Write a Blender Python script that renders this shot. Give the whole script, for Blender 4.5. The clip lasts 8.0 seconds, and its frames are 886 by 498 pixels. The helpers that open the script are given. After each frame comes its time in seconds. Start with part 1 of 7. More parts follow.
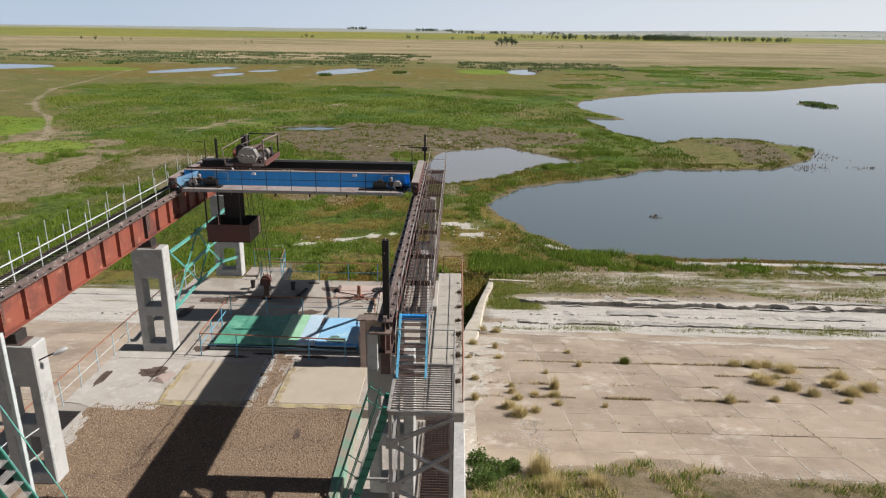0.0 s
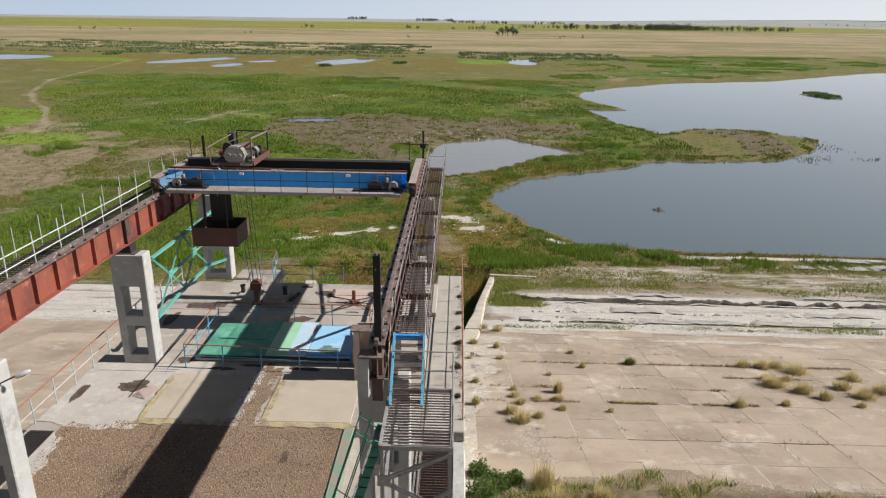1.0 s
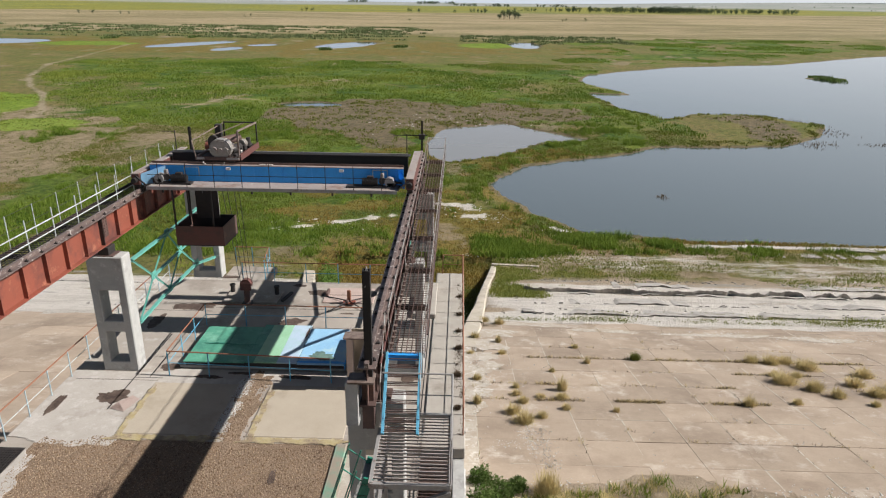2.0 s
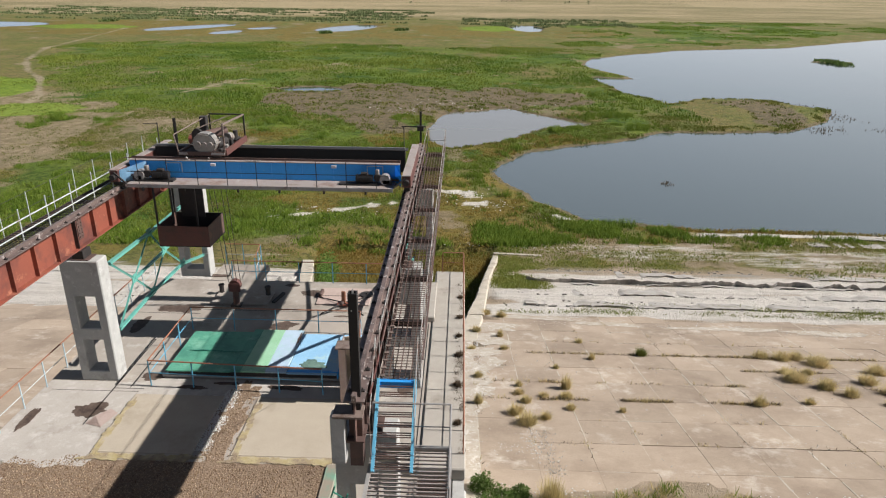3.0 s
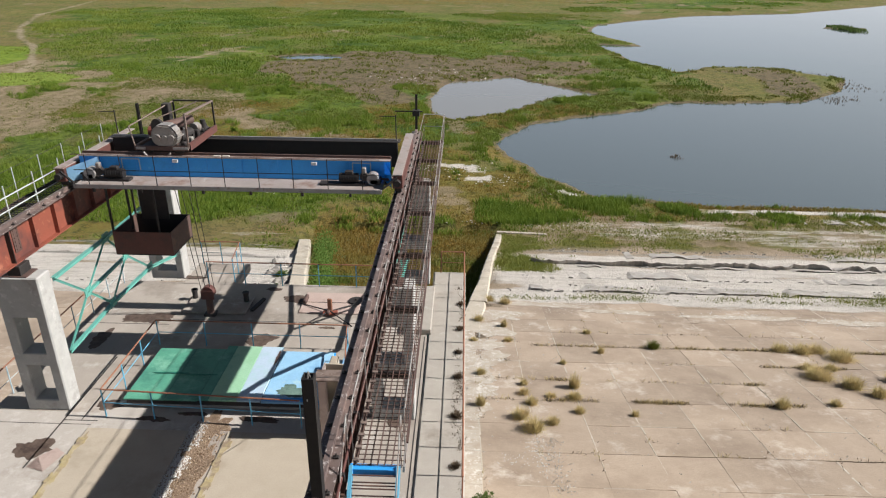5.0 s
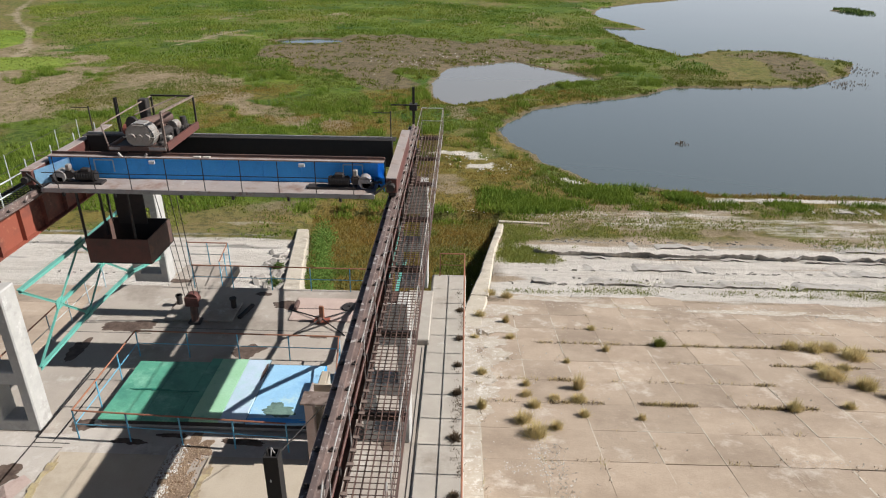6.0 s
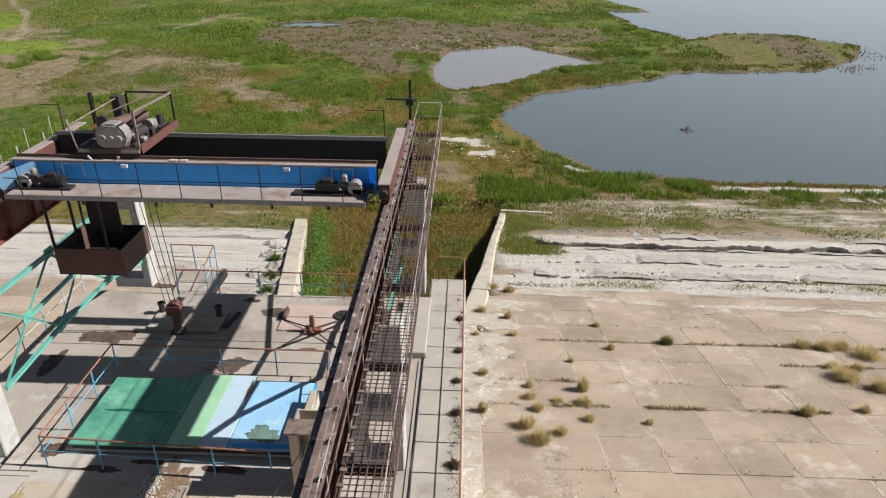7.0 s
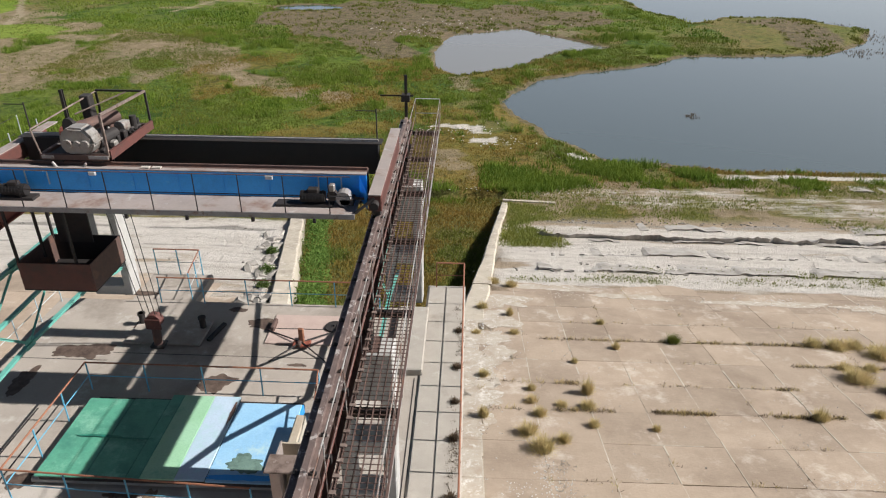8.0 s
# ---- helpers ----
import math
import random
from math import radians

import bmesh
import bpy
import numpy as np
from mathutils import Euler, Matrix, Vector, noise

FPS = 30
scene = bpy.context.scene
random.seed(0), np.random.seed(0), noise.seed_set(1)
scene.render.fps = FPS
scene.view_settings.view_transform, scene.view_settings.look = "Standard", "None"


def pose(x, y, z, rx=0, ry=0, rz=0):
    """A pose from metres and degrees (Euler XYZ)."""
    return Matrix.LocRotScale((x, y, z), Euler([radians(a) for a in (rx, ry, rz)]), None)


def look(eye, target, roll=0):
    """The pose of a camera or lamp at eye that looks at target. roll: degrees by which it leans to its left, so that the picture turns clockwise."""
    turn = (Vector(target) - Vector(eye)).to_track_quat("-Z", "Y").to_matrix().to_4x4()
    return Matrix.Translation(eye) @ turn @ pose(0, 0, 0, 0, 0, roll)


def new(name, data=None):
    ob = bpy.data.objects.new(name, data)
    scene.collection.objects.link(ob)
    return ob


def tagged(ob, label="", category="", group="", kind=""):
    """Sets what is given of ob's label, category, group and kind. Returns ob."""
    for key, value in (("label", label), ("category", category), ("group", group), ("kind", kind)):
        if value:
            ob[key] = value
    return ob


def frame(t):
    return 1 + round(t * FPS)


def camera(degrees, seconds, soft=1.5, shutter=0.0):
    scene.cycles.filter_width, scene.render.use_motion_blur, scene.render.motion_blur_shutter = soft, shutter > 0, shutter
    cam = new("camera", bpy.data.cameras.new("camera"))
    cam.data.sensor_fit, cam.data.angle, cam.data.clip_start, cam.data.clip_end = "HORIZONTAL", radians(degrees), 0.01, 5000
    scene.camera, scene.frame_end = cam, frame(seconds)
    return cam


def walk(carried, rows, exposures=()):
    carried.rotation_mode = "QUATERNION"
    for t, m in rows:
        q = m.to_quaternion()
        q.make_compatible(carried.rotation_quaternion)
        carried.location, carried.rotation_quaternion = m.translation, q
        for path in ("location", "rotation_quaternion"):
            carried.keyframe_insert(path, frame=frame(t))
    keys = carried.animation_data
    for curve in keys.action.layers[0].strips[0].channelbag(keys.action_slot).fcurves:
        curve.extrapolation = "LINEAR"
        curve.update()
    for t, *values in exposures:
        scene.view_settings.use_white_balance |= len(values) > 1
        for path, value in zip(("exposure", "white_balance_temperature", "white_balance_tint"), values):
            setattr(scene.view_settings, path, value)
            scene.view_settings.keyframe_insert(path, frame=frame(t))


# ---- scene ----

# ------------------------------------------------------------------ camera
cam = camera(66.1, 8.0, soft=1.15)
PATH = [
    (0, -0.091, 0.829, 11.430, 1.05, -18.15, -0.88),
    (0.5, -0.078, 1.600, 11.440, 1.07, -18.30, -0.85),
    (1, -0.063, 2.370, 11.450, 1.10, -18.93, -0.83),
    (1.5, -0.047, 3.139, 11.459, 1.15, -19.58, -0.80),
    (3, 0.007, 5.436, 11.483, 1.34, -21.53, -0.73),
    (3.5, 0.028, 6.198, 11.489, 1.40, -22.20, -0.70),
    (4, 0.049, 6.959, 11.495, 1.46, -22.86, -0.68),
    (4.5, 0.071, 7.719, 11.501, 1.52, -23.52, -0.66),
    (6, 0.145, 9.989, 11.513, 1.74, -25.50, -0.58),
    (6.5, 0.172, 10.743, 11.516, 1.81, -26.18, -0.55),
    (7, 0.200, 11.496, 11.518, 1.89, -26.86, -0.53),
    (7.5, 0.229, 12.246, 11.519, 1.97, -27.53, -0.51),
    (8, 0.258, 12.996, 11.520, 2.06, -28.20, -0.48),
]


def aim(x, y, z, yaw, pitch, lean):
    """The camera's pose from its place, heading, pitch and lean to the right."""
    return pose(x, y, z, 0, 0, yaw) @ pose(0, 0, 0, 90 + pitch, 0, 0) @ pose(0, 0, 0, 0, 0, -lean)


walk(cam, [(t, aim(*row)) for t, *row in PATH], [(0, 0.45), (1.5, 0.48), (3.5, 0.54), (8, 0.55)])

# ------------------------------------------------------------------ sky, sun, exposure
SUN_UP = radians(38.5)
world = bpy.data.worlds.new("sky")
world.use_nodes = True
scene.world = world
sky = world.node_tree.nodes.new("ShaderNodeTexSky")
sky.sky_type = "NISHITA"
sky.sun_disc = False
sky.sun_elevation = SUN_UP
sky.sun_rotation = radians(90)
sky.air_density = 0.15
sky.dust_density = 0.1
sky.ozone_density = 3.0
background = world.node_tree.nodes["Background"]
background.inputs["Strength"].default_value = 0.05
veil = world.node_tree.nodes.new("ShaderNodeMix")
veil.data_type = "RGBA"
veil.inputs[0].default_value = 0.02
veil.inputs[7].default_value = (5.6, 8.2, 12.6, 1)
world.node_tree.links.new(sky.outputs["Color"], veil.inputs[6])
world.node_tree.links.new(veil.outputs[2], background.inputs["Color"])
sun = new("sun", bpy.data.lights.new("sun", "SUN"))
sun.data.energy = 5.0
sun.data.angle = radians(0.53)
sun.data.color = (1.0, 0.975, 0.945)
sun.matrix_world = look((60, 0, 60 * math.tan(SUN_UP)), (0, 0, 0))


# ------------------------------------------------------------------ materials
def nodes_of(name):
    m = bpy.data.materials.new(name)
    m.use_nodes = True
    t = m.node_tree
    return m, t, t.nodes["Principled BSDF"]


def noise_node(t, scale, detail=4.0, rough=0.6, vec=None):
    n = t.nodes.new("ShaderNodeTexNoise")
    n.inputs["Scale"].default_value = scale
    n.inputs["Detail"].default_value = detail
    n.inputs["Roughness"].default_value = rough
    if vec is not None:
        t.links.new(vec, n.inputs["Vector"])
    return n.outputs["Fac"]


def ramp(t, value, low, high):
    n = t.nodes.new("ShaderNodeMapRange")
    n.inputs["From Min"].default_value = low
    n.inputs["From Max"].default_value = high
    t.links.new(value, n.inputs["Value"])
    return n.outputs["Result"]


def mix(t, fac, a, b):
    n = t.nodes.new("ShaderNodeMix")
    n.data_type = "RGBA"
    for key, v in ((0, fac), (6, a), (7, b)):
        if isinstance(v, (int, float)):
            n.inputs[key].default_value = v
        elif isinstance(v, tuple):
            n.inputs[key].default_value = (*v, 1.0)
        else:
            t.links.new(v, n.inputs[key])
    return n.outputs[2]


def maths(t, op, a, b):
    n = t.nodes.new("ShaderNodeMath")
    n.operation = op
    for key, v in ((0, a), (1, b)):
        if isinstance(v, (int, float)):
            n.inputs[key].default_value = v
        else:
            t.links.new(v, n.inputs[key])
    return n.outputs[0]


def bump(t, value, strength, distance, shader):
    n = t.nodes.new("ShaderNodeBump")
    n.inputs["Strength"].default_value = strength
    n.inputs["Distance"].default_value = distance
    t.links.new(value, n.inputs["Height"])
    t.links.new(n.outputs["Normal"], shader.inputs["Normal"])


def surface(name, base, alt, rough=0.8, metal=0.0, grain=6.0, stain=None, stain_scale=0.8, stain_at=(0.55, 0.7),
            relief=0.01, fine=40.0, tone=0.0, wear=None, wear_at=(0.6, 0.68), wear_scale=5.0):
    """Two tones mixed by a coarse and a fine noise, blotches of a stain colour and worn spots of another."""
    m, t, b = nodes_of(name)
    geo = t.nodes.new("ShaderNodeNewGeometry")
    p = geo.outputs["Position"]
    col = mix(t, ramp(t, noise_node(t, grain, 5, 0.65, p), 0.3, 0.7), base, alt)
    f = noise_node(t, fine, 3, 0.7, p)
    dark = tuple(c * 0.72 for c in base)
    col = mix(t, maths(t, "MULTIPLY", ramp(t, f, 0.45, 0.75), 0.5), col, dark)
    if stain:
        col = mix(t, ramp(t, noise_node(t, stain_scale, 6, 0.7, p), *stain_at), col, stain)
    if wear:
        col = mix(t, ramp(t, noise_node(t, wear_scale, 6, 0.75, p), *wear_at), col, wear)
    if tone:
        info = t.nodes.new("ShaderNodeObjectInfo")
        hsv = t.nodes.new("ShaderNodeHueSaturation")
        v = maths(t, "ADD", maths(t, "MULTIPLY", info.outputs["Random"], tone), 1.0 - tone / 2)
        t.links.new(v, hsv.inputs["Value"])
        t.links.new(col, hsv.inputs["Color"])
        col = hsv.outputs["Color"]
    t.links.new(col, b.inputs["Base Color"])
    b.inputs["Roughness"].default_value = rough
    b.inputs["Metallic"].default_value = metal
    bump(t, f, 0.5, relief, b)
    return m


CONCRETE = surface("column_concrete", (0.45, 0.435, 0.41), (0.35, 0.34, 0.32), 0.9, 0, 2.5, (0.20, 0.19, 0.175), 1.1, (0.56, 0.76), 0.012, 34, wear=(0.56, 0.55, 0.53), wear_at=(0.58, 0.7), wear_scale=3.2)
DECK = surface("deck_concrete", (0.385, 0.335, 0.285), (0.31, 0.27, 0.23), 0.92, 0, 0.9, (0.205, 0.17, 0.14), 0.4, (0.50, 0.70), 0.012, 24, wear=(0.46, 0.42, 0.375), wear_at=(0.55, 0.70), wear_scale=1.1)
STRIP = surface("walk_concrete", (0.40, 0.36, 0.31), (0.33, 0.295, 0.255), 0.92, 0, 1.8, (0.23, 0.195, 0.16), 0.7, (0.56, 0.74), 0.01, 35, wear=(0.46, 0.43, 0.385), wear_at=(0.6, 0.72), wear_scale=1.7)
GRAVEL = surface("gravel_bitumen", (0.235, 0.16, 0.105), (0.18, 0.12, 0.076), 0.95, 0, 1.4, (0.12, 0.075, 0.048), 0.5, (0.54, 0.70), 0.08, 22, wear=(0.38, 0.29, 0.205), wear_at=(0.54, 0.64), wear_scale=17.0)
SLAB = surface("ramp_concrete", (0.43, 0.365, 0.285), (0.375, 0.315, 0.24), 0.92, 0, 1.2, (0.31, 0.255, 0.19), 0.6, (0.54, 0.74), 0.008, 30)
SLOPE = surface("slope_slab_concrete", (0.40, 0.312, 0.234), (0.33, 0.255, 0.188), 0.95, 0, 0.6, (0.262, 0.198, 0.145), 0.19, (0.47, 0.66), 0.03, 9, tone=0.20, wear=(0.52, 0.445, 0.37), wear_at=(0.55, 0.72), wear_scale=0.42)
WALL_PALE = surface("wing_wall_concrete", (0.50, 0.435, 0.345), (0.40, 0.35, 0.28), 0.92, 0, 0.9, (0.27, 0.23, 0.185), 0.6, (0.52, 0.70), 0.03, 8, wear=(0.58, 0.53, 0.46), wear_at=(0.56, 0.68), wear_scale=1.6)
RED = surface("red_primer_steel", (0.27, 0.075, 0.045), (0.21, 0.06, 0.038), 0.6, 0.0, 1.2, (0.115, 0.042, 0.034), 0.9, (0.48, 0.66), 0.003, 30, wear=(0.37, 0.15, 0.09), wear_at=(0.56, 0.70), wear_scale=2.4)
OXIDE = surface("dark_red_oxide", (0.14, 0.05, 0.04), (0.10, 0.042, 0.035), 0.65, 0.1, 3.0, (0.07, 0.04, 0.035), 2.0, (0.52, 0.7), 0.003, 30, wear=(0.24, 0.11, 0.085), wear_at=(0.62, 0.72), wear_scale=4.0)
RUST = surface("rusty_steel", (0.13, 0.075, 0.06), (0.085, 0.055, 0.048), 0.75, 0.2, 6.0, (0.20, 0.10, 0.065), 2.0, (0.55, 0.75), 0.004, 50)
DARK = surface("dark_steel", (0.045, 0.037, 0.034), (0.028, 0.025, 0.024), 0.65, 0.3, 6.0, (0.09, 0.05, 0.04), 2.0, (0.6, 0.8), 0.003, 50)
RAILTOP = surface("rail_brown_steel", (0.19, 0.14, 0.125), (0.13, 0.095, 0.085), 0.55, 0.3, 5.0, (0.28, 0.20, 0.17), 1.5, (0.5, 0.7), 0.004, 40, wear=(0.46, 0.41, 0.38), wear_at=(0.565, 0.61), wear_scale=7.0)
BLUE = surface("blue_paint", (0.028, 0.30, 0.74), (0.035, 0.34, 0.80), 0.5, 0, 1.2, (0.025, 0.22, 0.56), 1.5, (0.55, 0.75), 0.002, 30, wear=(0.08, 0.38, 0.74), wear_at=(0.64, 0.7), wear_scale=4.0)
SKYBLUE = surface("light_blue_paint", (0.10, 0.34, 0.50), (0.14, 0.40, 0.56), 0.5, 0, 5.0, (0.09, 0.22, 0.30), 3.0, (0.6, 0.7), 0.002, 40, wear=(0.16, 0.10, 0.08), wear_at=(0.66, 0.7), wear_scale=7.0)
PALEBLUE = surface("faded_blue_paint", (0.34, 0.43, 0.47), (0.42, 0.49, 0.51), 0.55, 0, 5.0, (0.20, 0.30, 0.36), 3.0, (0.55, 0.68), 0.002, 40)
TEAL = surface("turquoise_paint", (0.10, 0.33, 0.275), (0.14, 0.40, 0.33), 0.5, 0, 4.0, (0.08, 0.25, 0.20), 2.0, (0.58, 0.7), 0.002, 40)
GREEN = surface("dark_green_paint", (0.015, 0.15, 0.10), (0.02, 0.19, 0.13), 0.5, 0, 4.0, (0.02, 0.10, 0.07), 2.0, (0.58, 0.7), 0.002, 40)
WHITE = surface("white_rail_paint", (0.50, 0.52, 0.50), (0.40, 0.42, 0.42), 0.55, 0, 7.0, (0.24, 0.19, 0.16), 4.0, (0.55, 0.66), 0.002, 50)
WORN = surface("worn_white_rail", (0.40, 0.39, 0.365), (0.29, 0.27, 0.25), 0.6, 0.1, 7.0, (0.17, 0.10, 0.075), 3.0, (0.46, 0.58), 0.003, 40)
GALV = surface("grey_steel", (0.36, 0.34, 0.32), (0.27, 0.25, 0.24), 0.6, 0.25, 5.0, (0.20, 0.13, 0.10), 4.0, (0.58, 0.68), 0.003, 40)
PLATE = surface("worn_plate", (0.37, 0.31, 0.28), (0.28, 0.24, 0.22), 0.7, 0.1, 1.6, (0.20, 0.12, 0.09), 1.1, (0.52, 0.68), 0.004, 24, wear=(0.46, 0.42, 0.39), wear_at=(0.6, 0.72), wear_scale=2.5)
ORANGE = surface("rust_orange_rail", (0.33, 0.14, 0.075), (0.24, 0.10, 0.06), 0.7, 0.1, 7.0, (0.15, 0.07, 0.05), 4.0, (0.55, 0.7), 0.003, 50)
COVER_GREEN = surface("green_cover_paint", (0.075, 0.285, 0.19), (0.115, 0.345, 0.235), 0.6, 0, 1.5, (0.055, 0.21, 0.15), 1.2, (0.48, 0.66), 0.004, 25, wear=(0.20, 0.43, 0.31), wear_at=(0.54, 0.70), wear_scale=1.3)
COVER_PALE = surface("pale_green_cover_paint", (0.27, 0.49, 0.30), (0.33, 0.55, 0.38), 0.6, 0, 1.5, (0.14, 0.38, 0.23), 1.2, (0.55, 0.7), 0.004, 25)
COVER_MIST = surface("misty_blue_cover_paint", (0.40, 0.51, 0.62), (0.46, 0.56, 0.66), 0.6, 0, 1.3, (0.34, 0.51, 0.52), 0.8, (0.48, 0.66), 0.004, 25, wear=(0.36, 0.56, 0.60), wear_at=(0.58, 0.72), wear_scale=1.4)
GUARD = surface("brown_worn_bar", (0.25, 0.19, 0.16), (0.17, 0.125, 0.105), 0.65, 0.2, 6.0, (0.10, 0.065, 0.05), 3.0, (0.5, 0.66), 0.003, 40, wear=(0.40, 0.34, 0.30), wear_at=(0.6, 0.68), wear_scale=8.0)
# black of motors and tubes, also shade painted on inner crane faces
BLACK = surface("black_shade_steel", (0.014, 0.012, 0.012), (0.02, 0.017, 0.016), 0.7, 0.2, 6.0, (0.04, 0.022, 0.018), 2.0, (0.62, 0.8), 0.003, 50)
PALE = surface("pale_worn_concrete", (0.445, 0.40, 0.355), (0.385, 0.345, 0.30), 0.92, 0, 1.4, (0.29, 0.25, 0.21), 0.7, (0.54, 0.72), 0.01, 30, wear=(0.53, 0.49, 0.45), wear_at=(0.52, 0.72), wear_scale=2.2)
COVER_BLUE = surface("pale_blue_cover_paint", (0.25, 0.47, 0.67), (0.31, 0.53, 0.71), 0.6, 0, 1.3, (0.18, 0.38, 0.60), 1.0, (0.52, 0.68), 0.004, 25, wear=(0.40, 0.56, 0.60), wear_at=(0.58, 0.72), wear_scale=1.4)
PINK = surface("pinkish_plate", (0.47, 0.36, 0.31), (0.40, 0.30, 0.26), 0.85, 0, 2.5, (0.30, 0.22, 0.19), 1.6, (0.55, 0.72), 0.005, 30)
GEARBOX = surface("silver_gearbox", (0.36, 0.335, 0.305), (0.25, 0.23, 0.205), 0.45, 0.3, 5.0, (0.17, 0.125, 0.10), 3.5, (0.52, 0.64), 0.008, 30)
LEDGE = surface("green_ledge_paint", (0.13, 0.26, 0.18), (0.17, 0.29, 0.21), 0.8, 0, 2.5, (0.26, 0.22, 0.17), 0.9, (0.42, 0.55), 0.004, 30)
YELLOWED = surface("yellowed_concrete", (0.36, 0.285, 0.12), (0.42, 0.35, 0.24), 0.9, 0, 3.0, (0.24, 0.18, 0.12), 2.2, (0.46, 0.6), 0.02, 18)
MOSS = surface("dark_green_grime", (0.115, 0.19, 0.155), (0.15, 0.235, 0.20), 0.8, 0, 5.0, (0.07, 0.12, 0.10), 4.0, (0.45, 0.62), 0.003, 40)
STAIN_SHADE = surface("stain_shade", (0.075, 0.047, 0.034), (0.14, 0.10, 0.075), 0.8, 0, 4.0, (0.05, 0.03, 0.022), 3.0, (0.45, 0.6), 0.003, 40)
LAMP = surface("lamp_shell", (0.65, 0.66, 0.66), (0.55, 0.56, 0.56), 0.4, 0, 6.0)


def foliage(name, dry, lush, tip, size=0.06, detail=4, low=0.35, high=0.65):
    """Grass and leaves: tone by a broad noise and per clump."""
    m, t, b = nodes_of(name)
    geo = t.nodes.new("ShaderNodeNewGeometry")
    p = geo.outputs["Position"]
    col = mix(t, ramp(t, noise_node(t, size, detail, 0.72, p), low, high), dry, lush)
    col = mix(t, maths(t, "MULTIPLY", geo.outputs["Random Per Island"], 0.7), col, tip)
    t.links.new(col, b.inputs["Base Color"])
    b.inputs["Roughness"].default_value = 0.8
    b.inputs["Specular IOR Level"].default_value = 0.1
    lift = t.nodes.new("ShaderNodeVectorMath")
    lift.operation = "MULTIPLY_ADD"
    t.links.new(geo.outputs["Normal"], lift.inputs[0])
    lift.inputs[1].default_value = (0.7, 0.7, 0.7)
    lift.inputs[2].default_value = (0, 0, 0.55)
    unit = t.nodes.new("ShaderNodeVectorMath")
    unit.operation = "NORMALIZE"
    t.links.new(lift.outputs[0], unit.inputs[0])
    t.links.new(unit.outputs[0], b.inputs["Normal"])
    through_leaf = t.nodes.new("ShaderNodeBsdfTranslucent")
    t.links.new(col, through_leaf.inputs["Color"])
    both = t.nodes.new("ShaderNodeMixShader")
    both.inputs[0].default_value = 0.35
    t.links.new(b.outputs[0], both.inputs[1])
    t.links.new(through_leaf.outputs[0], both.inputs[2])
    t.links.new(both.outputs[0], t.nodes["Material Output"].inputs["Surface"])
    return m


REED = foliage("reed_green", (0.11, 0.155, 0.02), (0.042, 0.095, 0.010), (0.215, 0.285, 0.04), 0.45, 5, 0.42, 0.6)
MEADOW = foliage("meadow_grass", (0.15, 0.13, 0.03), (0.075, 0.112, 0.018), (0.155, 0.17, 0.035), 0.055, 8, 0.4, 0.6)
STRAW = foliage("dry_weed", (0.47, 0.35, 0.165), (0.34, 0.28, 0.115), (0.68, 0.55, 0.29), 0.9, 4, 0.4, 0.6)
BANK_GRASS = foliage("yellow_green_grass", (0.20, 0.19, 0.042), (0.12, 0.155, 0.028), (0.25, 0.27, 0.07), 0.5)
RUSSET = foliage("russet_grass", (0.225, 0.125, 0.03), (0.15, 0.145, 0.028), (0.24, 0.175, 0.05), 0.12, 6)
WEEDS = foliage("tall_weed_green", (0.17, 0.185, 0.034), (0.042, 0.098, 0.011), (0.185, 0.24, 0.038), 0.035, 7, 0.42, 0.58)
LEAF = foliage("broad_leaf_green", (0.10, 0.175, 0.032), (0.05, 0.11, 0.018), (0.20, 0.29, 0.07), 0.6)
BUSH = foliage("bush_green", (0.07, 0.115, 0.025), (0.045, 0.09, 0.016), (0.125, 0.155, 0.05), 0.8)
# leaves lightened and greyed, distance haze put into their colour
TREE = foliage("tree_leaves", (0.075, 0.10, 0.05), (0.065, 0.09, 0.045), (0.10, 0.125, 0.07))

TWIG = foliage("dark_twigs", (0.11, 0.075, 0.05), (0.08, 0.058, 0.04), (0.19, 0.14, 0.095))
GRIT = foliage("gravel_stones", (0.25, 0.16, 0.095), (0.12, 0.072, 0.045), (0.56, 0.43, 0.30), 1.0)
PEBBLE = surface("pale_stone", (0.62, 0.585, 0.54), (0.50, 0.47, 0.43), 0.9)
SCRUB = foliage("grey_green_scrub", (0.13, 0.15, 0.065), (0.09, 0.125, 0.045), (0.165, 0.185, 0.085))
WATER, wt, wb = nodes_of("lake_water")
wb.inputs["Base Color"].default_value = (0.066, 0.079, 0.078, 1)
wb.inputs["Roughness"].default_value = 0.05
wb.inputs["IOR"].default_value = 1.42
wgeo = wt.nodes.new("ShaderNodeNewGeometry")
swell = maths(wt, "ADD", noise_node(wt, 0.9, 4, 0.6, wgeo.outputs["Position"]), maths(wt, "MULTIPLY", noise_node(wt, 0.035, 3, 0.5, wgeo.outputs["Position"]), 6.0))
bump(wt, swell, 0.05, 0.05, wb)


# ------------------------------------------------------------------ mesh helpers
def box(bm, x0, x1, y0, y1, z0, z1, bevel=0.0):
    made = bmesh.ops.create_cube(bm, size=1.0, matrix=Matrix.LocRotScale(((x0 + x1) / 2, (y0 + y1) / 2, (z0 + z1) / 2), None, (abs(x1 - x0), abs(y1 - y0), abs(z1 - z0))))
    if bevel:
        edges = list({e for v in made["verts"] for e in v.link_edges})
        bmesh.ops.bevel(bm, geom=edges, offset=bevel, segments=1, affect="EDGES")


def frame_of(p, q):
    p, q = Vector(p), Vector(q)
    return Matrix.Translation((p + q) / 2) @ (q - p).to_track_quat("Z", "X").to_matrix().to_4x4(), (q - p).length


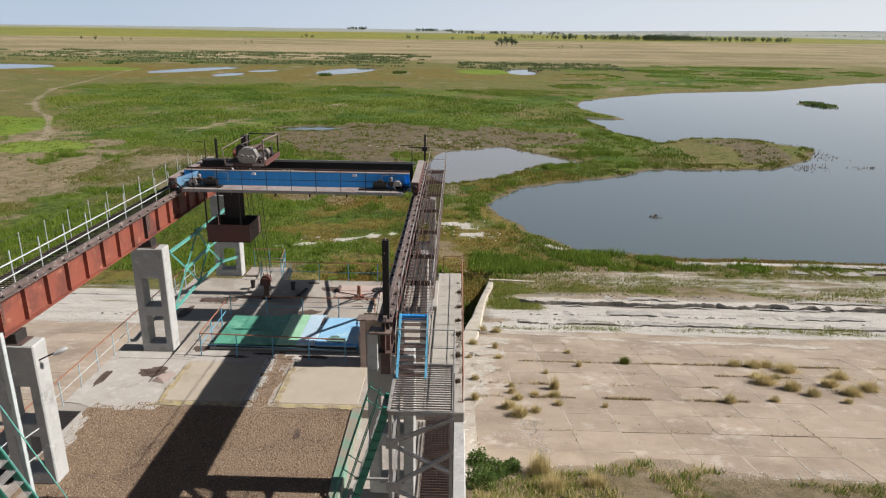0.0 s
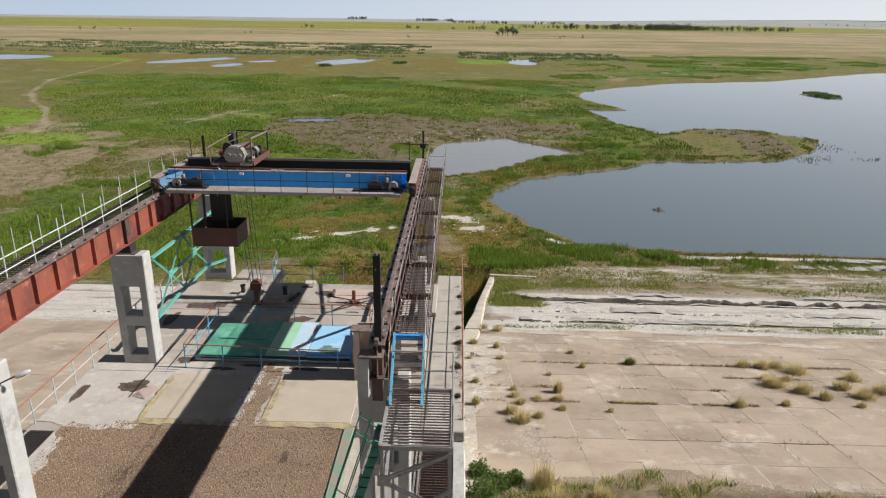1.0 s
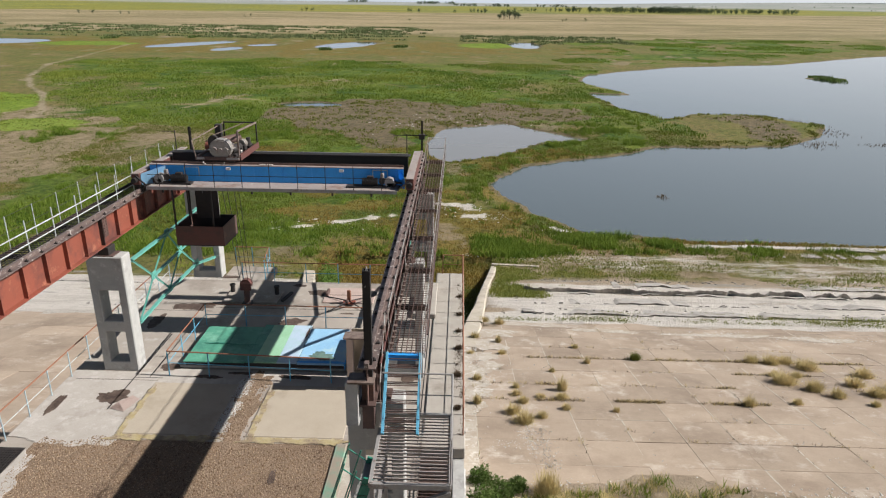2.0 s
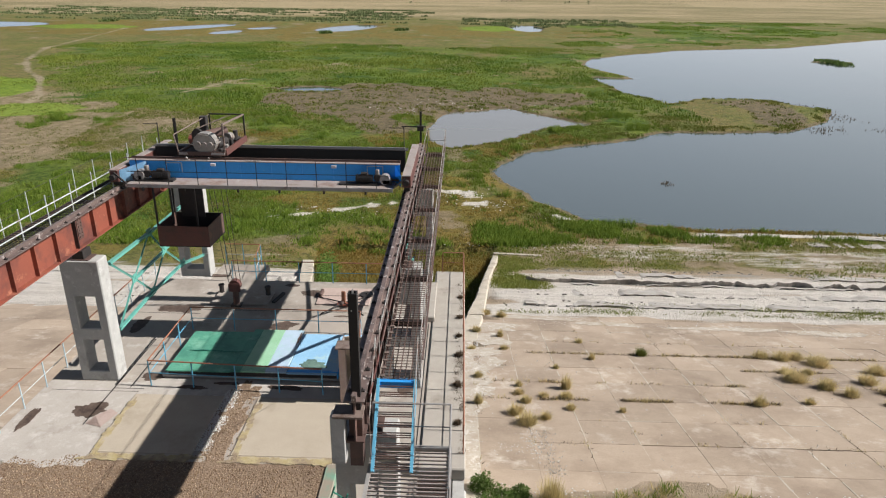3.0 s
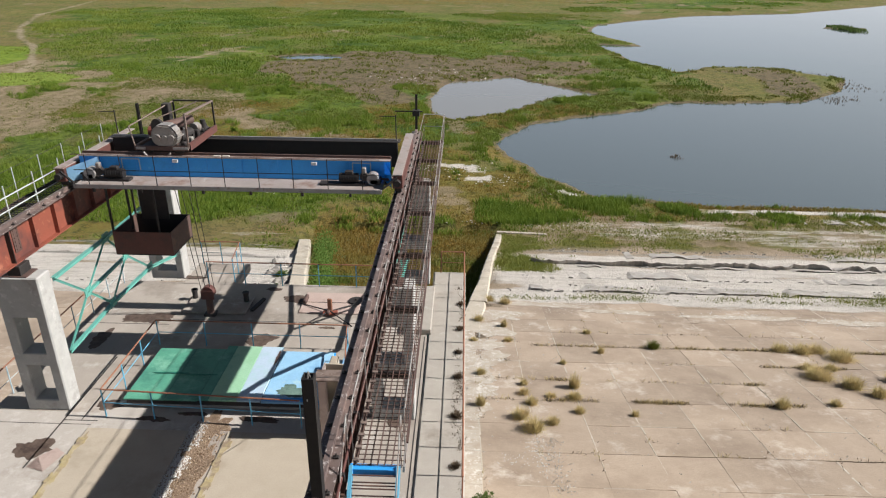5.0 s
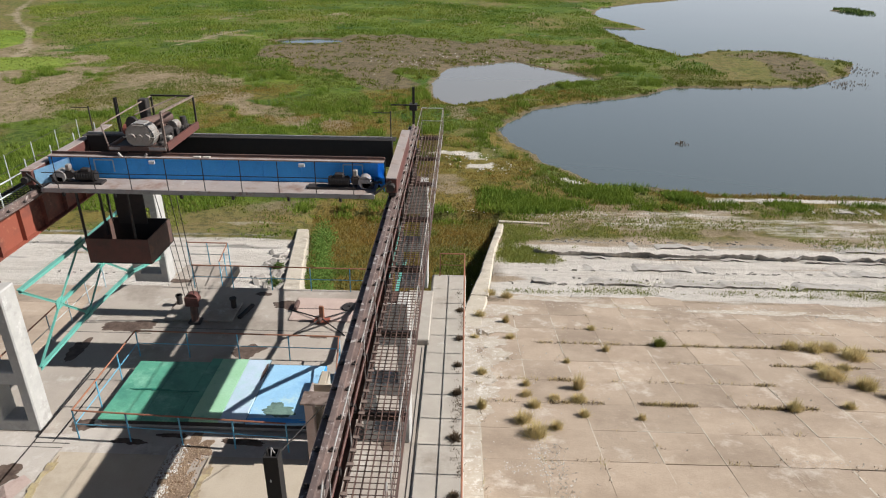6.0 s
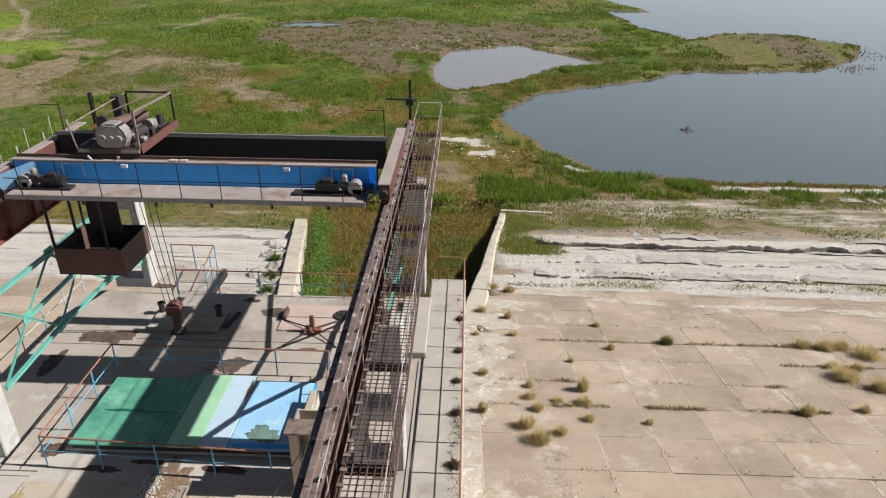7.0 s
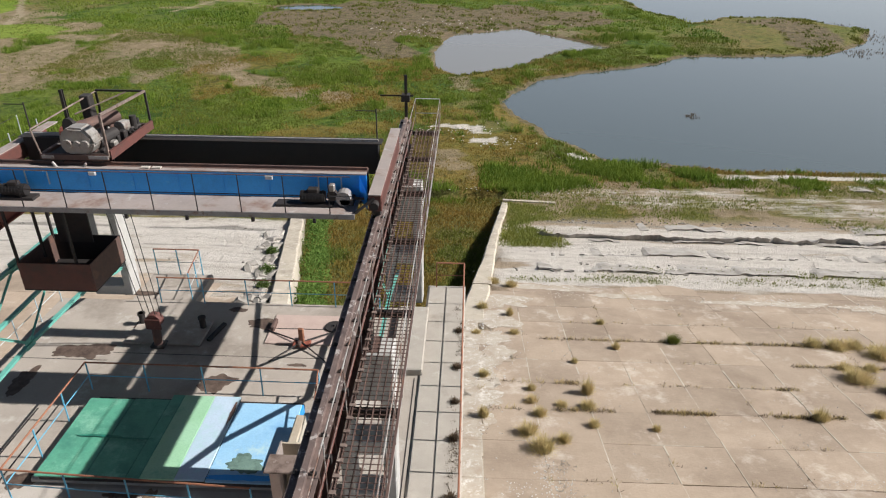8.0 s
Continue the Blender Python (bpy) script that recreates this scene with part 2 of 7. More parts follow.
def tube(bm, p, q, r=0.02, n=6, r2=None):
    m, length = frame_of(p, q)
    bmesh.ops.create_cone(bm, cap_ends=True, segments=n, radius1=r, radius2=r if r2 is None else r2, depth=length, matrix=m)


def bar(bm, p, q, w, h):
    """A square-edged bar from p to q: h upright, w across."""
    p, q = Vector(p), Vector(q)
    d = (q - p).normalized()
    side = d.cross(Vector((0, 0, 1)))
    side = Vector((1, 0, 0)) if side.length < 1e-3 else side.normalized()
    up = side.cross(d).normalized()
    m = Matrix((side, d, up)).transposed().to_4x4()
    m.translation = (p + q) / 2
    bmesh.ops.create_cube(bm, size=1.0, matrix=m @ Matrix.Diagonal((w, (q - p).length, h, 1)))


def angle_bar(bm, p, q, w=0.07, t=0.012):
    """A rolled angle: two thin legs at right angles."""
    bar(bm, p, q, w, t)
    d = Vector((0, 0, -w / 2))
    bar(bm, Vector(p) + d, Vector(q) + d, t, w)


def part(name, bm, material, parent=None, label=""):
    """Links a bmesh as one mesh object under a thing or a part."""
    me = bpy.data.meshes.new(name)
    bm.to_mesh(me)
    bm.free()
    me.materials.append(material)
    ob = new(name, me)
    if parent is not None:
        ob.parent = parent
        if parent.parent is None:
            ob.matrix_parent_inverse = Matrix.Translation(-parent.location)
    if label:
        ob["label"] = label
    return ob


def shaped(name, material, parent, build, *args, label="", **kw):
    bm = bmesh.new()
    build(bm, *args, **kw)
    return part(name, bm, material, parent, label)


def thing(name, at, label, category, group="", kind=""):
    return tagged(new(name), label, category, group, kind) if at is None else placed(tagged(new(name), label, category, group, kind), at)


def placed(ob, at):
    ob.location = at
    ob.empty_display_size = 0.2
    return ob


def raw(name, verts, faces, material, parent=None, label=""):
    me = bpy.data.meshes.new(name)
    me.from_pydata(verts, [], faces)
    me.materials.append(material)
    ob = new(name, me)
    if parent is not None:
        ob.parent = parent
        ob.matrix_parent_inverse = Matrix.Translation(-parent.location)
    if label:
        ob["label"] = label
    return ob


# ------------------------------------------------------------------ ground
rng = np.random.default_rng(7)
LATTICE = rng.random((256, 256))


def value_noise(x, y):
    xi, yi = np.floor(x).astype(int), np.floor(y).astype(int)
    fx, fy = x - xi, y - yi
    fx, fy = fx * fx * (3 - 2 * fx), fy * fy * (3 - 2 * fy)
    a, b = LATTICE[xi % 256, yi % 256], LATTICE[(xi + 1) % 256, yi % 256]
    c, d = LATTICE[xi % 256, (yi + 1) % 256], LATTICE[(xi + 1) % 256, (yi + 1) % 256]
    return (a * (1 - fx) + b * fx) * (1 - fy) + (c * (1 - fx) + d * fx) * fy


def fbm(x, y, size, octaves=4):
    total, weight = 0.0, 0.0
    for k in range(octaves):
        s = 2.0 ** k / size
        total = total + value_noise(x * s + 17.3 * k, y * s + 5.1 * k) * 0.5 ** k
        weight += 0.5 ** k
    return total / weight


def smooth(v, a, b):
    s = np.clip((v - a) / (b - a), 0, 1)
    return s * s * (3 - 2 * s)


def inside_distance(x, y, outline):
    """Distance to an outline, positive inside."""
    best, inside = np.full(x.shape, 1e9), np.zeros(x.shape, bool)
    for (ax, ay), (bx, by) in zip(outline, outline[1:] + outline[:1]):
        dx, dy = bx - ax, by - ay
        k = np.clip(((x - ax) * dx + (y - ay) * dy) / (dx * dx + dy * dy), 0, 1)
        best = np.minimum(best, np.hypot(x - ax - k * dx, y - ay - k * dy))
        if ay != by:
            crosses = (ay > y) != (by > y)
            inside ^= crosses & (x < dx * (y - ay) / (by - ay) + ax)
    return np.where(inside, best, -best)


def path_distance(x, y, line):
    best = np.full(x.shape, 1e9)
    for (ax, ay), (bx, by) in zip(line, line[1:]):
        dx, dy = bx - ax, by - ay
        k = np.clip(((x - ax) * dx + (y - ay) * dy) / (dx * dx + dy * dy), 0, 1)
        best = np.minimum(best, np.hypot(x - ax - k * dx, y - ay - k * dy))
    return best


def oval(x, y, cx, cy, rx, ry, turn=0.0):
    """Distance-like value of an ellipse, positive inside."""
    c, s = math.cos(radians(turn)), math.sin(radians(turn))
    u, v = (x - cx) * c + (y - cy) * s, -(x - cx) * s + (y - cy) * c
    return (1 - np.sqrt((u / rx) ** 2 + (v / ry) ** 2)) * min(rx, ry)


WATER_Z = -20.0
LAKE = [(6, 124), (12, 106), (19, 97), (33, 94.5), (60, 94), (160, 92), (900, 70), (900, 640), (480, 560), (265, 460), (174, 389),
        (107, 363), (57, 318), (49, 290), (62, 250), (47, 254), (49, 222), (58, 199), (68, 209), (90, 208), (100, 192), (90, 176), (74, 162), (46, 159), (31, 148), (13, 138)]
POND = [(-7, 160), (-3, 181), (12, 187), (31, 167.5), (18, 160.5), (8, 147.5), (-1, 140.7), (-6, 146)]


def water_depth(x, y):
    """Positive in water: the lake, the pond and the puddles of the flood plain."""
    wob = (fbm(x, y, 9, 3) - 0.5) * 5.0
    d = np.maximum(inside_distance(x, y, LAKE), inside_distance(x, y, POND)) + wob * 0.6
    d = np.where((oval(x, y, 162, 318, 9, 5) > 0), -1.0, d)
    for cx, cy, rx, ry, turn in ((-45.5, 216, 10, 5, 4), (-330, 484, 44, 36, 0), (-183, 484, 16, 40, -21), (-146, 443, 8, 17, 0), (-135, 483, 9, 14, 0), (-79, 497, 16, 38, -14), (46, 520, 11, 34, 0)):
        d = np.maximum(d, oval(x, y, cx, cy, rx, ry, turn) + wob * 0.5)
    return d


def slope_z(y):
    return -9.3 - 0.217 * (y - 34.5)


def wall_right(y):
    return 0.45 + 0.118 * (y - 50)


def wall_left(y):
    return -11.0 - 0.2 * (y - 50)


def slab_drift(x, y):
    """Sand and white silt washed over the slope slabs, 0 to 1."""
    edge = 1.9 + 2.4 * (fbm(x, y, 4, 3) - 0.5) + 0.10 * np.maximum(y - 41, 0)
    near = smooth(edge - x, -0.6, 0.4) * smooth(y, 34, 37) * np.where(x > 0, 1.0, 0.0)
    top = smooth(y + 3.0 * (fbm(x, y, 5, 3) - 0.5), 53.5, 56)
    return np.clip(np.maximum(0.25 * near, top), 0, 1) * smooth(y, 28, 30) * smooth(-y, -60, -58)


def ground_z(x, y):
    rough_y = y + 2.2 * (fbm(x, y, 5, 3) - 0.5) + 0.9 * np.cos(x * 0.33)
    bank = slope_z(y) + 0.35 * (fbm(x, y, 3, 3) - 0.2) * smooth(-rough_y, -27.6, -26.6) - 0.016 * smooth(rough_y, 26.6, 27.6) * smooth(-y, -58, -56) + 0.045 * slab_drift(x, y)
    ledge = smooth(y, 57, 59)
    wave = 0.8 * (fbm(x, y * 0, 6, 3) - 0.5)
    bank = bank + ledge * (0.16 * (fbm(x * 0.35, y * 2.2, 2.0, 4) - 0.5) - 0.34 * smooth(y + wave, 68.2, 68.9) * smooth(-y, -74, -69.5) - 0.16 * smooth(y + wave, 62.8, 63.1) * smooth(-y, -66, -63.6) - 0.12 * smooth(y + wave, 58.2, 58.5) * smooth(-y, -60, -58.8))
    plain = -19.45 + 0.5 * (fbm(x, y, 22, 4) - 0.5) + 0.5 * smooth(y, 95, 80)
    plain = plain + 0.9 * smooth(y, 300, 900) + 3 * smooth(y, 1500, 5600) + 34 * smooth(x, 300, 2600) * smooth(y, 2700, 4300)
    d = water_depth(x, y)
    plain = np.where(d > 0, WATER_Z - 0.05 - 0.25 * np.minimum(d, 3), WATER_Z + np.minimum(plain - WATER_Z, 0.06 + 0.14 * np.maximum(-d, 0)))
    z = np.where(y < 90, np.maximum(bank, plain), plain)
    channel = (x > wall_left(y) - 0.5) & (x < wall_right(y) + 0.4) & (y > 29.5) & (y < 84)
    z = np.where(channel, -15.3 - 0.14 * (y - 50) + 0.5 * (fbm(x, y, 4, 3) - 0.5), z)
    return z


def spaced(marks):
    """Grid lines: (from, to, first step, last step)."""
    out = []
    for a, b, s0, s1 in marks:
        v = a
        while v < b:
            out.append(v)
            v += s0 + (s1 - s0) * (v - a) / (b - a)
    return out + [marks[-1][1]]


gx = np.array(spaced([(-4800, -500, 260, 30), (-500, -240, 30, 2.5), (-240, -60, 2.2, 1.1), (-60, 110, 1.0, 1.0), (110, 220, 1.2, 4), (220, 600, 4, 30), (600, 4800, 30, 260)]))
gy = np.array(spaced([(-60, 20, 10, 2), (20, 200, 0.9, 0.9), (200, 330, 1.0, 2.5), (330, 700, 2.5, 7), (700, 1600, 7, 40), (1600, 4950, 40, 160)]))
X, Y = np.meshgrid(gx, gy)
Z = ground_z(X, Y)
ni, nj = X.shape
index = np.arange(ni * nj).reshape(ni, nj)
quads = np.stack([index[:-1, :-1], index[:-1, 1:], index[1:, 1:], index[1:, :-1]], -1).reshape(-1, 4)
ground_me = bpy.data.meshes.new("ground")
ground_me.from_pydata(np.stack([X, Y, Z], -1).reshape(-1, 3).tolist(), [], quads.tolist())

TRACK = [(-216, 458), (-198, 367), (-191, 325), (-171, 277), (-152, 246), (-137, 228), (-118, 195), (-113, 182)]
TRACK_2 = [(-92, 172), (-83.6, 193), (-76.5, 215), (-69.6, 239), (-55, 269), (-41, 297), (-22, 335), (0, 372)]


GREEN_FIELD = [(-170, 275), (-195, 350), (-150, 368), (-86, 373), (-10, 356), (45, 372), (70, 330), (50, 292), (62, 250), (48, 225), (60, 200), (70, 165), (45, 158), (14, 137), (8, 122), (22, 94),
               (-20, 86), (-62, 88), (-82, 120), (-70, 148), (-96, 172), (-118, 190), (-130, 220)]
FAR_SHORE = [(45, 372), (110, 366), (200, 430), (330, 535), (330, 640), (120, 610), (70, 570), (60, 450)]


def zones(x, y):
    """Cover of the ground, each 0 to 1."""
    n1, n2, n3 = fbm(x, y, 30, 4), fbm(x + 900, y, 12, 4), fbm(x, y + 700, 60, 3)
    d = water_depth(x, y)
    plain = smooth(y, 78, 86)
    field = smooth(inside_distance(x, y, GREEN_FIELD) + (n2 - 0.5) * 22, -3, 9)
    shelf = smooth(inside_distance(x, y, FAR_SHORE) + (n2 - 0.5) * 30, 0, 14) * smooth(n1, 0.40, 0.54)
    dirt = smooth(7 - path_distance(x, y, [(-96, 186), (-78, 173), (-54, 147), (-41, 134), (-24, 124)]) + (n2 - 0.5) * 26, -2, 6)
    lush = np.maximum(field * (1 - 0.85 * dirt) * (0.45 + 0.55 * smooth(n1 + 0.5 * (n2 - 0.5), 0.36, 0.52)), shelf)
    mud = smooth(np.maximum(oval(x, y, -20, 198, 38, 32, 10), oval(x, y, 14, 206, 24, 16, -20)) + (n2 - 0.5) * 22, 0, 7)
    mud = np.maximum(mud, 0.8 * smooth(inside_distance(x, y, [(62, 200), (84, 211), (93, 198), (90, 177), (75, 161), (68, 172), (72, 190)]) + (n2 - 0.5) * 9, 0, 4))
    mud = np.maximum(mud, 0.8 * smooth(oval(x, y, -17, 160, 9, 17, 30) + (n2 - 0.5) * 12, 0, 4))
    bare = 0.9 * dirt
    bare = np.maximum(bare, smooth(oval(x, y, -94, 140, 32, 34, 0) + (n2 - 0.5) * 30, 0, 8) * smooth(fbm(x, y, 8, 4), 0.38, 0.54))
    bare = np.maximum(bare, smooth(oval(x, y, -130, 145, 54, 66, 0) + (n2 - 0.5) * 34, 0, 8) * smooth(fbm(x + 60, y, 7, 4), 0.36, 0.52))
    bare = np.maximum(bare, smooth(n2, 0.66, 0.74) * 0.7 * plain)
    bare = np.maximum(bare, 0.95 * smooth(y, 72, 76) * smooth(-y - 3 * (n2 - 0.5), -91, -87) * smooth(x, 3, 7) * smooth(-fbm(x, y, 5, 3), -0.6, -0.5))
    bare = np.maximum(bare, 0.9 * smooth(-y, -28, -27))
    shore = smooth(d, -2.6, -0.6) * smooth(y, 86, 92)
    mud = np.maximum(mud, shore * 0.7)
    ponds = smooth(oval(x, y, -150, 470, 280, 85, 0) + (n1 - 0.5) * 70, 0, 30)
    lush = lush * (1 - 0.85 * ponds * smooth(y, 395, 430))
    lime = 0 * x
    for cx, cy, rx, ry in ((-150, 205, 30, 26), (-248, 468, 36, 22), (20, 500, 24, 30), (-110, 172, 16, 10)):
        lime = np.maximum(lime, smooth(oval(x, y, cx, cy, rx, ry) + (n2 - 0.5) * 14, 0, 5))
    lush = np.maximum(lush, 0.98 * lime)
    brown = (1 - lime) * ponds * smooth(-n2, -0.66, -0.5)
    straw = smooth(y + (n3 - 0.5) * 160 - 0.08 * np.abs(x), 570, 640)
    crop = smooth(y - 0.28 * x + 60 * (n3 - 0.5), 1600, 1625)
    streak = fbm(x * 0.12, y, 2.6, 4)
    silt = smooth(y + 2 * (n2 - 0.5), 53.5, 56) * smooth(-y, -74, -71) * smooth(streak, 0.12, 0.38)
    silt = np.maximum(silt, smooth(y, 71, 74) * smooth(-y, -92, -86) * smooth(streak + 0.004 * np.minimum(x - 10, 30), 0.5, 0.66) * np.where(x > 4, 0.45, 0.4))
    silt = np.maximum(silt, slab_drift(x, y) * np.where(y < 57, 0.85, 0))
    chalk = np.maximum(np.maximum(oval(x, y, 0.5, 107, 4.5, 1.6, -20), oval(x, y, 3.6, 102, 3.4, 1.7, -15)), np.maximum(oval(x, y, 14.5, 97.6, 2.6, 1.0, -15), 0.9 - path_distance(x, y, [(-27, 94), (-20.7, 97.1), (-14.4, 99.8), (-9.4, 102.3)])))
    silt = np.maximum(silt, 0.75 * smooth(chalk + (fbm(x, y, 1.6, 3) - 0.5) * 4.5, 0, 0.9))
    silt = np.maximum(silt, 0.85 * smooth(1.3 - np.abs(y - 91.2 - 0.02 * (x - 40)) + (fbm(x * 0.4, y, 3, 3) - 0.5) * 3.0, 0, 1.0) * smooth(x, 28, 34))
    silt = np.maximum(silt, 0.5 * smooth(y, 40, 46) * smooth(-y, -60, -58) * (x < wall_left(y) - 1))
    silt = silt * (1 - ((x > wall_left(y) - 0.5) & (x < wall_right(y) + 0.2) & (y < 82)))
    track = 0.9 * smooth(1.8 - path_distance(x, y, TRACK) + (n2 - 0.5) * 2, 0, 1.2)
    track = np.maximum(track, 0.6 * smooth(0.8 - path_distance(x, y, TRACK_2) + (n2 - 0.5) * 4, 0, 1.2))
    ochre = smooth(fbm(x + 300, y + 40, 11, 5), 0.44, 0.60) * smooth(y, 30, 34) * smooth(-y, -175, -140) * smooth(-np.abs(x), -70, -40) * 0.7
    ochre = np.maximum(ochre, 0.85 * smooth(np.maximum(oval(x, y, 1, 98, 11, 15), oval(x, y, 6, 116, 6, 14)) + (n2 - 0.5) * 16, 0, 4))
    return lush, np.clip(mud, 0, 1), np.clip(bare, 0, 1), straw, crop, np.clip(silt, 0, 1), np.clip(track, 0, 1), np.maximum(brown, ochre), lime


lush, mud, bare, straw, crop, silt, track, brown, lime = zones(X, Y)
sandy = smooth(Y, 26.4, 27.2) * smooth(-Y - 3 * (fbm(X, Y, 5, 3) - 0.5) - 0.25 * np.clip(12 - X, 0, 40), -78, -74) * np.where((X > wall_right(Y)) | (X < wall_left(Y) - 1), 1.0, 0.0)
crust = 0 * X
for row, wide, much in ((68.9, 1.5, 1.0), (62.9, 0.7, 0.7), (58.6, 0.6, 0.7), (73.5, 1.2, 0.6)):
    crust = np.maximum(crust, much * smooth(wide - np.abs(Y - row + 1.6 * (fbm(X, 0 * Y, 6, 3) - 0.5)), 0, 0.8) * smooth(fbm(X * 0.5, Y, 2.5, 3), 0.34, 0.5))
crust = crust * ((X > 6) | (X < wall_left(Y) - 3))
# cover_d begins with the far land that takes distance haze as colour
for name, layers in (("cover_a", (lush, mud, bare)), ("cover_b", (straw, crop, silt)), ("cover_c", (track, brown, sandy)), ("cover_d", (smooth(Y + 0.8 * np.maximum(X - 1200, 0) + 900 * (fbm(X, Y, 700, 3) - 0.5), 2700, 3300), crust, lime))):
    at = ground_me.attributes.new(name, "FLOAT_VECTOR", "POINT")
    at.data.foreach_set("vector", np.stack(layers, -1).astype(np.float32).ravel())

GROUND, gt, gb = nodes_of("ground_cover")
ggeo = gt.nodes.new("ShaderNodeNewGeometry")
gp = ggeo.outputs["Position"]
fine_n = noise_node(gt, 1.1, 5, 0.7, gp)
mid_n = noise_node(gt, 0.16, 5, 0.65, gp)
far_n = noise_node(gt, 0.02, 5, 0.6, gp)


def cover(name):
    a = gt.nodes.new("ShaderNodeAttribute")
    a.attribute_name = name
    s = gt.nodes.new("ShaderNodeSeparateXYZ")
    gt.links.new(a.outputs["Vector"], s.inputs[0])
    return s.outputs


def blotch(mask, n=None, spread=0.5):
    n = fine_n if n is None else n
    return ramp(gt, maths(gt, "ADD", mask, maths(gt, "MULTIPLY", maths(gt, "SUBTRACT", n, 0.5), spread)), 0.35, 0.65)


ca, cb, cc = cover("cover_a"), cover("cover_b"), cover("cover_c")
stretch = gt.nodes.new("ShaderNodeMapping")
stretch.inputs["Scale"].default_value = (0.25, 1.0, 1.0)
gt.links.new(gp, stretch.inputs["Vector"])
streak_n = noise_node(gt, 0.012, 6, 0.6, stretch.outputs["Vector"])
fine_streak = noise_node(gt, 0.05, 6, 0.7, stretch.outputs["Vector"])


def two(n, a, b, low=0.3, high=0.7):
    return mix(gt, ramp(gt, n, low, high), a, b)


patch_n = noise_node(gt, 0.055, 8, 0.72, gp)
ragged_n = noise_node(gt, 0.35, 7, 0.75, gp)
g = two(patch_n, (0.205, 0.155, 0.065), (0.125, 0.135, 0.034), 0.38, 0.62)
g = mix(gt, blotch(ca[0], patch_n, 0.9), g, two(patch_n, (0.042, 0.092, 0.009), (0.145, 0.19, 0.024), 0.42, 0.62))
g = mix(gt, maths(gt, "MULTIPLY", ramp(gt, far_n, 0.5, 0.62), 0.45), g, two(patch_n, (0.185, 0.17, 0.045), (0.13, 0.15, 0.03), 0.4, 0.6))
g = mix(gt, ramp(gt, ragged_n, 0.54, 0.74), g, two(patch_n, (0.15, 0.16, 0.03), (0.07, 0.12, 0.016)))
g = mix(gt, maths(gt, "MULTIPLY", blotch(cc[1], ragged_n, 1.4), 0.8), g, two(ragged_n, (0.22, 0.125, 0.034), (0.155, 0.135, 0.03)))
g = mix(gt, maths(gt, "MULTIPLY", blotch(ca[2], ragged_n, 1.8), 0.85), g, two(ragged_n, (0.34, 0.26, 0.18), (0.19, 0.145, 0.085), 0.38, 0.6))
g = mix(gt, blotch(ca[1], ragged_n, 1.3), g, two(ragged_n, (0.19, 0.135, 0.095), (0.135, 0.11, 0.06)))
g = mix(gt, cb[0], g, two(fine_streak, two(streak_n, (0.43, 0.335, 0.205), (0.31, 0.24, 0.135), 0.42, 0.58), two(streak_n, (0.34, 0.26, 0.15), (0.19, 0.165, 0.08), 0.42, 0.58), 0.42, 0.6))
g = mix(gt, cb[1], g, two(streak_n, (0.30, 0.26, 0.04), (0.18, 0.20, 0.06), 0.4, 0.6))
bank_stretch = gt.nodes.new("ShaderNodeMapping")
bank_stretch.inputs["Scale"].default_value = (0.22, 1.0, 1.0)
gt.links.new(gp, bank_stretch.inputs["Vector"])
bank_n = noise_node(gt, 0.9, 8, 0.75, bank_stretch.outputs["Vector"])
sand = two(ragged_n, (0.40, 0.315, 0.23), (0.31, 0.24, 0.17))
g = mix(gt, cc[2], g, sand)
g = mix(gt, blotch(cb[2], bank_n, 1.3), g, two(bank_n, (0.42, 0.37, 0.315), (0.60, 0.55, 0.49), 0.30, 0.54))
haze_crust_lime = cover("cover_d")
g = mix(gt, blotch(haze_crust_lime[1], bank_n, 0.9), g, two(bank_n, (0.21, 0.19, 0.165), (0.36, 0.33, 0.295)))
g = mix(gt, maths(gt, "MULTIPLY", blotch(haze_crust_lime[2], patch_n, 0.6), 0.85), g, two(ragged_n, (0.21, 0.29, 0.03), (0.15, 0.23, 0.022)))
g = mix(gt, blotch(cc[0], ragged_n, 0.5), g, (0.33, 0.265, 0.18))
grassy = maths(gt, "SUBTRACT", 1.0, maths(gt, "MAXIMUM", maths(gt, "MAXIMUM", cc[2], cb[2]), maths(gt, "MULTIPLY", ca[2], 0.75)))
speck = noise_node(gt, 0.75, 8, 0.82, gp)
# dark specks paint the shadows of grass tufts into the ground colour
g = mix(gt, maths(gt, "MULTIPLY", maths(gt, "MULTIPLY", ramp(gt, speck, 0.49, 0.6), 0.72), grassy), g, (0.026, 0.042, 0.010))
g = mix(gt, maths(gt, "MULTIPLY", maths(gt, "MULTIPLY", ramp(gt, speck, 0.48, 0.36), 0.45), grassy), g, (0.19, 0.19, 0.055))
# far land greyed: distance haze put into the ground colour
g = mix(gt, haze_crust_lime[0], g, two(streak_n, (0.34, 0.33, 0.31), (0.22, 0.245, 0.21), 0.4, 0.6))
g = mix(gt, maths(gt, "MULTIPLY", ramp(gt, noise_node(gt, 3.0, 4, 0.75, gp), 0.5, 0.8), 0.35), g, (0.075, 0.07, 0.035))
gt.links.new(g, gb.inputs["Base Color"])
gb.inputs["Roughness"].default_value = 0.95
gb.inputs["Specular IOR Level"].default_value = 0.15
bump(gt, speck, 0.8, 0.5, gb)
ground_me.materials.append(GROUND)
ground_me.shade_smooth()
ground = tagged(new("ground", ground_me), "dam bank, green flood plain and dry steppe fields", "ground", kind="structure")

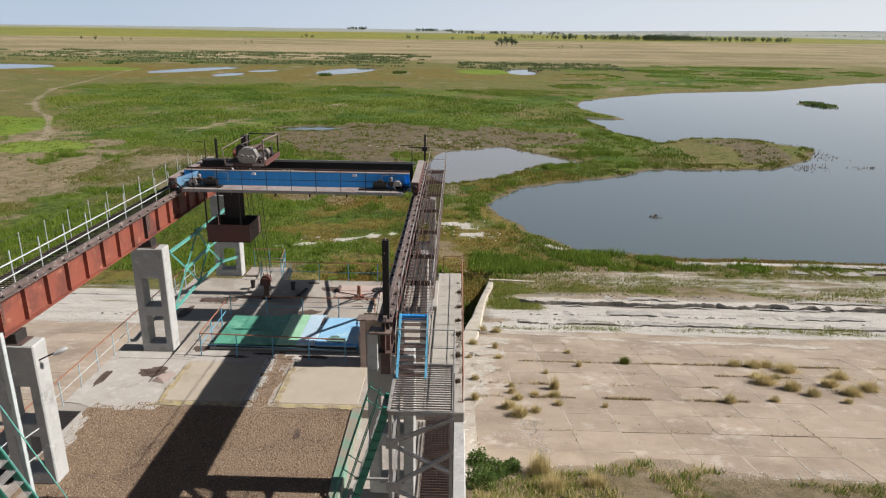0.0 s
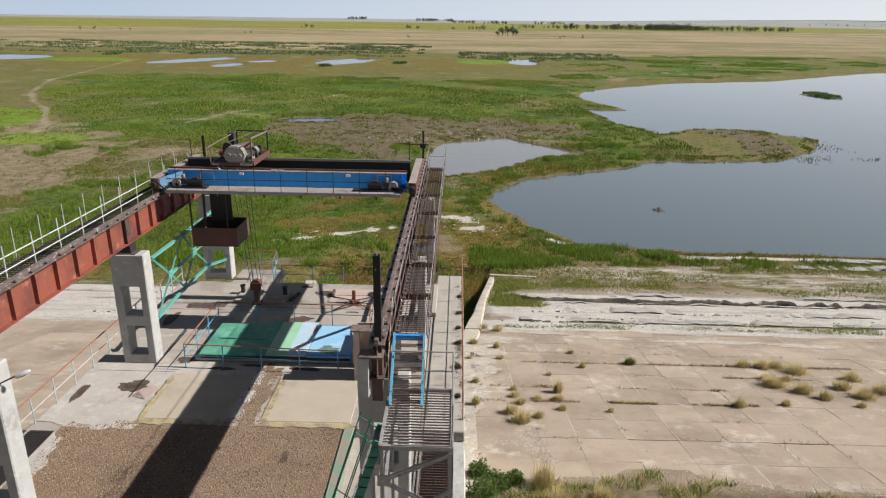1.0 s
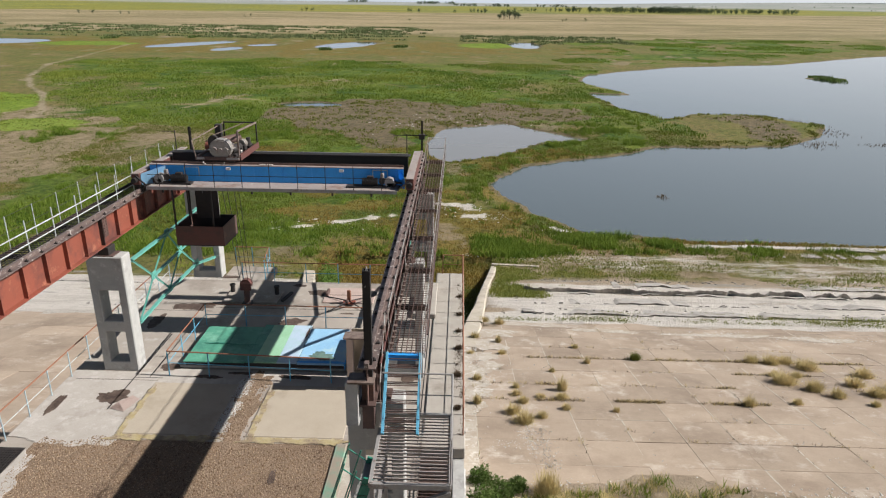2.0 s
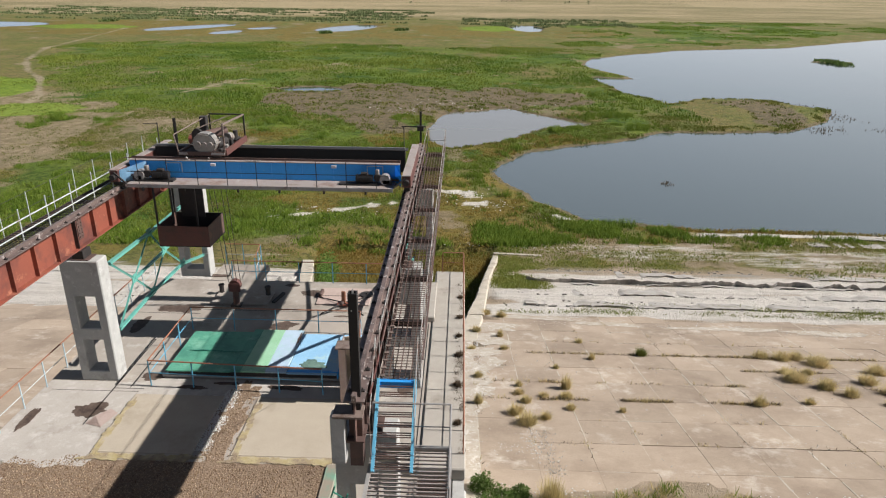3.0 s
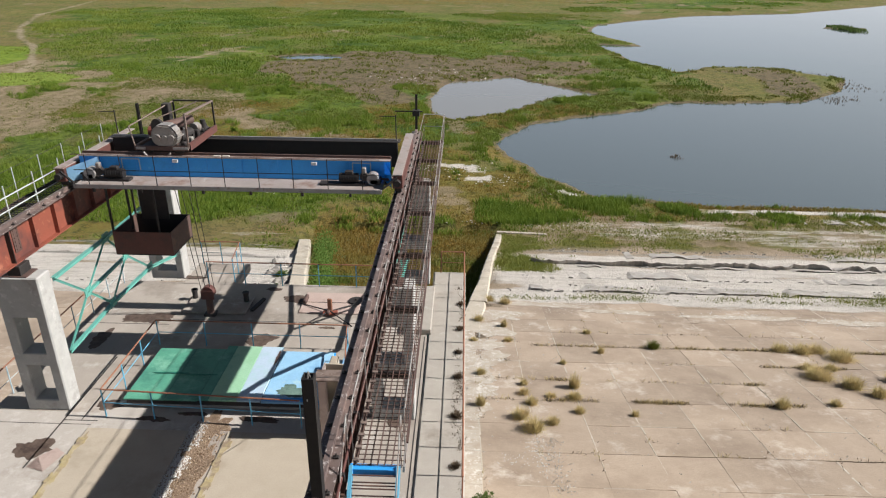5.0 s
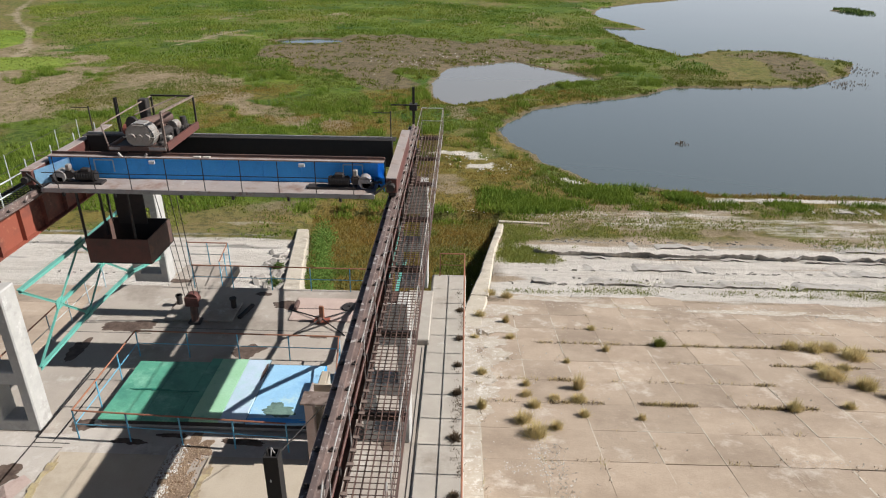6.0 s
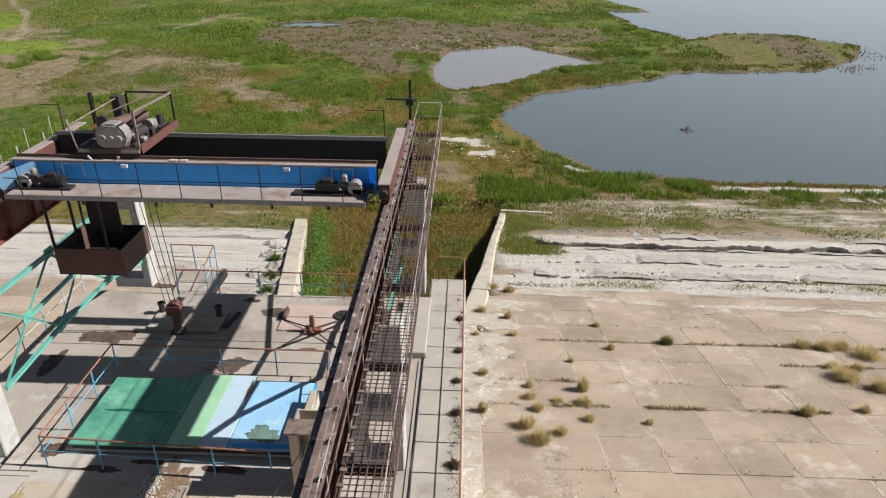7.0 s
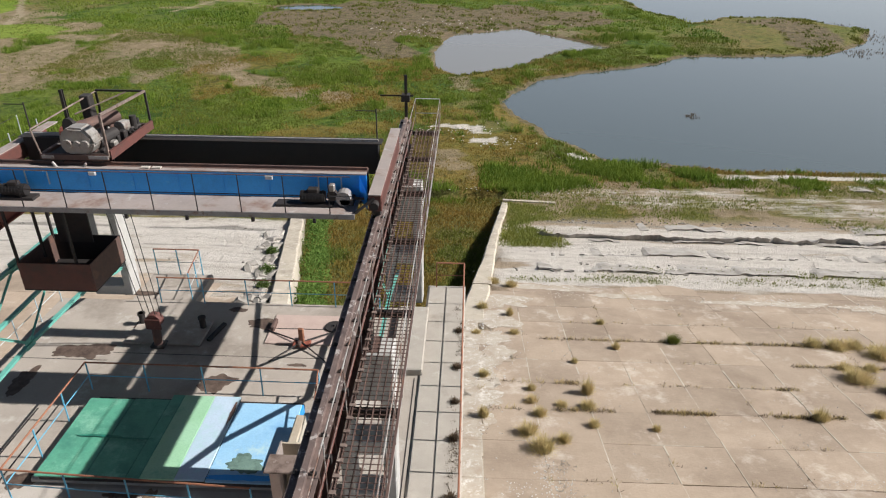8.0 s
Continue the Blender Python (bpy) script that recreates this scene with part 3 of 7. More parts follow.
bm = bmesh.new()
box(bm, -420, 905, 86, 700, WATER_Z - 0.02, WATER_Z)
tagged(part("water", bm, WATER), "calm grey-blue reservoir water with shallow ponds", "water", kind="structure")
MILKY, mt, mb = nodes_of("silty_pond_water")
mb.inputs["Base Color"].default_value = (0.165, 0.15, 0.13, 1)
mb.inputs["Roughness"].default_value = 0.06
mb.inputs["IOR"].default_value = 1.36
mgeo = mt.nodes.new("ShaderNodeNewGeometry")
bump(mt, noise_node(mt, 1.2, 4, 0.6, mgeo.outputs["Position"]), 0.05, 0.05, mb)
bm = bmesh.new()
bm.faces.new([bm.verts.new((9 + (x - 9) * 1.08, 164 + (y - 164) * 1.08, WATER_Z + 0.006)) for x, y in POND])
bmesh.ops.recalc_face_normals(bm, faces=bm.faces)
tagged(part("pond_water", bm, MILKY), "pale silty water of a small pond", "water", kind="structure")

# glowing material of the sky rings, paler toward horizon and sun
SKY_GLOW, ht, hb = nodes_of("sky_ring_glow")
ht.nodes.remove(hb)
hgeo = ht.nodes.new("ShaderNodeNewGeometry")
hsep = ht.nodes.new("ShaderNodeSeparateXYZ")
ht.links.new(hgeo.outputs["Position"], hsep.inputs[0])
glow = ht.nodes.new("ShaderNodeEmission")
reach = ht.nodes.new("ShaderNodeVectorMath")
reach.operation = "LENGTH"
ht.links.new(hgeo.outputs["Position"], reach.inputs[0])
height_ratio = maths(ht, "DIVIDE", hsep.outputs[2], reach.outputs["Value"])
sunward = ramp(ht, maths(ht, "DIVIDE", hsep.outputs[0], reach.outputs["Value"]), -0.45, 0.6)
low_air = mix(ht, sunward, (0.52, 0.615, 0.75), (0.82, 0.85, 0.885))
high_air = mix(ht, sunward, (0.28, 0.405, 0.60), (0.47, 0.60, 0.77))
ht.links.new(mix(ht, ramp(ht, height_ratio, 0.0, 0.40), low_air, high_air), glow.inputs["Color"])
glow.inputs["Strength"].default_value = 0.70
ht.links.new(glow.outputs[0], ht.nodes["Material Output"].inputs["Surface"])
# the outer ring is unseen, added to brighten the lake's reflections
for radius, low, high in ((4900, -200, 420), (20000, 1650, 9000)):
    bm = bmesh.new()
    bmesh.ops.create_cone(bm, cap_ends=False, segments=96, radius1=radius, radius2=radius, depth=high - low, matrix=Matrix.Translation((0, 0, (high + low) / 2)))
    tagged(part("backdrop", bm, SKY_GLOW), "glowing ring that stands for the pale hazy sky", "sky", kind="structure")

# ------------------------------------------------------------------ tower and deck
EDGE_R, EDGE_L, REAR = 0.32, -12.3, 30.6


def tower():
    t = thing("wall_tower", (-6, 25, -20), "grey concrete walls of the water intake tower", "wall", kind="structure")
    shaped("rear_wall", CONCRETE, t, box, EDGE_L, 0.3, REAR - 0.6, REAR - 0.04, -20.5, -0.4)
    shaped("side_wall", CONCRETE, t, box, 0.0, EDGE_R - 0.03, 8, REAR + 1.3, -20.5, -0.36)
    shaped("side_wall", CONCRETE, t, box, EDGE_L + 0.05, EDGE_L + 0.4, 8, REAR, -20.5, -0.36)
    f = thing("floor_deck", (-6, 25, 0), "weathered grey concrete operating deck with cracks and oil stains", "deck", kind="structure")
    shaped("slab", DECK, f, box, EDGE_L, -0.9, 19.4, REAR, -0.35, 0)
    shaped("walk_strip", STRIP, f, box, -0.9, EDGE_R, 19.4, 31.95, -0.35, 0.004, bevel=0.03)
    shaped("gravel_field", GRAVEL, f, box, -11.4, -3.2, 8, 19.4, -0.35, 0.0)
    shaped("side_slab", DECK, f, box, EDGE_L, -11.4, 8, 19.4, -0.35, -0.02)
    shaped("ledge", LEDGE, f, box, -3.2, -2.9, 8, 19.4, -0.35, 0.05, bevel=0.02)
    shaped("lower_slab", DECK, f, box, -2.9, -0.9, 8, 19.4, -0.6, -0.3)
    shaped("lower_wall", CONCRETE, f, box, -0.02, EDGE_R + 0.02, 8, 19.3, -6, -0.55, bevel=0.03)
    shaped("kerb", STRIP, f, box, -1.65, -0.78, 27.3, 30.35, 0.0, 0.22, bevel=0.03)
    return f


deck = tower()

# raised ramp slabs
for x0, x1 in ((-9.4, -6.75), (-5.75, -3.05)):
    r = thing("ramp_slab", ((x0 + x1) / 2, 20.9, 0), "beige concrete ramp slab with yellowed front edge", "slab", "ramp slabs before the hatch")
    shaped("slab", SLAB, r, box, x0, x1, 19.65, 22.3, 0.0, 0.035, bevel=0.012)
    shaped("front_edge", SLAB, r, box, x0, x1, 19.42, 19.65, 0.0, 0.022, bevel=0.008)


# ------------------------------------------------------------------ concrete columns
def column(x0, x1, y0, y1, top, paint=False):
    c = thing("concrete_column", ((x0 + x1) / 2, (y0 + y1) / 2, 0), "grey concrete column with two rectangular openings", "column", "columns under the crane runway")
    bm = bmesh.new()
    w = 0.27
    xs, zs = (x0, x0 + w, x1 - w, x1), (0, 0.34, 1.4, 1.78, 2.82, top)
    for i in range(3):
        for k in range(5):
            if i == 1 and k in (1, 3):
                continue
            box(bm, xs[i], xs[i + 1], y0, y1, zs[k], zs[k + 1])
    bmesh.ops.remove_doubles(bm, verts=bm.verts, dist=0.001)
    seen = {}
    for f in bm.faces:
        key = tuple(round(v, 3) for v in f.calc_center_median())
        seen.setdefault(key, []).append(f)
    bmesh.ops.delete(bm, geom=[f for fs in seen.values() if len(fs) > 1 for f in fs], context="FACES")
    bmesh.ops.dissolve_limit(bm, angle_limit=0.01, verts=bm.verts, edges=bm.edges)
    bmesh.ops.bevel(bm, geom=[e for e in bm.edges if e.calc_face_angle(0) > 0.5], offset=0.03, segments=1, affect="EDGES")
    part("shaft", bm, CONCRETE, c)
    mid = (x0 + x1) / 2
    shaped("bearing", DARK, c, box, mid - 0.17, mid + 0.17, y0 + 0.06, y1 - 0.06, top + 0.03, 4.22 if x0 < -5 else 4.34, bevel=0.01)
    shaped("base_plate", RUST, c, box, mid - 0.3, mid + 0.3, y0 + 0.03, y1 - 0.03, top, top + 0.03)
    return c


for y in (15.45, 23.0, 30.85):
    column(-11.36, -10.22 if y < 30 else -10.12, y, y + 0.55, 3.94)
    column(-2.14, -1.0, y, y + 0.55, 3.94)


# ------------------------------------------------------------------ runway girders
def piece(name, mesh, parent, m):
    """One piece that shares its mesh with its likes."""
    ob = new(name, mesh)
    ob.parent = parent
    ob.matrix_parent_inverse = Matrix.Translation(-parent.location)
    ob.matrix_basis = m
    return ob


bm = bmesh.new()
box(bm, -0.045, 0.04, -0.028, 0.028, 0, 0.035, 0.008)
tube(bm, (0.0, 0, 0.03), (0.0, 0, 0.07), 0.014, 6)
CLIP = bpy.data.meshes.new("rail_clip")
bm.to_mesh(CLIP)
bm.free()
CLIP.materials.append(DARK)


def girder(x, y0, y1, web_mat, label, foot=4.34):
    """A plate girder along y, with the crane rail on top; foot: the height of its underside."""
    g = thing("runway_girder", (x, (y0 + y1) / 2, 4.34), label, "girder", "crane runway girders")
    shaped("web", web_mat, g, box, x - 0.012, x + 0.012, y0, y1, foot + 0.03, 5.12)
    shaped("top_flange", RAILTOP, g, box, x - 0.17, x + 0.17, y0, y1, 5.12, 5.15)
    shaped("bottom_flange", web_mat, g, box, x - 0.15, x + 0.15, y0, y1, foot, foot + 0.03)
    bm = bmesh.new()
    bar(bm, (x, y0, 5.20), (x, y1, 5.20), 0.08, 0.10)
    part("crane_rail", bm, RAILTOP, g, "worn brown crane rail")
    y = y0 + 0.5
    while y < y1:
        shaped("stiffener", DARK if abs(y - 23.3) < 0.6 else web_mat, g, box, x - 0.13, x + 0.13, y - 0.012, y + 0.012, foot + 0.03, 5.12)
        y += 0.98
    y = y0 + 0.3
    while y < y1:
        for s in (-1, 1):
            piece("rail_clip", CLIP, g, pose(x + s * 0.105, y, 5.15))
        y += 0.66
    for ys in (15.45, 23.55):
        bm = bmesh.new()
        box(bm, x - 0.03, x + 0.03, ys - 0.13, ys + 0.13, 4.42, 5.08)
        for k in range(6):
            for s in (-0.07, 0.07):
                tube(bm, (x - 0.05, ys + s, 4.5 + 0.1 * k), (x + 0.05, ys + s, 4.5 + 0.1 * k), 0.02, 6)
        part("splice_plate", bm, RUST, g)
    return g


girder(-10.88, 8.0, 33.0, RED, "red-primed steel plate girder with stiffeners and crane rail", 4.22)
run = girder(-1.62, 14.7, 33.2, RUST, "rusty brown steel plate girder with worn crane rail")


shaped("conductor_pipe", OXIDE, run, tube, (-1.40, 15.0, 5.08), (-1.40, 33.1, 5.08), 0.022, 8, label="rust-red pipe")
for y in np.arange(15.4, 33.0, 1.3):
    shaped("pipe_clamp", DARK, run, box, -1.45, -1.36, y - 0.03, y + 0.03, 5.0, 5.12)


# ------------------------------------------------------------------ railings
def railing(t, pts, height, spacing, post_mat, top_mat, mid=(0.5,), r=0.019, mid_mat=None):
    """Posts, a top rail and middle rails along a run of points, as parts of t."""
    for a, b in zip(pts, pts[1:]):
        a, b = Vector(a), Vector(b)
        n = max(1, round((b - a).length / spacing))
        for i in range(n + 1):
            p = a.lerp(b, i / n)
            if i == 0 and a != Vector(pts[0]):
                continue
            shaped("post", post_mat, t, tube, p, p + Vector((random.uniform(-.012, .012), random.uniform(-.012, .012), height)), r)
        up = Vector((0, 0, height))
        shaped("top_rail", top_mat, t, tube, a + up, b + up, r * 1.15)
        for m in mid:
            up = Vector((0, 0, height * m))
            shaped("mid_rail", mid_mat or post_mat, t, tube, a + up, b + up, r * 0.7)


def fence(name, pts, label, *args, **kw):
    t = thing(name, pts[0], label, "railing")
    railing(t, pts, *args, **kw)
    return t


fence("strip_railing", [(-0.62, 31.85, 0), (0.26, 31.85, 0), (0.26, 20.0, 0)], "rust-brown steel railing with blue posts along the deck edge", 0.9, 1.0, ORANGE, ORANGE, mid=(0.5,))
fence("rear_railing", [(-9.1, 30.5, 0), (-2.3, 30.5, 0)], "rusty orange railing with blue posts at the deck edge", 0.9, 1.35, SKYBLUE, ORANGE, mid=(0.5,), mid_mat=SKYBLUE)
fence("side_railing", [(-12.2, 12.5, 0), (-12.2, 30.4, 0)], "pale blue railing with rusty top rail along the deck edge", 0.9, 1.15, PALEBLUE, ORANGE, mid=(0.5,), mid_mat=WHITE)
fence("hatch_railing", [(-3.9, 22.55, 0), (-9.15, 22.8, 0), (-9.2, 26.35, 0), (-3.3, 26.33, 0), (-3.0, 24.1, 0)], "blue-painted railing with rusty top rail round the hatch", 0.87, 1.32, SKYBLUE, ORANGE, mid=(0.52,), mid_mat=SKYBLUE)
fence("landing_railing", [(-9.9, 32.2, 0), (-8.4, 32.2, 0), (-8.2, 30.7, 0)], "small rusty railing of a ladder landing behind the deck", 0.95, 0.8, SKYBLUE, ORANGE, mid=(0.5,), mid_mat=WHITE)
shaped_landing = thing("landing_slab", (-9.2, 31.4, 0), "small concrete landing behind the deck edge", "landing")
shaped("slab", DECK, shaped_landing, box, -10.1, -8.1, REAR, 32.3, -0.3, -0.02, bevel=0.02)


# ------------------------------------------------------------------ hatch cover
def patch(name, cx, cy, rx, ry, material, parent, z=0.004, thick=0.004, seed=0, ragged=0.35, label=""):
    """A thin patch with a ragged outline lying on the deck."""
    r = random.Random(seed)
    n = 96
    ph = [r.uniform(0, 6.28) for _ in range(16)]
    rim = []
    for i in range(n):
        a = 2 * math.pi * i / n
        k = 1 + ragged * sum(math.sin((j + 2) * a + ph[j]) / (j + 2) for j in range(16)) + r.uniform(-0.012, 0.012)
        rim.append((cx + rx * k * math.cos(a), cy + ry * k * math.sin(a)))
    bm = bmesh.new()
    top = [bm.verts.new((x, y, z + thick)) for x, y in rim]
    low = [bm.verts.new((cx + (x - cx) * 1.05, cy + (y - cy) * 1.05, z - 0.004)) for x, y in rim]
    bm.faces.new(top)
    for i in range(n):
        j = (i + 1) % n
        bm.faces.new((low[i], low[j], top[j], top[i]))
    return part(name, bm, material, parent, label)


def hatch():
    h = thing("hatch_cover", (-6.1, 24.7, 0), "painted hatch cover, green fading through pale green into pale blue", "hatch cover")
    shaped("curb", DARK, h, box, -8.75, -3.6, 23.5, 25.9, 0.0, 0.16)
    shaped("front_beam", GALV, h, box, -9.0, -3.35, 23.25, 23.42, 0.02, 0.12, bevel=0.02)
    for x0, x1, y1, z, m, lab in ((-8.85, -7.75, 25.7, 0.30, COVER_GREEN, "green panel"), (-7.74, -6.85, 25.72, 0.305, COVER_GREEN, "green panel"),
                                  (-6.84, -6.55, 25.88, 0.325, COVER_GREEN, "green panel"), (-6.55, -5.8, 25.88, 0.325, COVER_PALE, "pale green panel"), (-5.8, -5.15, 25.88, 0.325, COVER_MIST, "pale lavender-blue panel"), (-5.14, -3.6, 25.7, 0.30, COVER_BLUE, "pale blue panel")):
        shaped("panel", m, h, box, x0, x1, 23.2, y1, z - 0.05, z, label=lab, bevel=0.012)
    # dark front face: the shade on the cover's thickness put into colour
    shaped("front_skirt", DARK, h, box, -8.8, -3.62, 23.26, 23.3, 0.05, 0.24)
    shaped("side_skirt", BLUE, h, box, -3.6, -3.56, 23.25, 25.7, 0.05, 0.29)
    # the blue patch paints the column's shadow on the front edge
    for cx, cy, rx, ry, m, k in ((-4.35, 23.33, 0.7, 0.09, BLUE, 3), (-4.42, 23.72, 0.36, 0.27, MOSS, 5), (-5.2, 25.3, 0.05, 0.3, RUST, 7), (-8.0, 24.4, 0.5, 0.03, GREEN, 4), (-7.2, 24.35, 0.4, 0.02, GREEN, 6)):
        patch("paint_patch", cx, cy, rx, ry, m, h, 0.302 if cx > -5.1 else 0.327, 0.002 + 0.001 * k, 70 + k, 0.3, "worn paint and shadow patch")
    return h


hatch()


# ------------------------------------------------------------------ walkway on the right runway
WZ = 4.8


def grating(t, x0, x1, y0, y1, z, along, across, r=0.011, m=None, deep=0.03):
    bm = bmesh.new()
    x = x0
    while x <= x1 + 1e-4:
        bar(bm, (x, y0, z), (x, y1, z), 0.009, deep)
        x += along
    y = y0
    while y <= y1:
        tube(bm, (x0 - 0.02, y, z + 0.02), (x1 + 0.02, y, z + 0.02), r, 5)
        y += across
    return part("grating_panel", bm, m or DARK, t, "rusty bar grating")


def walkway():
    w = thing("walkway", (-0.97, 24.5, WZ), "narrow service walkway of rusty bar grating with white railings", "walkway")
    x0, x1 = -1.30, -0.66
    ys = (15.9, 18.3, 20.6, 23.2, 26.0, 28.6, 31.0, 33.3)
    for a, b in zip(ys, ys[1:]):
        grating(w, x0, x1, a + 0.02, b - 0.02, WZ, 0.1, 0.105, 0.008, m=RUST, deep=0.078)
        shaped("cross_beam", DARK, w, box, x0 - 0.28, x1 + 0.03, b - 0.05, b + 0.05, WZ - 0.16, WZ - 0.045)
    for x in (x0 - 0.03, x1 + 0.03):
        shaped("side_beam", GALV if x > -1 else RUST, w, bar, (x, 15.9, WZ - 0.03), (x, 33.3, WZ - 0.03), 0.03, 0.1)
    railing(w, [(x1 + 0.05, 16.0, WZ), (x1 + 0.05, 33.4, WZ)], 0.95, 0.97, WORN, WORN, mid=(0.28, 0.55), r=0.009, mid_mat=RUST)
    railing(w, [(x0 - 0.05, 16.0, WZ), (x0 - 0.05, 33.4, WZ)], 0.95, 1.45, WORN, WORN, mid=(0.5,), r=0.009, mid_mat=GUARD)
    y = 16.0
    while y < 33.2:
        shaped("cleat", GUARD, w, box, x0 - 0.055, x0 + 0.035, y - 0.03, y + 0.03, WZ + 0.02, WZ + 0.045)
        y += 0.27
    shaped("end_bar", WHITE, w, tube, (x0 - 0.05, 33.4, WZ + 0.95), (x1 + 0.05, 33.4, WZ + 0.95), 0.012)
    shaped("end_bar", WHITE, w, tube, (x0 - 0.05, 33.4, WZ + 0.5), (x1 + 0.05, 33.4, WZ + 0.5), 0.012)
    bm = bmesh.new()
    bar(bm, (x1 + 0.09, 15.9, WZ + 0.45), (x1 + 0.09, 25.5, WZ + 0.45), 0.025, 0.03)
    part("hose_rail", bm, RUST, w, "rust-red rail")
    return w


walkway()


def stair():
    s = thing("stair", (-1.0, 15.3, 3.7), "short light-blue steel stair with thin bar treads", "stair")
    a, b = Vector((0, 14.75, 3.72)), Vector((0, 15.9, WZ + 0.02))
    for x in (-1.36, -0.70):
        shaped("stringer", SKYBLUE, s, bar, (x, a.y, a.z), (x, b.y, b.z), 0.05, 0.14)
    for i in range(9):
        p = a.lerp(b, (i + 0.5) / 9)
        bm = bmesh.new()
        for dy in (-0.06, 0.0, 0.06):
            tube(bm, (-1.34, p.y + dy, p.z), (-0.72, p.y + dy, p.z), 0.011, 6)
        part("tread", bm, RUST, s)
    shaped("top_plate", BLUE, s, box, -1.38, -0.68, 15.82, 15.94, WZ - 0.1, WZ + 0.02)
    for x in (-1.40, -0.66):
        railing(s, [(x, 14.9, 3.85), (x, 15.9, WZ)], 0.9, 1.2, WORN, WORN, mid=(), r=0.009)
    return s


stair()


def landing():
    l = thing("landing_platform", (-0.65, 14.2, 0), "grey steel stair landing with bar floor on braced legs", "platform")
    x0, x1, y0, y1, z = -1.42, -0.05, 13.35, 15.45, 3.68
    bm = bmesh.new()
    for a, b in (((x0, y0), (x1, y0)), ((x1, y0), (x1, y1)), ((x1, y1), (x0, y1)), ((x0, y1), (x0, y0))):
        bar(bm, (*a, z), (*b, z), 0.06, 0.1)
    part("frame", bm, GALV, l)
    y = y0 + 0.08
    while y < y1:
        shaped("slat", PLATE, l, box, x0 + 0.03, x1 - 0.03, y - 0.011, y + 0.011, z - 0.01, z + 0.02)
        y += 0.1
    for x in (x0 + 0.03, x1 - 0.03):
        for y in (y0 + 0.03, y1 - 0.03):
            shaped("leg", GALV, l, bar, (x, y, 0), (x, y, z), 0.07, 0.07)
    for z0, z1 in ((2.95, 3.6), (1.85, 2.75), (0.7, 1.6)):
        bm = bmesh.new()
        angle_bar(bm, (x0, y0, z0), (x1, y0, z1), 0.09)
        part("brace", bm, GALV, l)
        bm = bmesh.new()
        angle_bar(bm, (x1, y0 + 0.03, z0 - 0.75), (x0 + 0.1, y0 + 0.03, z0 - 0.08), 0.08)
        part("brace", bm, GALV, l)
        bm = bmesh.new()
        angle_bar(bm, (x0, y0, z0), (x0, y1, z1), 0.07)
        part("brace", bm, GALV, l)
        shaped("gusset", GALV, l, box, x0 - 0.06, x0 + 0.2, y0 - 0.02, y0, z0 - 0.15, z0 + 0.1)
    railing(l, [(x0, y1, z), (x1, y1, z), (x1, y0, z)], 0.95, 1.0, GALV, GALV, mid=(0.5,), r=0.015)
    return l


landing()


def lower_stair():
    s = thing("access_stair", (-1.9, 13.4, 0), "steep dark-green steel stair with thin handrails", "stair")
    a, b = Vector((-1.46, 13.75, 3.72)), Vector((-2.62, 13.75, 0.0))
    side = Vector((0, 0.28, 0))
    for k in (-1, 1):
        shaped("stringer", GREEN, s, bar, a + side * k, b + side * k, 0.04, 0.17)
        for f in (0.03, 0.5, 0.97):
            p = a.lerp(b, f) + side * k
            shaped("post", GREEN, s, tube, p, p + Vector((-0.4, 0, 0.3)), 0.012)
        for off in (Vector((-0.4, 0, 0.3)), Vector((-0.2, 0, 0.15))):
            shaped("handrail", GREEN, s, tube, a + side * k + off, b + side * k + off, 0.014)
    for i in range(16):
        p = a.lerp(b, (i + 0.5) / 16)
        shaped("tread", GALV, s, box, p.x - 0.10, p.x + 0.07, p.y - 0.3, p.y + 0.3, p.z - 0.012, p.z + 0.012)
    for z in (1.0, 1.9):
        shaped("strut", GALV, s, bar, (-2.2, 13.5, z), (-1.42, 13.5, z), 0.05, 0.05)
    return s


lower_stair()

low = thing("lower_grating", (-0.45, 16, -0.1), "rust-brown bar grating panel over a side shaft", "grating")
grating(low, -0.86, -0.06, 9.0, 19.3, -0.12, 0.1, 0.11, 0.012, RUST)
shaft = thing("side_shaft", (-0.45, 16, -3), "dark narrow concrete side shaft below the grating", "shaft", kind="structure")
shaped("shaft_floor", DECK, shaft, box, -0.9, -0.02, 8, 19.4, -3.2, -3.0)


# ------------------------------------------------------------------ end posts
def end_post(x, y, z0, z1, label):
    p = thing("end_stop_post", (x, y, z0), label, "post")
    bm = bmesh.new()
    box(bm, x - 0.04, x + 0.04, y - 0.05, y - 0.035, z0, z1)
    box(bm, x - 0.04, x + 0.04, y + 0.035, y + 0.05, z0, z1)
    box(bm, x - 0.01, x + 0.01, y - 0.045, y + 0.045, z0, z1)
    part("post", bm, DARK, p)
    return p


post = end_post(-1.62, 33.15, 5.15, 6.52, "dark steel end stop post on the crane runway")
shaped("clamp", DARK, post, box, -1.75, -1.5, 33.0, 33.3, 5.75, 5.95)
shaped("arm", DARK, post, bar, (-2.4, 33.15, 5.9), (-1.4, 33.15, 5.9), 0.04, 0.04)
post = end_post(-10.88, 31.0, 5.15, 6.5, "dark steel end stop post on the crane runway")
shaped("clamp", DARK, post, box, -11.0, -10.76, 30.88, 31.12, 5.2, 5.4)
post = thing("guide_post", (-1.66, 14.9, 4.1), "tall black tube standing in a rusty bracket on the column head", "post")
bm = bmesh.new()
for a in ((-0.07, -0.05, -0.07, 0.07), (0.05, 0.07, -0.07, 0.07), (-0.05, 0.05, -0.07, -0.05), (-0.05, 0.05, 0.05, 0.07)):
    box(bm, -1.6 + a[0], -1.6 + a[1], 14.9 + a[2], 14.9 + a[3], 4.9, 7.0)
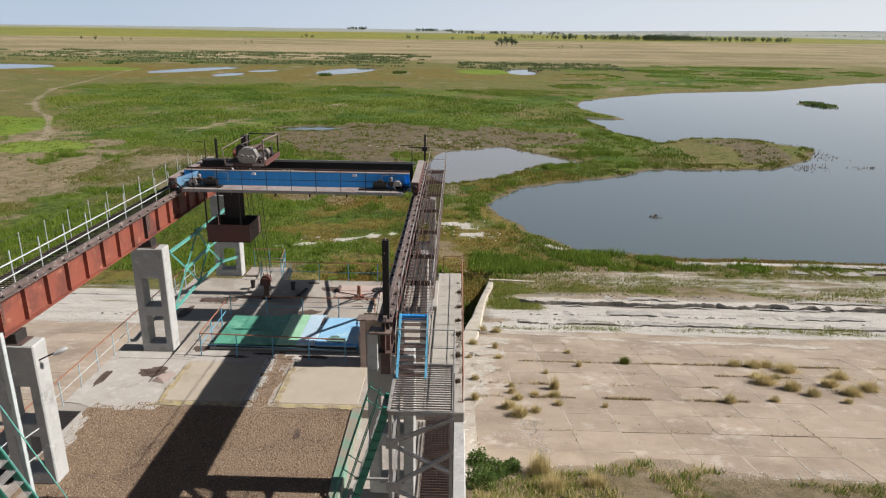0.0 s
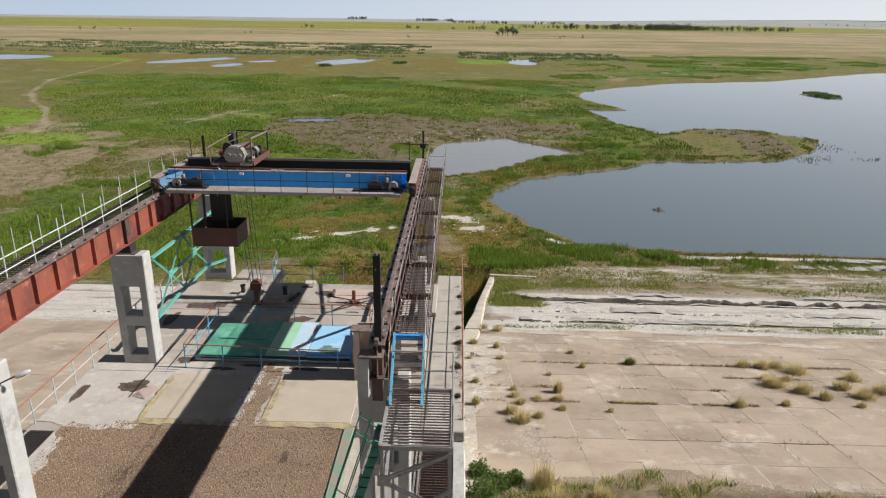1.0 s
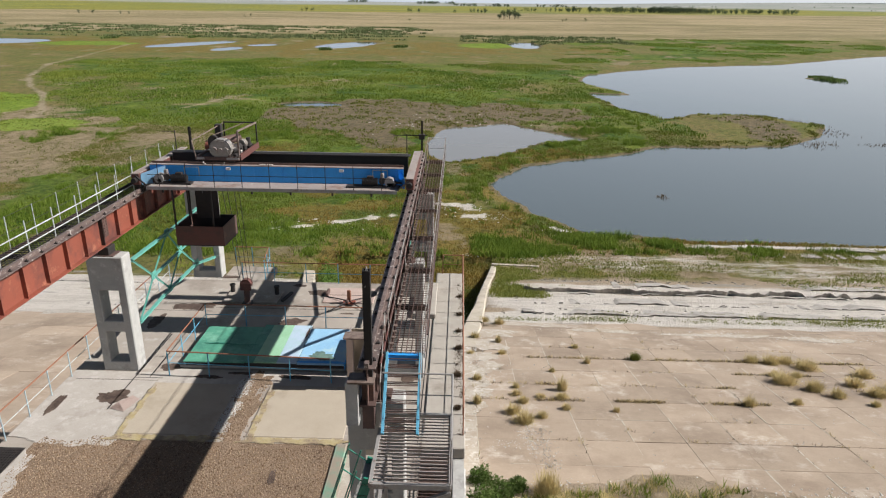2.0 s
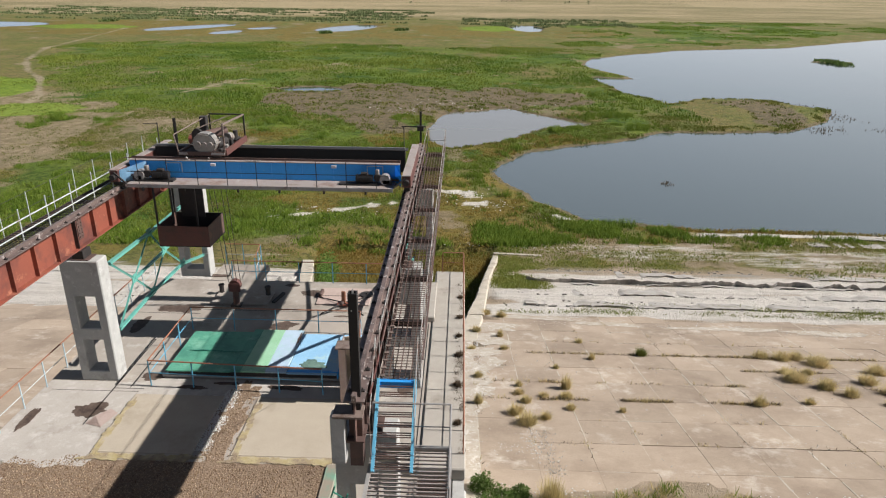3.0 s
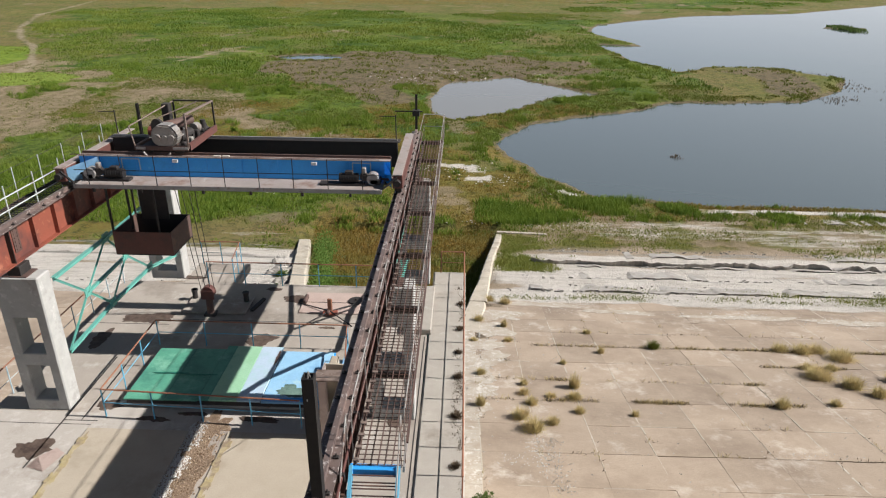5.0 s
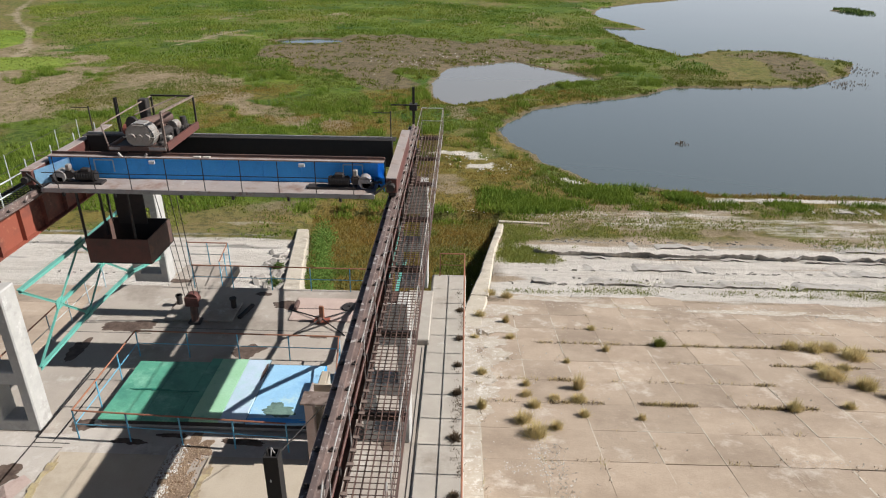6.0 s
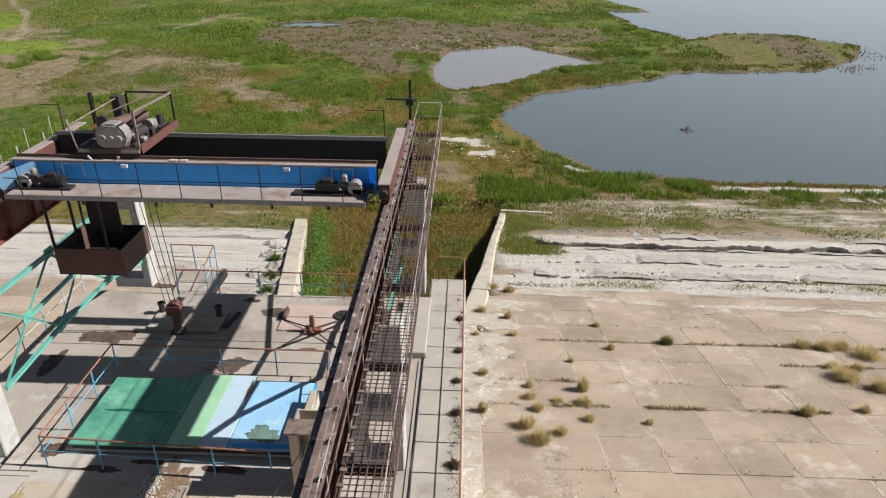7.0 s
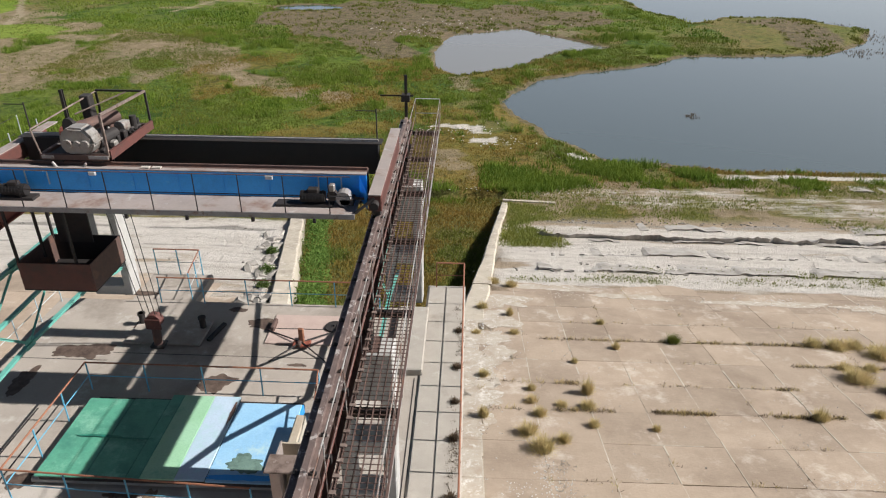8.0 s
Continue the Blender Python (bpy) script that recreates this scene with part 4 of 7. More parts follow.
part("square_tube", bm, BLACK, post, "hollow black square tube")
for q in ((-1.62, 14.83, 6.7), (-1.55, 14.97, 6.8), (-1.66, 14.95, 6.75)):
    shaped("wire_loop", GALV, post, tube, (-1.6, 14.9, 7.06), q, 0.007, 5)
shaped("base_box", CONCRETE, post, box, -2.02, -1.78, 14.66, 14.9, 3.94, 4.86, bevel=0.015, label="grey concrete block")
shaped("wire", DARK, post, tube, (-1.55, 14.95, 6.95), (-2.75, 22.2, 1.88), 0.008, 5)
shaped("bracket", GUARD, post, box, -1.97, -1.48, 14.62, 14.98, 4.86, 4.9)
shaped("prop", RUST, post, box, -1.74, -1.52, 14.85, 15.1, 3.76, 4.86)


# ------------------------------------------------------------------ left runway walkway
def left_walkway():
    w = thing("left_walkway", (-11.6, 20, 4.9), "rusty grated service walkway with white railings beside the red girder", "walkway")
    y = 8.0
    while y < 30:
        grating(w, -11.98, -11.34, y + 0.02, y + 2.46, 4.98, 0.107, 0.14)
        shaped("cross_beam", DARK, w, box, -12.05, -10.95, y - 0.05, y + 0.05, 4.84, 4.95)
        y += 2.5
    for x in (-11.30, -12.02):
        shaped("side_beam", RUST, w, bar, (x, 8, 4.93), (x, 30.5, 4.93), 0.06, 0.1)
    for i in range(19):
        shaped("post", WHITE, w, tube, (-11.30, 8.3 + 1.22 * i, 4.95), (-11.30 + random.uniform(-.02, .02), 8.3 + 1.22 * i, 5.9), 0.016)
        shaped("rear_post", WHITE, w, tube, (-12.02, 8.6 + 1.22 * i, 4.95), (-12.02, 8.6 + 1.22 * i, 5.9), 0.012)
    for x, z, r, m in ((-11.30, 5.60, 0.018, WHITE), (-11.30, 5.26, 0.018, WHITE), (-12.02, 5.88, 0.006, DARK), (-12.02, 5.45, 0.006, DARK)):
        shaped("rail", m, w, tube, (x, 8.2, z), (x, 30.3, z), r)
    return w


left_walkway()


# ------------------------------------------------------------------ bracing truss
def truss(x):
    t = thing("bracing_truss", (x, 27, 2.5), "turquoise steel bracing truss between two concrete columns", "truss")
    P = {"t0": (23.75, 3.6), "t1": (26.5, 3.55), "t2": (31.35, 3.6), "a": (25.1, 2.5), "b": (27.45, 2.55), "c": (26.2, 1.55), "d": (28.8, 1.5), "s0": (23.75, 1.42), "e": (31.35, 0.9), "m": (29.2, 2.5)}
    V = {k: Vector((x, *v)) for k, v in P.items()}
    for a, b, w in (("t0", "t1", 0.11), ("t1", "t2", 0.11), ("s0", "c", 0.11), ("c", "d", 0.11), ("t0", "a", 0.06), ("a", "c", 0.06), ("t1", "b", 0.06), ("b", "d", 0.06), ("a", "b", 0.1), ("t1", "a", 0.05), ("s0", "a", 0.06), ("b", "c", 0.05), ("d", "e", 0.1), ("b", "m", 0.06)):
        bm = bmesh.new()
        angle_bar(bm, V[a], V[b], w, 0.014)
        part("brace", bm, TEAL, t)
    for k in ("t1", "a", "b", "c", "d"):
        shaped("gusset", TEAL, t, box, x - 0.01, x + 0.012, V[k].y - 0.17, V[k].y + 0.17, V[k].z - 0.15, V[k].z + 0.13)
    return t


truss(-10.32)
right = thing("bracing_truss", (-1.78, 27, 2.5), "turquoise steel bracing truss below the walkway", "truss")
for ya, za, yb, zb, w in ((23.3, 3.6, 24.3, 3.08, 0.12), (24.3, 3.08, 26.3, 1.5, 0.12), (24.3, 3.08, 27.4, 2.86, 0.09), (27.4, 2.86, 31.35, 3.6, 0.1), (26.3, 1.5, 28.8, 1.5, 0.11), (27.4, 2.86, 28.8, 1.5, 0.07), (28.8, 1.5, 31.35, 0.9, 0.1)):
    bm = bmesh.new()
    angle_bar(bm, Vector((-1.78, ya, za)), Vector((-1.78, yb, zb)), w, 0.014)
    part("brace", bm, TEAL, right)


# ------------------------------------------------------------------ overhead crane
def crane():
    c = thing("bridge_crane", (-6.2, 27.5, 5.25), "blue overhead bridge crane with dark rusty girders and service walkway", "crane")
    xl, xr = -10.95, -1.7
    near = shaped("near_girder", BLUE, c, box, xl + 0.3, xr - 0.2, 26.62, 26.66, 5.42, 5.98, label="blue-painted girder side")
    shaped("girder_top", RUST, c, box, xl + 0.3, xr - 0.2, 26.73, 26.98, 5.98, 6.0)
    shaped("girder_lip", PLATE, c, box, xl + 0.3, xr - 0.2, 26.58, 26.73, 5.98, 6.003)
    # black on the inner faces and far girder puts their shade into colour
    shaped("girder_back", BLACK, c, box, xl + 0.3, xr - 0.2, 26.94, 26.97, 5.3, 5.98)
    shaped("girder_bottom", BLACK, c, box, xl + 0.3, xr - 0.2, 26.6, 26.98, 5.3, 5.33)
    for x in np.arange(xl + 0.9, xr - 0.4, 1.0):
        shaped("rib", BLUE, c, box, x - 0.008, x + 0.008, 26.6, 26.63, 5.5, 5.96)
    bm = bmesh.new()
    bar(bm, (xl + 0.3, 26.84, 6.03), (xr - 0.2, 26.84, 6.03), 0.05, 0.06)
    part("trolley_rail", bm, RUST, c)
    shaped("far_girder", BLACK, c, box, xl + 0.3, xr - 0.2, 28.6, 28.92, 5.2, 5.98, label="girder coloured black for shade")
    bm = bmesh.new()
    bar(bm, (xl + 0.3, 28.72, 6.02), (xr - 0.2, 28.72, 6.02), 0.05, 0.06)
    part("trolley_rail", bm, GALV, c, "worn bright trolley rail")
    shaped("far_rail_flange", DARK, c, box, xl + 0.2, xr - 0.1, 28.55, 28.97, 5.975, 5.99)
    for x in (-10.88, -1.64):
        e = shaped("end_carriage", OXIDE, c, box, x - 0.14, x + 0.14, 25.95, 29.75, 5.42, 5.80, bevel=0.02, label="brown end carriage")
        shaped("top_plate", PLATE, e, box, x - 0.13, x + 0.13, 25.9, 30.3, 5.80, 5.825, label="grey worn top plate")
        for y in (26.2, 29.4):
            shaped("wheel", DARK, c, tube, (x - 0.09, y, 5.44), (x + 0.09, y, 5.44), 0.19, 20)
        shaped("buffer", DARK, c, tube, (x, 25.78, 5.6), (x, 25.96, 5.6), 0.09, 12)
        s, reach_in = (1, 0.8) if x < -5 else (-1, 0.42)
        bm = bmesh.new()
        vs = [bm.verts.new(p) for p in ((x + s * 0.17, 26.0, 5.42), (x + s * 0.17, 26.0, 5.8), (x + s * reach_in, 26.6, 5.98), (x + s * reach_in, 26.6, 5.42))]
        bm.faces.new(vs)
        bmesh.ops.solidify(bm, geom=list(bm.faces), thickness=0.02)
        # the left gusset's paler blue stands for sunlight falling on it
        part("corner_gusset", bm, COVER_BLUE if x < -5 else BLUE, c)
    shaped("walkway_plate", PLATE, c, box, xl + 0.5, xr - 0.35, 25.75, 26.6, 5.40, 5.42, label="worn grey-brown floor plate")
    shaped("walkway_edge", GALV, c, box, xl + 0.5, xr - 0.35, 25.72, 25.75, 5.33, 5.44)
    x = xl + 1.2
    while x < xr - 0.4:
        shaped("bracket", DARK, c, box, x - 0.03, x + 0.03, 25.78, 26.6, 5.30, 5.40)
        x += 1.35
    for x in (-9.9, -8.6, -6.9, -5.6, -4.2, -2.9):
        shaped("lug", DARK, c, box, x - 0.03, x + 0.03, 25.70, 25.76, 5.24, 5.34)
    x = xl + 0.95
    while x < xr - 0.6:
        shaped("rail_post", DARK, c, tube, (x, 25.74, 5.40), (x, 25.74, 6.28), 0.012, 5)
        x += 0.93
    for z in (6.28, 5.85):
        shaped("hand_rail", RUST if z > 6 else DARK, c, tube, (xl + 0.6, 25.74, z), (xr - 0.4, 25.74, z), 0.011, 5)
    for x0, s in ((-9.5, 1), (-3.0, -1)):
        d = shaped("drive_motor", BLACK, c, tube, (x0 - 0.26, 26.22, 5.62), (x0 + 0.26, 26.22, 5.62), 0.125, 16, label="black drive motor")
        for k in range(7):
            shaped("cooling_rib", BLACK, d, tube, (x0 - 0.22 + 0.07 * k, 26.22, 5.62), (x0 - 0.2 + 0.07 * k, 26.22, 5.62), 0.138, 16)
        shaped("terminal_box", DARK, d, box, x0 - 0.1, x0 + 0.12, 26.14, 26.3, 5.72, 5.82, bevel=0.015)
        shaped("motor_base", DARK, d, box, x0 - 0.8, x0 + 0.42, 26.08, 26.36, 5.42, 5.48)
        shaped("reducer", GALV, d, tube, (x0 - s * 0.66, 26.1, 5.62), (x0 - s * 0.66, 26.36, 5.62), 0.16, 14, label="pale cast reducer")
        shaped("reducer_foot", DARK, d, box, x0 - s * 0.72 - 0.16, x0 - s * 0.72 + 0.16, 26.1, 26.4, 5.46, 5.62, bevel=0.02)
        shaped("shaft", DARK, d, tube, (x0 - s * 0.7, 26.25, 5.6), (x0 - s * 1.3, 26.25, 5.56), 0.035, 8)
        shaped("brake", DARK, d, tube, (x0 - s * 0.42, 26.16, 5.66), (x0 - s * 0.42, 26.28, 5.66), 0.12, 12)
        shaped("brake_magnet", GEARBOX, d, box, x0 - s * 0.42 - 0.06, x0 - s * 0.42 + 0.06, 26.14, 26.28, 5.76, 5.92, bevel=0.02)
        bm = bmesh.new()
        bar(bm, (x0 - s * 1.35, 25.9, 5.75), (x0 - s * 0.95, 25.8, 5.44), 0.04, 0.05)
        part("stay", bm, DARK, d)
        h = bmesh.new()
        for a, b in (((x0 + 0.05, 26.6, 5.6), (x0 + 0.05, 26.6, 5.92)), ((x0 + 0.05, 26.6, 5.92), (x0 + 0.55, 26.6, 5.92)), ((x0 + 0.55, 26.6, 5.92), (x0 + 0.55, 26.6, 5.6))):
            tube(h, a, b, 0.016, 6)
        part("grab_bar", h, PALEBLUE, c)
    for x in (-6.85, -6.6):
        shaped("loose_brick", PALE, c, box, x, x + 0.2, 26.62, 26.72, 6.003, 6.04, bevel=0.008)
    for x in (-8.0, -4.1):
        shaped("lamp_box", LAMP, c, box, x, x + 0.16, 26.55, 26.62, 5.84, 5.93, bevel=0.01)
    for x in (-10.6, -1.95):
        shaped("corner_post", DARK, c, tube, (x, 28.9, 5.9), (x, 28.9, 6.75), 0.018, 6)
        shaped("corner_rail", DARK, c, tube, (x, 28.9, 6.7), (x - 0.5, 28.9, 6.7), 0.012, 5)
    return c


crane()


def trolley():
    t = thing("crane_trolley", (-8.2, 27.8, 6.05), "rusty crane trolley with silver gearbox, motor and pipe guard frame", "trolley")
    x0, x1, y0, y1, z = -9.05, -7.55, 26.75, 28.95, 6.2
    bm = bmesh.new()
    for a, b in (((x0, y0), (x1, y0)), ((x1, y0), (x1, y1)), ((x1, y1), (x0, y1)), ((x0, y1), (x0, y0)), ((-8.2, y0), (-8.2, y1))):
        bar(bm, (*a, z), (*b, z), 0.09, 0.12)
    part("frame", bm, RUST, t)
    shaped("floor_plate", DARK, t, box, x0 + 0.1, x1 - 0.1, y0 + 0.1, y1 - 0.1, z - 0.02, z + 0.02)
    shaped("side_channel", OXIDE, t, box, x1, x1 + 0.06, y0, y1, z - 0.06, z + 0.14, label="red-brown side channel")
    for x in (x0 + 0.3, x1 - 0.3):
        for y in (26.84, 28.72):
            shaped("wheel", DARK, t, tube, (x - 0.12, y, z - 0.06), (x + 0.12, y, z - 0.06), 0.11, 14)
    gx0 = -8.2
    bm = bmesh.new()
    rim = [bm.verts.new((gx0 + dx, 26.72, z + dz)) for dx, dz in ((-0.26, 0.06), (0.26, 0.06), (0.38, 0.26), (0.36, 0.44), (0.2, 0.64), (-0.14, 0.66), (-0.34, 0.50), (-0.38, 0.24))]
    face = bm.faces.new(rim)
    out = bmesh.ops.extrude_face_region(bm, geom=[face])
    bmesh.ops.translate(bm, vec=(0, 0.42, 0), verts=[v for v in out["geom"] if isinstance(v, bmesh.types.BMVert)])
    bmesh.ops.recalc_face_normals(bm, faces=bm.faces)
    bmesh.ops.bevel(bm, geom=list(bm.edges), offset=0.045, segments=2, affect="EDGES")
    gear = part("gearbox", bm, GEARBOX, t, "silver-grey cast gearbox")
    for dx, r in ((-0.18, 0.10), (0.03, 0.075), (0.21, 0.09)):
        shaped("bearing_cap", GEARBOX, gear, tube, (gx0 + dx, 26.66, z + 0.30), (gx0 + dx, 26.76, z + 0.30), r, 12)
    shaped("flange", GEARBOX, gear, box, gx0 - 0.41, gx0 + 0.41, 26.7, 27.16, z + 0.285, z + 0.32, bevel=0.01)
    for k in range(6):
        shaped("bolt", DARK, gear, tube, (gx0 - 0.37 + 0.148 * k, 26.73, z + 0.32), (gx0 - 0.37 + 0.148 * k, 26.73, z + 0.36), 0.022, 6)
    shaped("drum", RUST, t, tube, (-8.6, 27.35, z + 0.40), (-8.05, 28.4, z + 0.42), 0.15, 18, label="dark rusty rope drum")
    shaped("drum_flange", DARK, t, tube, (-8.58, 27.25, z + 0.42), (-8.54, 27.32, z + 0.42), 0.28, 18)
    shaped("motor", DARK, t, tube, (-7.95, 27.1, z + 0.22), (-7.85, 27.75, z + 0.22), 0.14, 14, label="black motor")
    shaped("brake_drum", GEARBOX, t, tube, (-7.85, 28.0, z + 0.26), (-7.8, 28.2, z + 0.26), 0.15, 12)
    shaped("limit_motor", DARK, t, tube, (-7.72, 28.45, z + 0.1), (-7.72, 28.45, z + 0.42), 0.08, 12)
    shaped("coupling", RED, t, tube, (-8.98, 27.6, z + 0.26), (-8.8, 27.6, z + 0.26), 0.14, 12, label="red coupling guard")
    shaped("coupling_box", RUST, t, box, -9.05, -8.85, 27.75, 28.0, z + 0.05, z + 0.42, bevel=0.03)
    shaped("control_box", DARK, t, box, -8.95, -8.72, 28.5, 28.75, z + 0.1, z + 0.85, bevel=0.02)
    shaped("cross_pipe", DARK, t, tube, (-8.2, 26.95, z + 0.12), (-7.65, 28.6, z + 0.15), 0.04, 8)
    for k, (mx, my) in enumerate(((-7.75, 26.95), (-7.7, 27.35), (-8.0, 27.0), (-7.7, 27.85), (-8.05, 28.55), (-8.4, 28.6), (-8.75, 28.2))):
        shaped("machine_block", (DARK, GEARBOX, RUST)[k % 3], t, box, mx - 0.06 - 0.01 * k, mx + 0.07, my - 0.08, my + 0.09, z + 0.02, z + 0.14 + 0.04 * (k % 4), bevel=0.025)
    shaped("front_beam", GALV, t, box, -9.02, -8.75, y0 - 0.06, y0 - 0.02, z - 0.03, z + 0.04)
    shaped("front_beam", GALV, t, box, -7.98, x1, y0 - 0.06, y0 - 0.02, z - 0.03, z + 0.04)
    gadget = random.Random(5)
    for k in range(16):
        gx, gy = gadget.uniform(-8.1, -7.65), gadget.uniform(26.95, 28.8)
        if k % 2:
            shaped("cable_pipe", (DARK, BLACK, GALV)[k % 3], t, tube, (gx, gy, z + 0.05), (gx + gadget.uniform(-0.25, 0.1), gy + gadget.uniform(-0.3, 0.3), z + gadget.uniform(0.1, 0.34)), gadget.uniform(0.018, 0.04), 7)
        else:
            shaped("machine_block", (BLACK, RUST, GEARBOX, DARK)[k // 2 % 4], t, box, gx - 0.05, gx + 0.05, gy - 0.06, gy + 0.06, z + 0.02, z + gadget.uniform(0.1, 0.28), bevel=0.015)
    top = z + 0.95
    bm = bmesh.new()
    for p, q in (((x1, y1, z), (x1, y1, top - 0.08)), ((-8.75, y1, z), (-8.75, y1, top - 0.08)), ((x1, y1, top - 0.08), (-8.75, y1, top - 0.08))):
        bar(bm, p, q, 0.045, 0.045)
    part("guard_frame", bm, DARK, t, "angle-iron guard frame")
    bm = bmesh.new()
    for p, q in (((x1, y0, z), (x1, y0, top)), ((x1, y0, top), (x1, y1, top - 0.08))):
        bar(bm, p, q, 0.05, 0.05)
    part("front_guard", bm, GUARD, t, "worn brown guard bar")
    bm = bmesh.new()
    for p, q in (((x0, y0, z), (x0 - 0.1, y0, z + 0.6)), ((x0 - 0.1, y0, z + 0.6), (-8.75, y1, top - 0.1)), ((-8.95, 28.2, z + 0.5), (-8.0, y1, top - 0.1))):
        tube(bm, p, q, 0.018, 6)
    part("guard_rail", bm, GUARD, t)
    bm = bmesh.new()
    for p, q in (((-8.8, 26.66, z - 0.1), (-8.65, 26.66, z - 0.3)), ((-8.65, 26.66, z - 0.3), (-8.2, 26.66, z - 0.3)), ((-8.2, 26.66, z - 0.3), (-8.05, 26.66, z - 0.12))):
        tube(bm, p, q, 0.03, 8)
    part("guard_loop", bm, GALV, t)
    return t


trolley()


def cab():
    # open steel box that remains of the operator's cab
    c = thing("cab_box", (-8.7, 26.5, 3.4), "dark rust-brown open steel box hung below the crane walkway", "steel box")
    x0, x1, y0, y1, z0, z1 = -9.65, -8.0, 25.75, 27.2, 3.38, 4.05
    for n, a in (("front_plate", (x0, x1, y0, y0 + 0.03, z0, z1)), ("back_plate", (x0, x1, y1 - 0.03, y1, z0, z1)), ("side_plate", (x0, x0 + 0.03, y0 + 0.03, y1 - 0.03, z0, z1)),
                 ("side_plate", (x1 - 0.03, x1, y0 + 0.03, y1 - 0.03, z0, z1)), ("floor_plate", (x0, x1, y0, y1, z0 - 0.03, z0))):
        # back and floor in black: the shade inside the box as colour
        shaped(n, OXIDE if n == "front_plate" else RUST if n == "side_plate" else BLACK, c, box, *a)
    for x, y in ((x0 + 0.03, y0 + 0.03), (x0 + 0.35, y0 + 0.5), (x0 + 0.03, y1 - 0.03), (x1 - 0.35, y0 + 0.1)):
        shaped("hanger", DARK, c, bar, (x, y, z1 - 0.1), (x, y, 5.35), 0.05, 0.05)
    shaped("back_panel", DARK, c, box, x0 + 0.35, x0 + 1.15, y1 - 0.3, y1 - 0.26, z1 - 0.05, 5.3, label="black sheet panel")
    return c


cab()


def hook_block():
    h = thing("hook_block", (-8.25, 28.3, 0), "rust-red hook block on wire ropes resting on the deck", "hook block")
    shaped("stem", RUST, h, tube, (-8.25, 28.25, 0.0), (-8.25, 28.3, 0.62), 0.12, 10)
    shaped("foot", DARK, h, box, -8.45, -8.05, 28.1, 28.45, 0.0, 0.1, bevel=0.03)
    shaped("sheave", OXIDE, h, tube, (-8.25, 28.2, 0.85), (-8.25, 28.42, 0.85), 0.22, 16, label="red-brown sheave")
    shaped("cheek", OXIDE, h, box, -8.47, -8.03, 28.17, 28.2, 0.62, 0.95, bevel=0.02)
    for dx, dy in ((-0.2, -0.05), (-0.1, 0.05), (0.1, -0.05), (0.2, 0.05)):
        shaped("rope", DARK, h, tube, (-8.25 + dx, 28.3 + dy, 0.9), (-8.45 + dx * 1.6, 27.85 + dy, 6.2), 0.011, 5)
    return h


hook_block()
for x, y, hgt in ((-9.15, 29.3, 0.4), (-7.3, 29.15, 0.42)):
    b = thing("bollard", (x, y, 0), "short dark steel pipe stub on the concrete deck", "pipe stub", "pipe stubs on the deck")
    shaped("pipe", DARK, b, tube, (x, y, 0), (x, y, hgt), 0.09, 14)
    shaped("collar", DARK, b, tube, (x, y, hgt - 0.05), (x, y, hgt), 0.115, 14)
    shaped("base", RUST, b, box, x - 0.2, x + 0.2, y - 0.2, y + 0.2, 0, 0.025)

bp = thing("broken_slab", (-8.2, 28.75, 0), "broken concrete cover slab round the hook block", "slab")
shaped("slab", DECK, bp, box, -9.3, -7.1, 28.3, 29.5, 0.0, 0.07, bevel=0.03)
# no opening is cut: a black bar gives the slot's shade
shaped("slot", BLACK, bp, bar, (-6.95, 28.55, 0.03), (-6.75, 29.4, 0.03), 0.12, 0.09, label="black bar for the shade in an open slot")
pp = thing("lid_plate", (-4.35, 29.2, 0), "pinkish steel lid plate with lifting lugs", "lid")
shaped("plate", PINK, pp, box, -5.35, -3.3, 28.5, 29.95, 0.0, 0.05, bevel=0.02)
shaped("seam", DARK, pp, box, -5.34, -3.31, 29.2, 29.23, 0.05, 0.056)
for x, y in ((-5.25, 29.3), (-4.3, 28.55)):
    shaped("lug", RUST, pp, box, x - 0.06, x + 0.06, y - 0.25, y + 0.25, 0.03, 0.2, bevel=0.03)
rl = thing("round_lid", (-3.5, 29.35, 0.05), "dark round manhole lid on the pinkish plate", "lid")
shaped("disc", DARK, rl, tube, (-3.5, 29.35, 0.05), (-3.5, 29.35, 0.10), 0.26, 24)
shaped("knob", DARK, rl, tube, (-3.5, 29.35, 0.10), (-3.5, 29.35, 0.15), 0.04, 8)
lb = thing("lifting_shackle", (-4.25, 28.45, 0.05), "rust-red lifting shackle with slings lying on the lid", "shackle")
shaped("eye", ORANGE, lb, box, -4.33, -4.17, 28.45, 28.53, 0.05, 0.6, bevel=0.03)
shaped("foot", RED, lb, box, -4.5, -4.0, 28.3, 28.6, 0.05, 0.13, bevel=0.03)
for q in ((-5.4, 29.1, 0.06), (-3.2, 29.3, 0.06), (-3.4, 27.7, 0.02), (-5.0, 27.7, 0.02)):
    shaped("sling", DARK, lb, tube, (-4.25, 28.45, 0.15), q, 0.022, 6)
gate = thing("gate_box", (-2.85, 22.5, 0), "rusty steel gate housing with beige back sheet beside the hatch", "steel housing")
shaped("front_post", PINK, gate, box, -3.3, -3.1, 22.1, 22.3, 0, 1.82, bevel=0.02, label="pinkish worn post")
shaped("front_post", DARK, gate, box, -2.56, -2.38, 22.1, 22.3, 0, 1.82, bevel=0.02)
shaped("side_plate", PLATE, gate, box, -3.29, -3.25, 22.3, 22.95, 0, 1.78, label="worn brown side plate")
shaped("side_plate", DARK, gate, box, -2.43, -2.39, 22.3, 22.95, 0, 1.78)
shaped("back_sheet", SLAB, gate, box, -3.25, -2.43, 22.9, 22.94, 0.1, 1.76, label="beige back sheet")
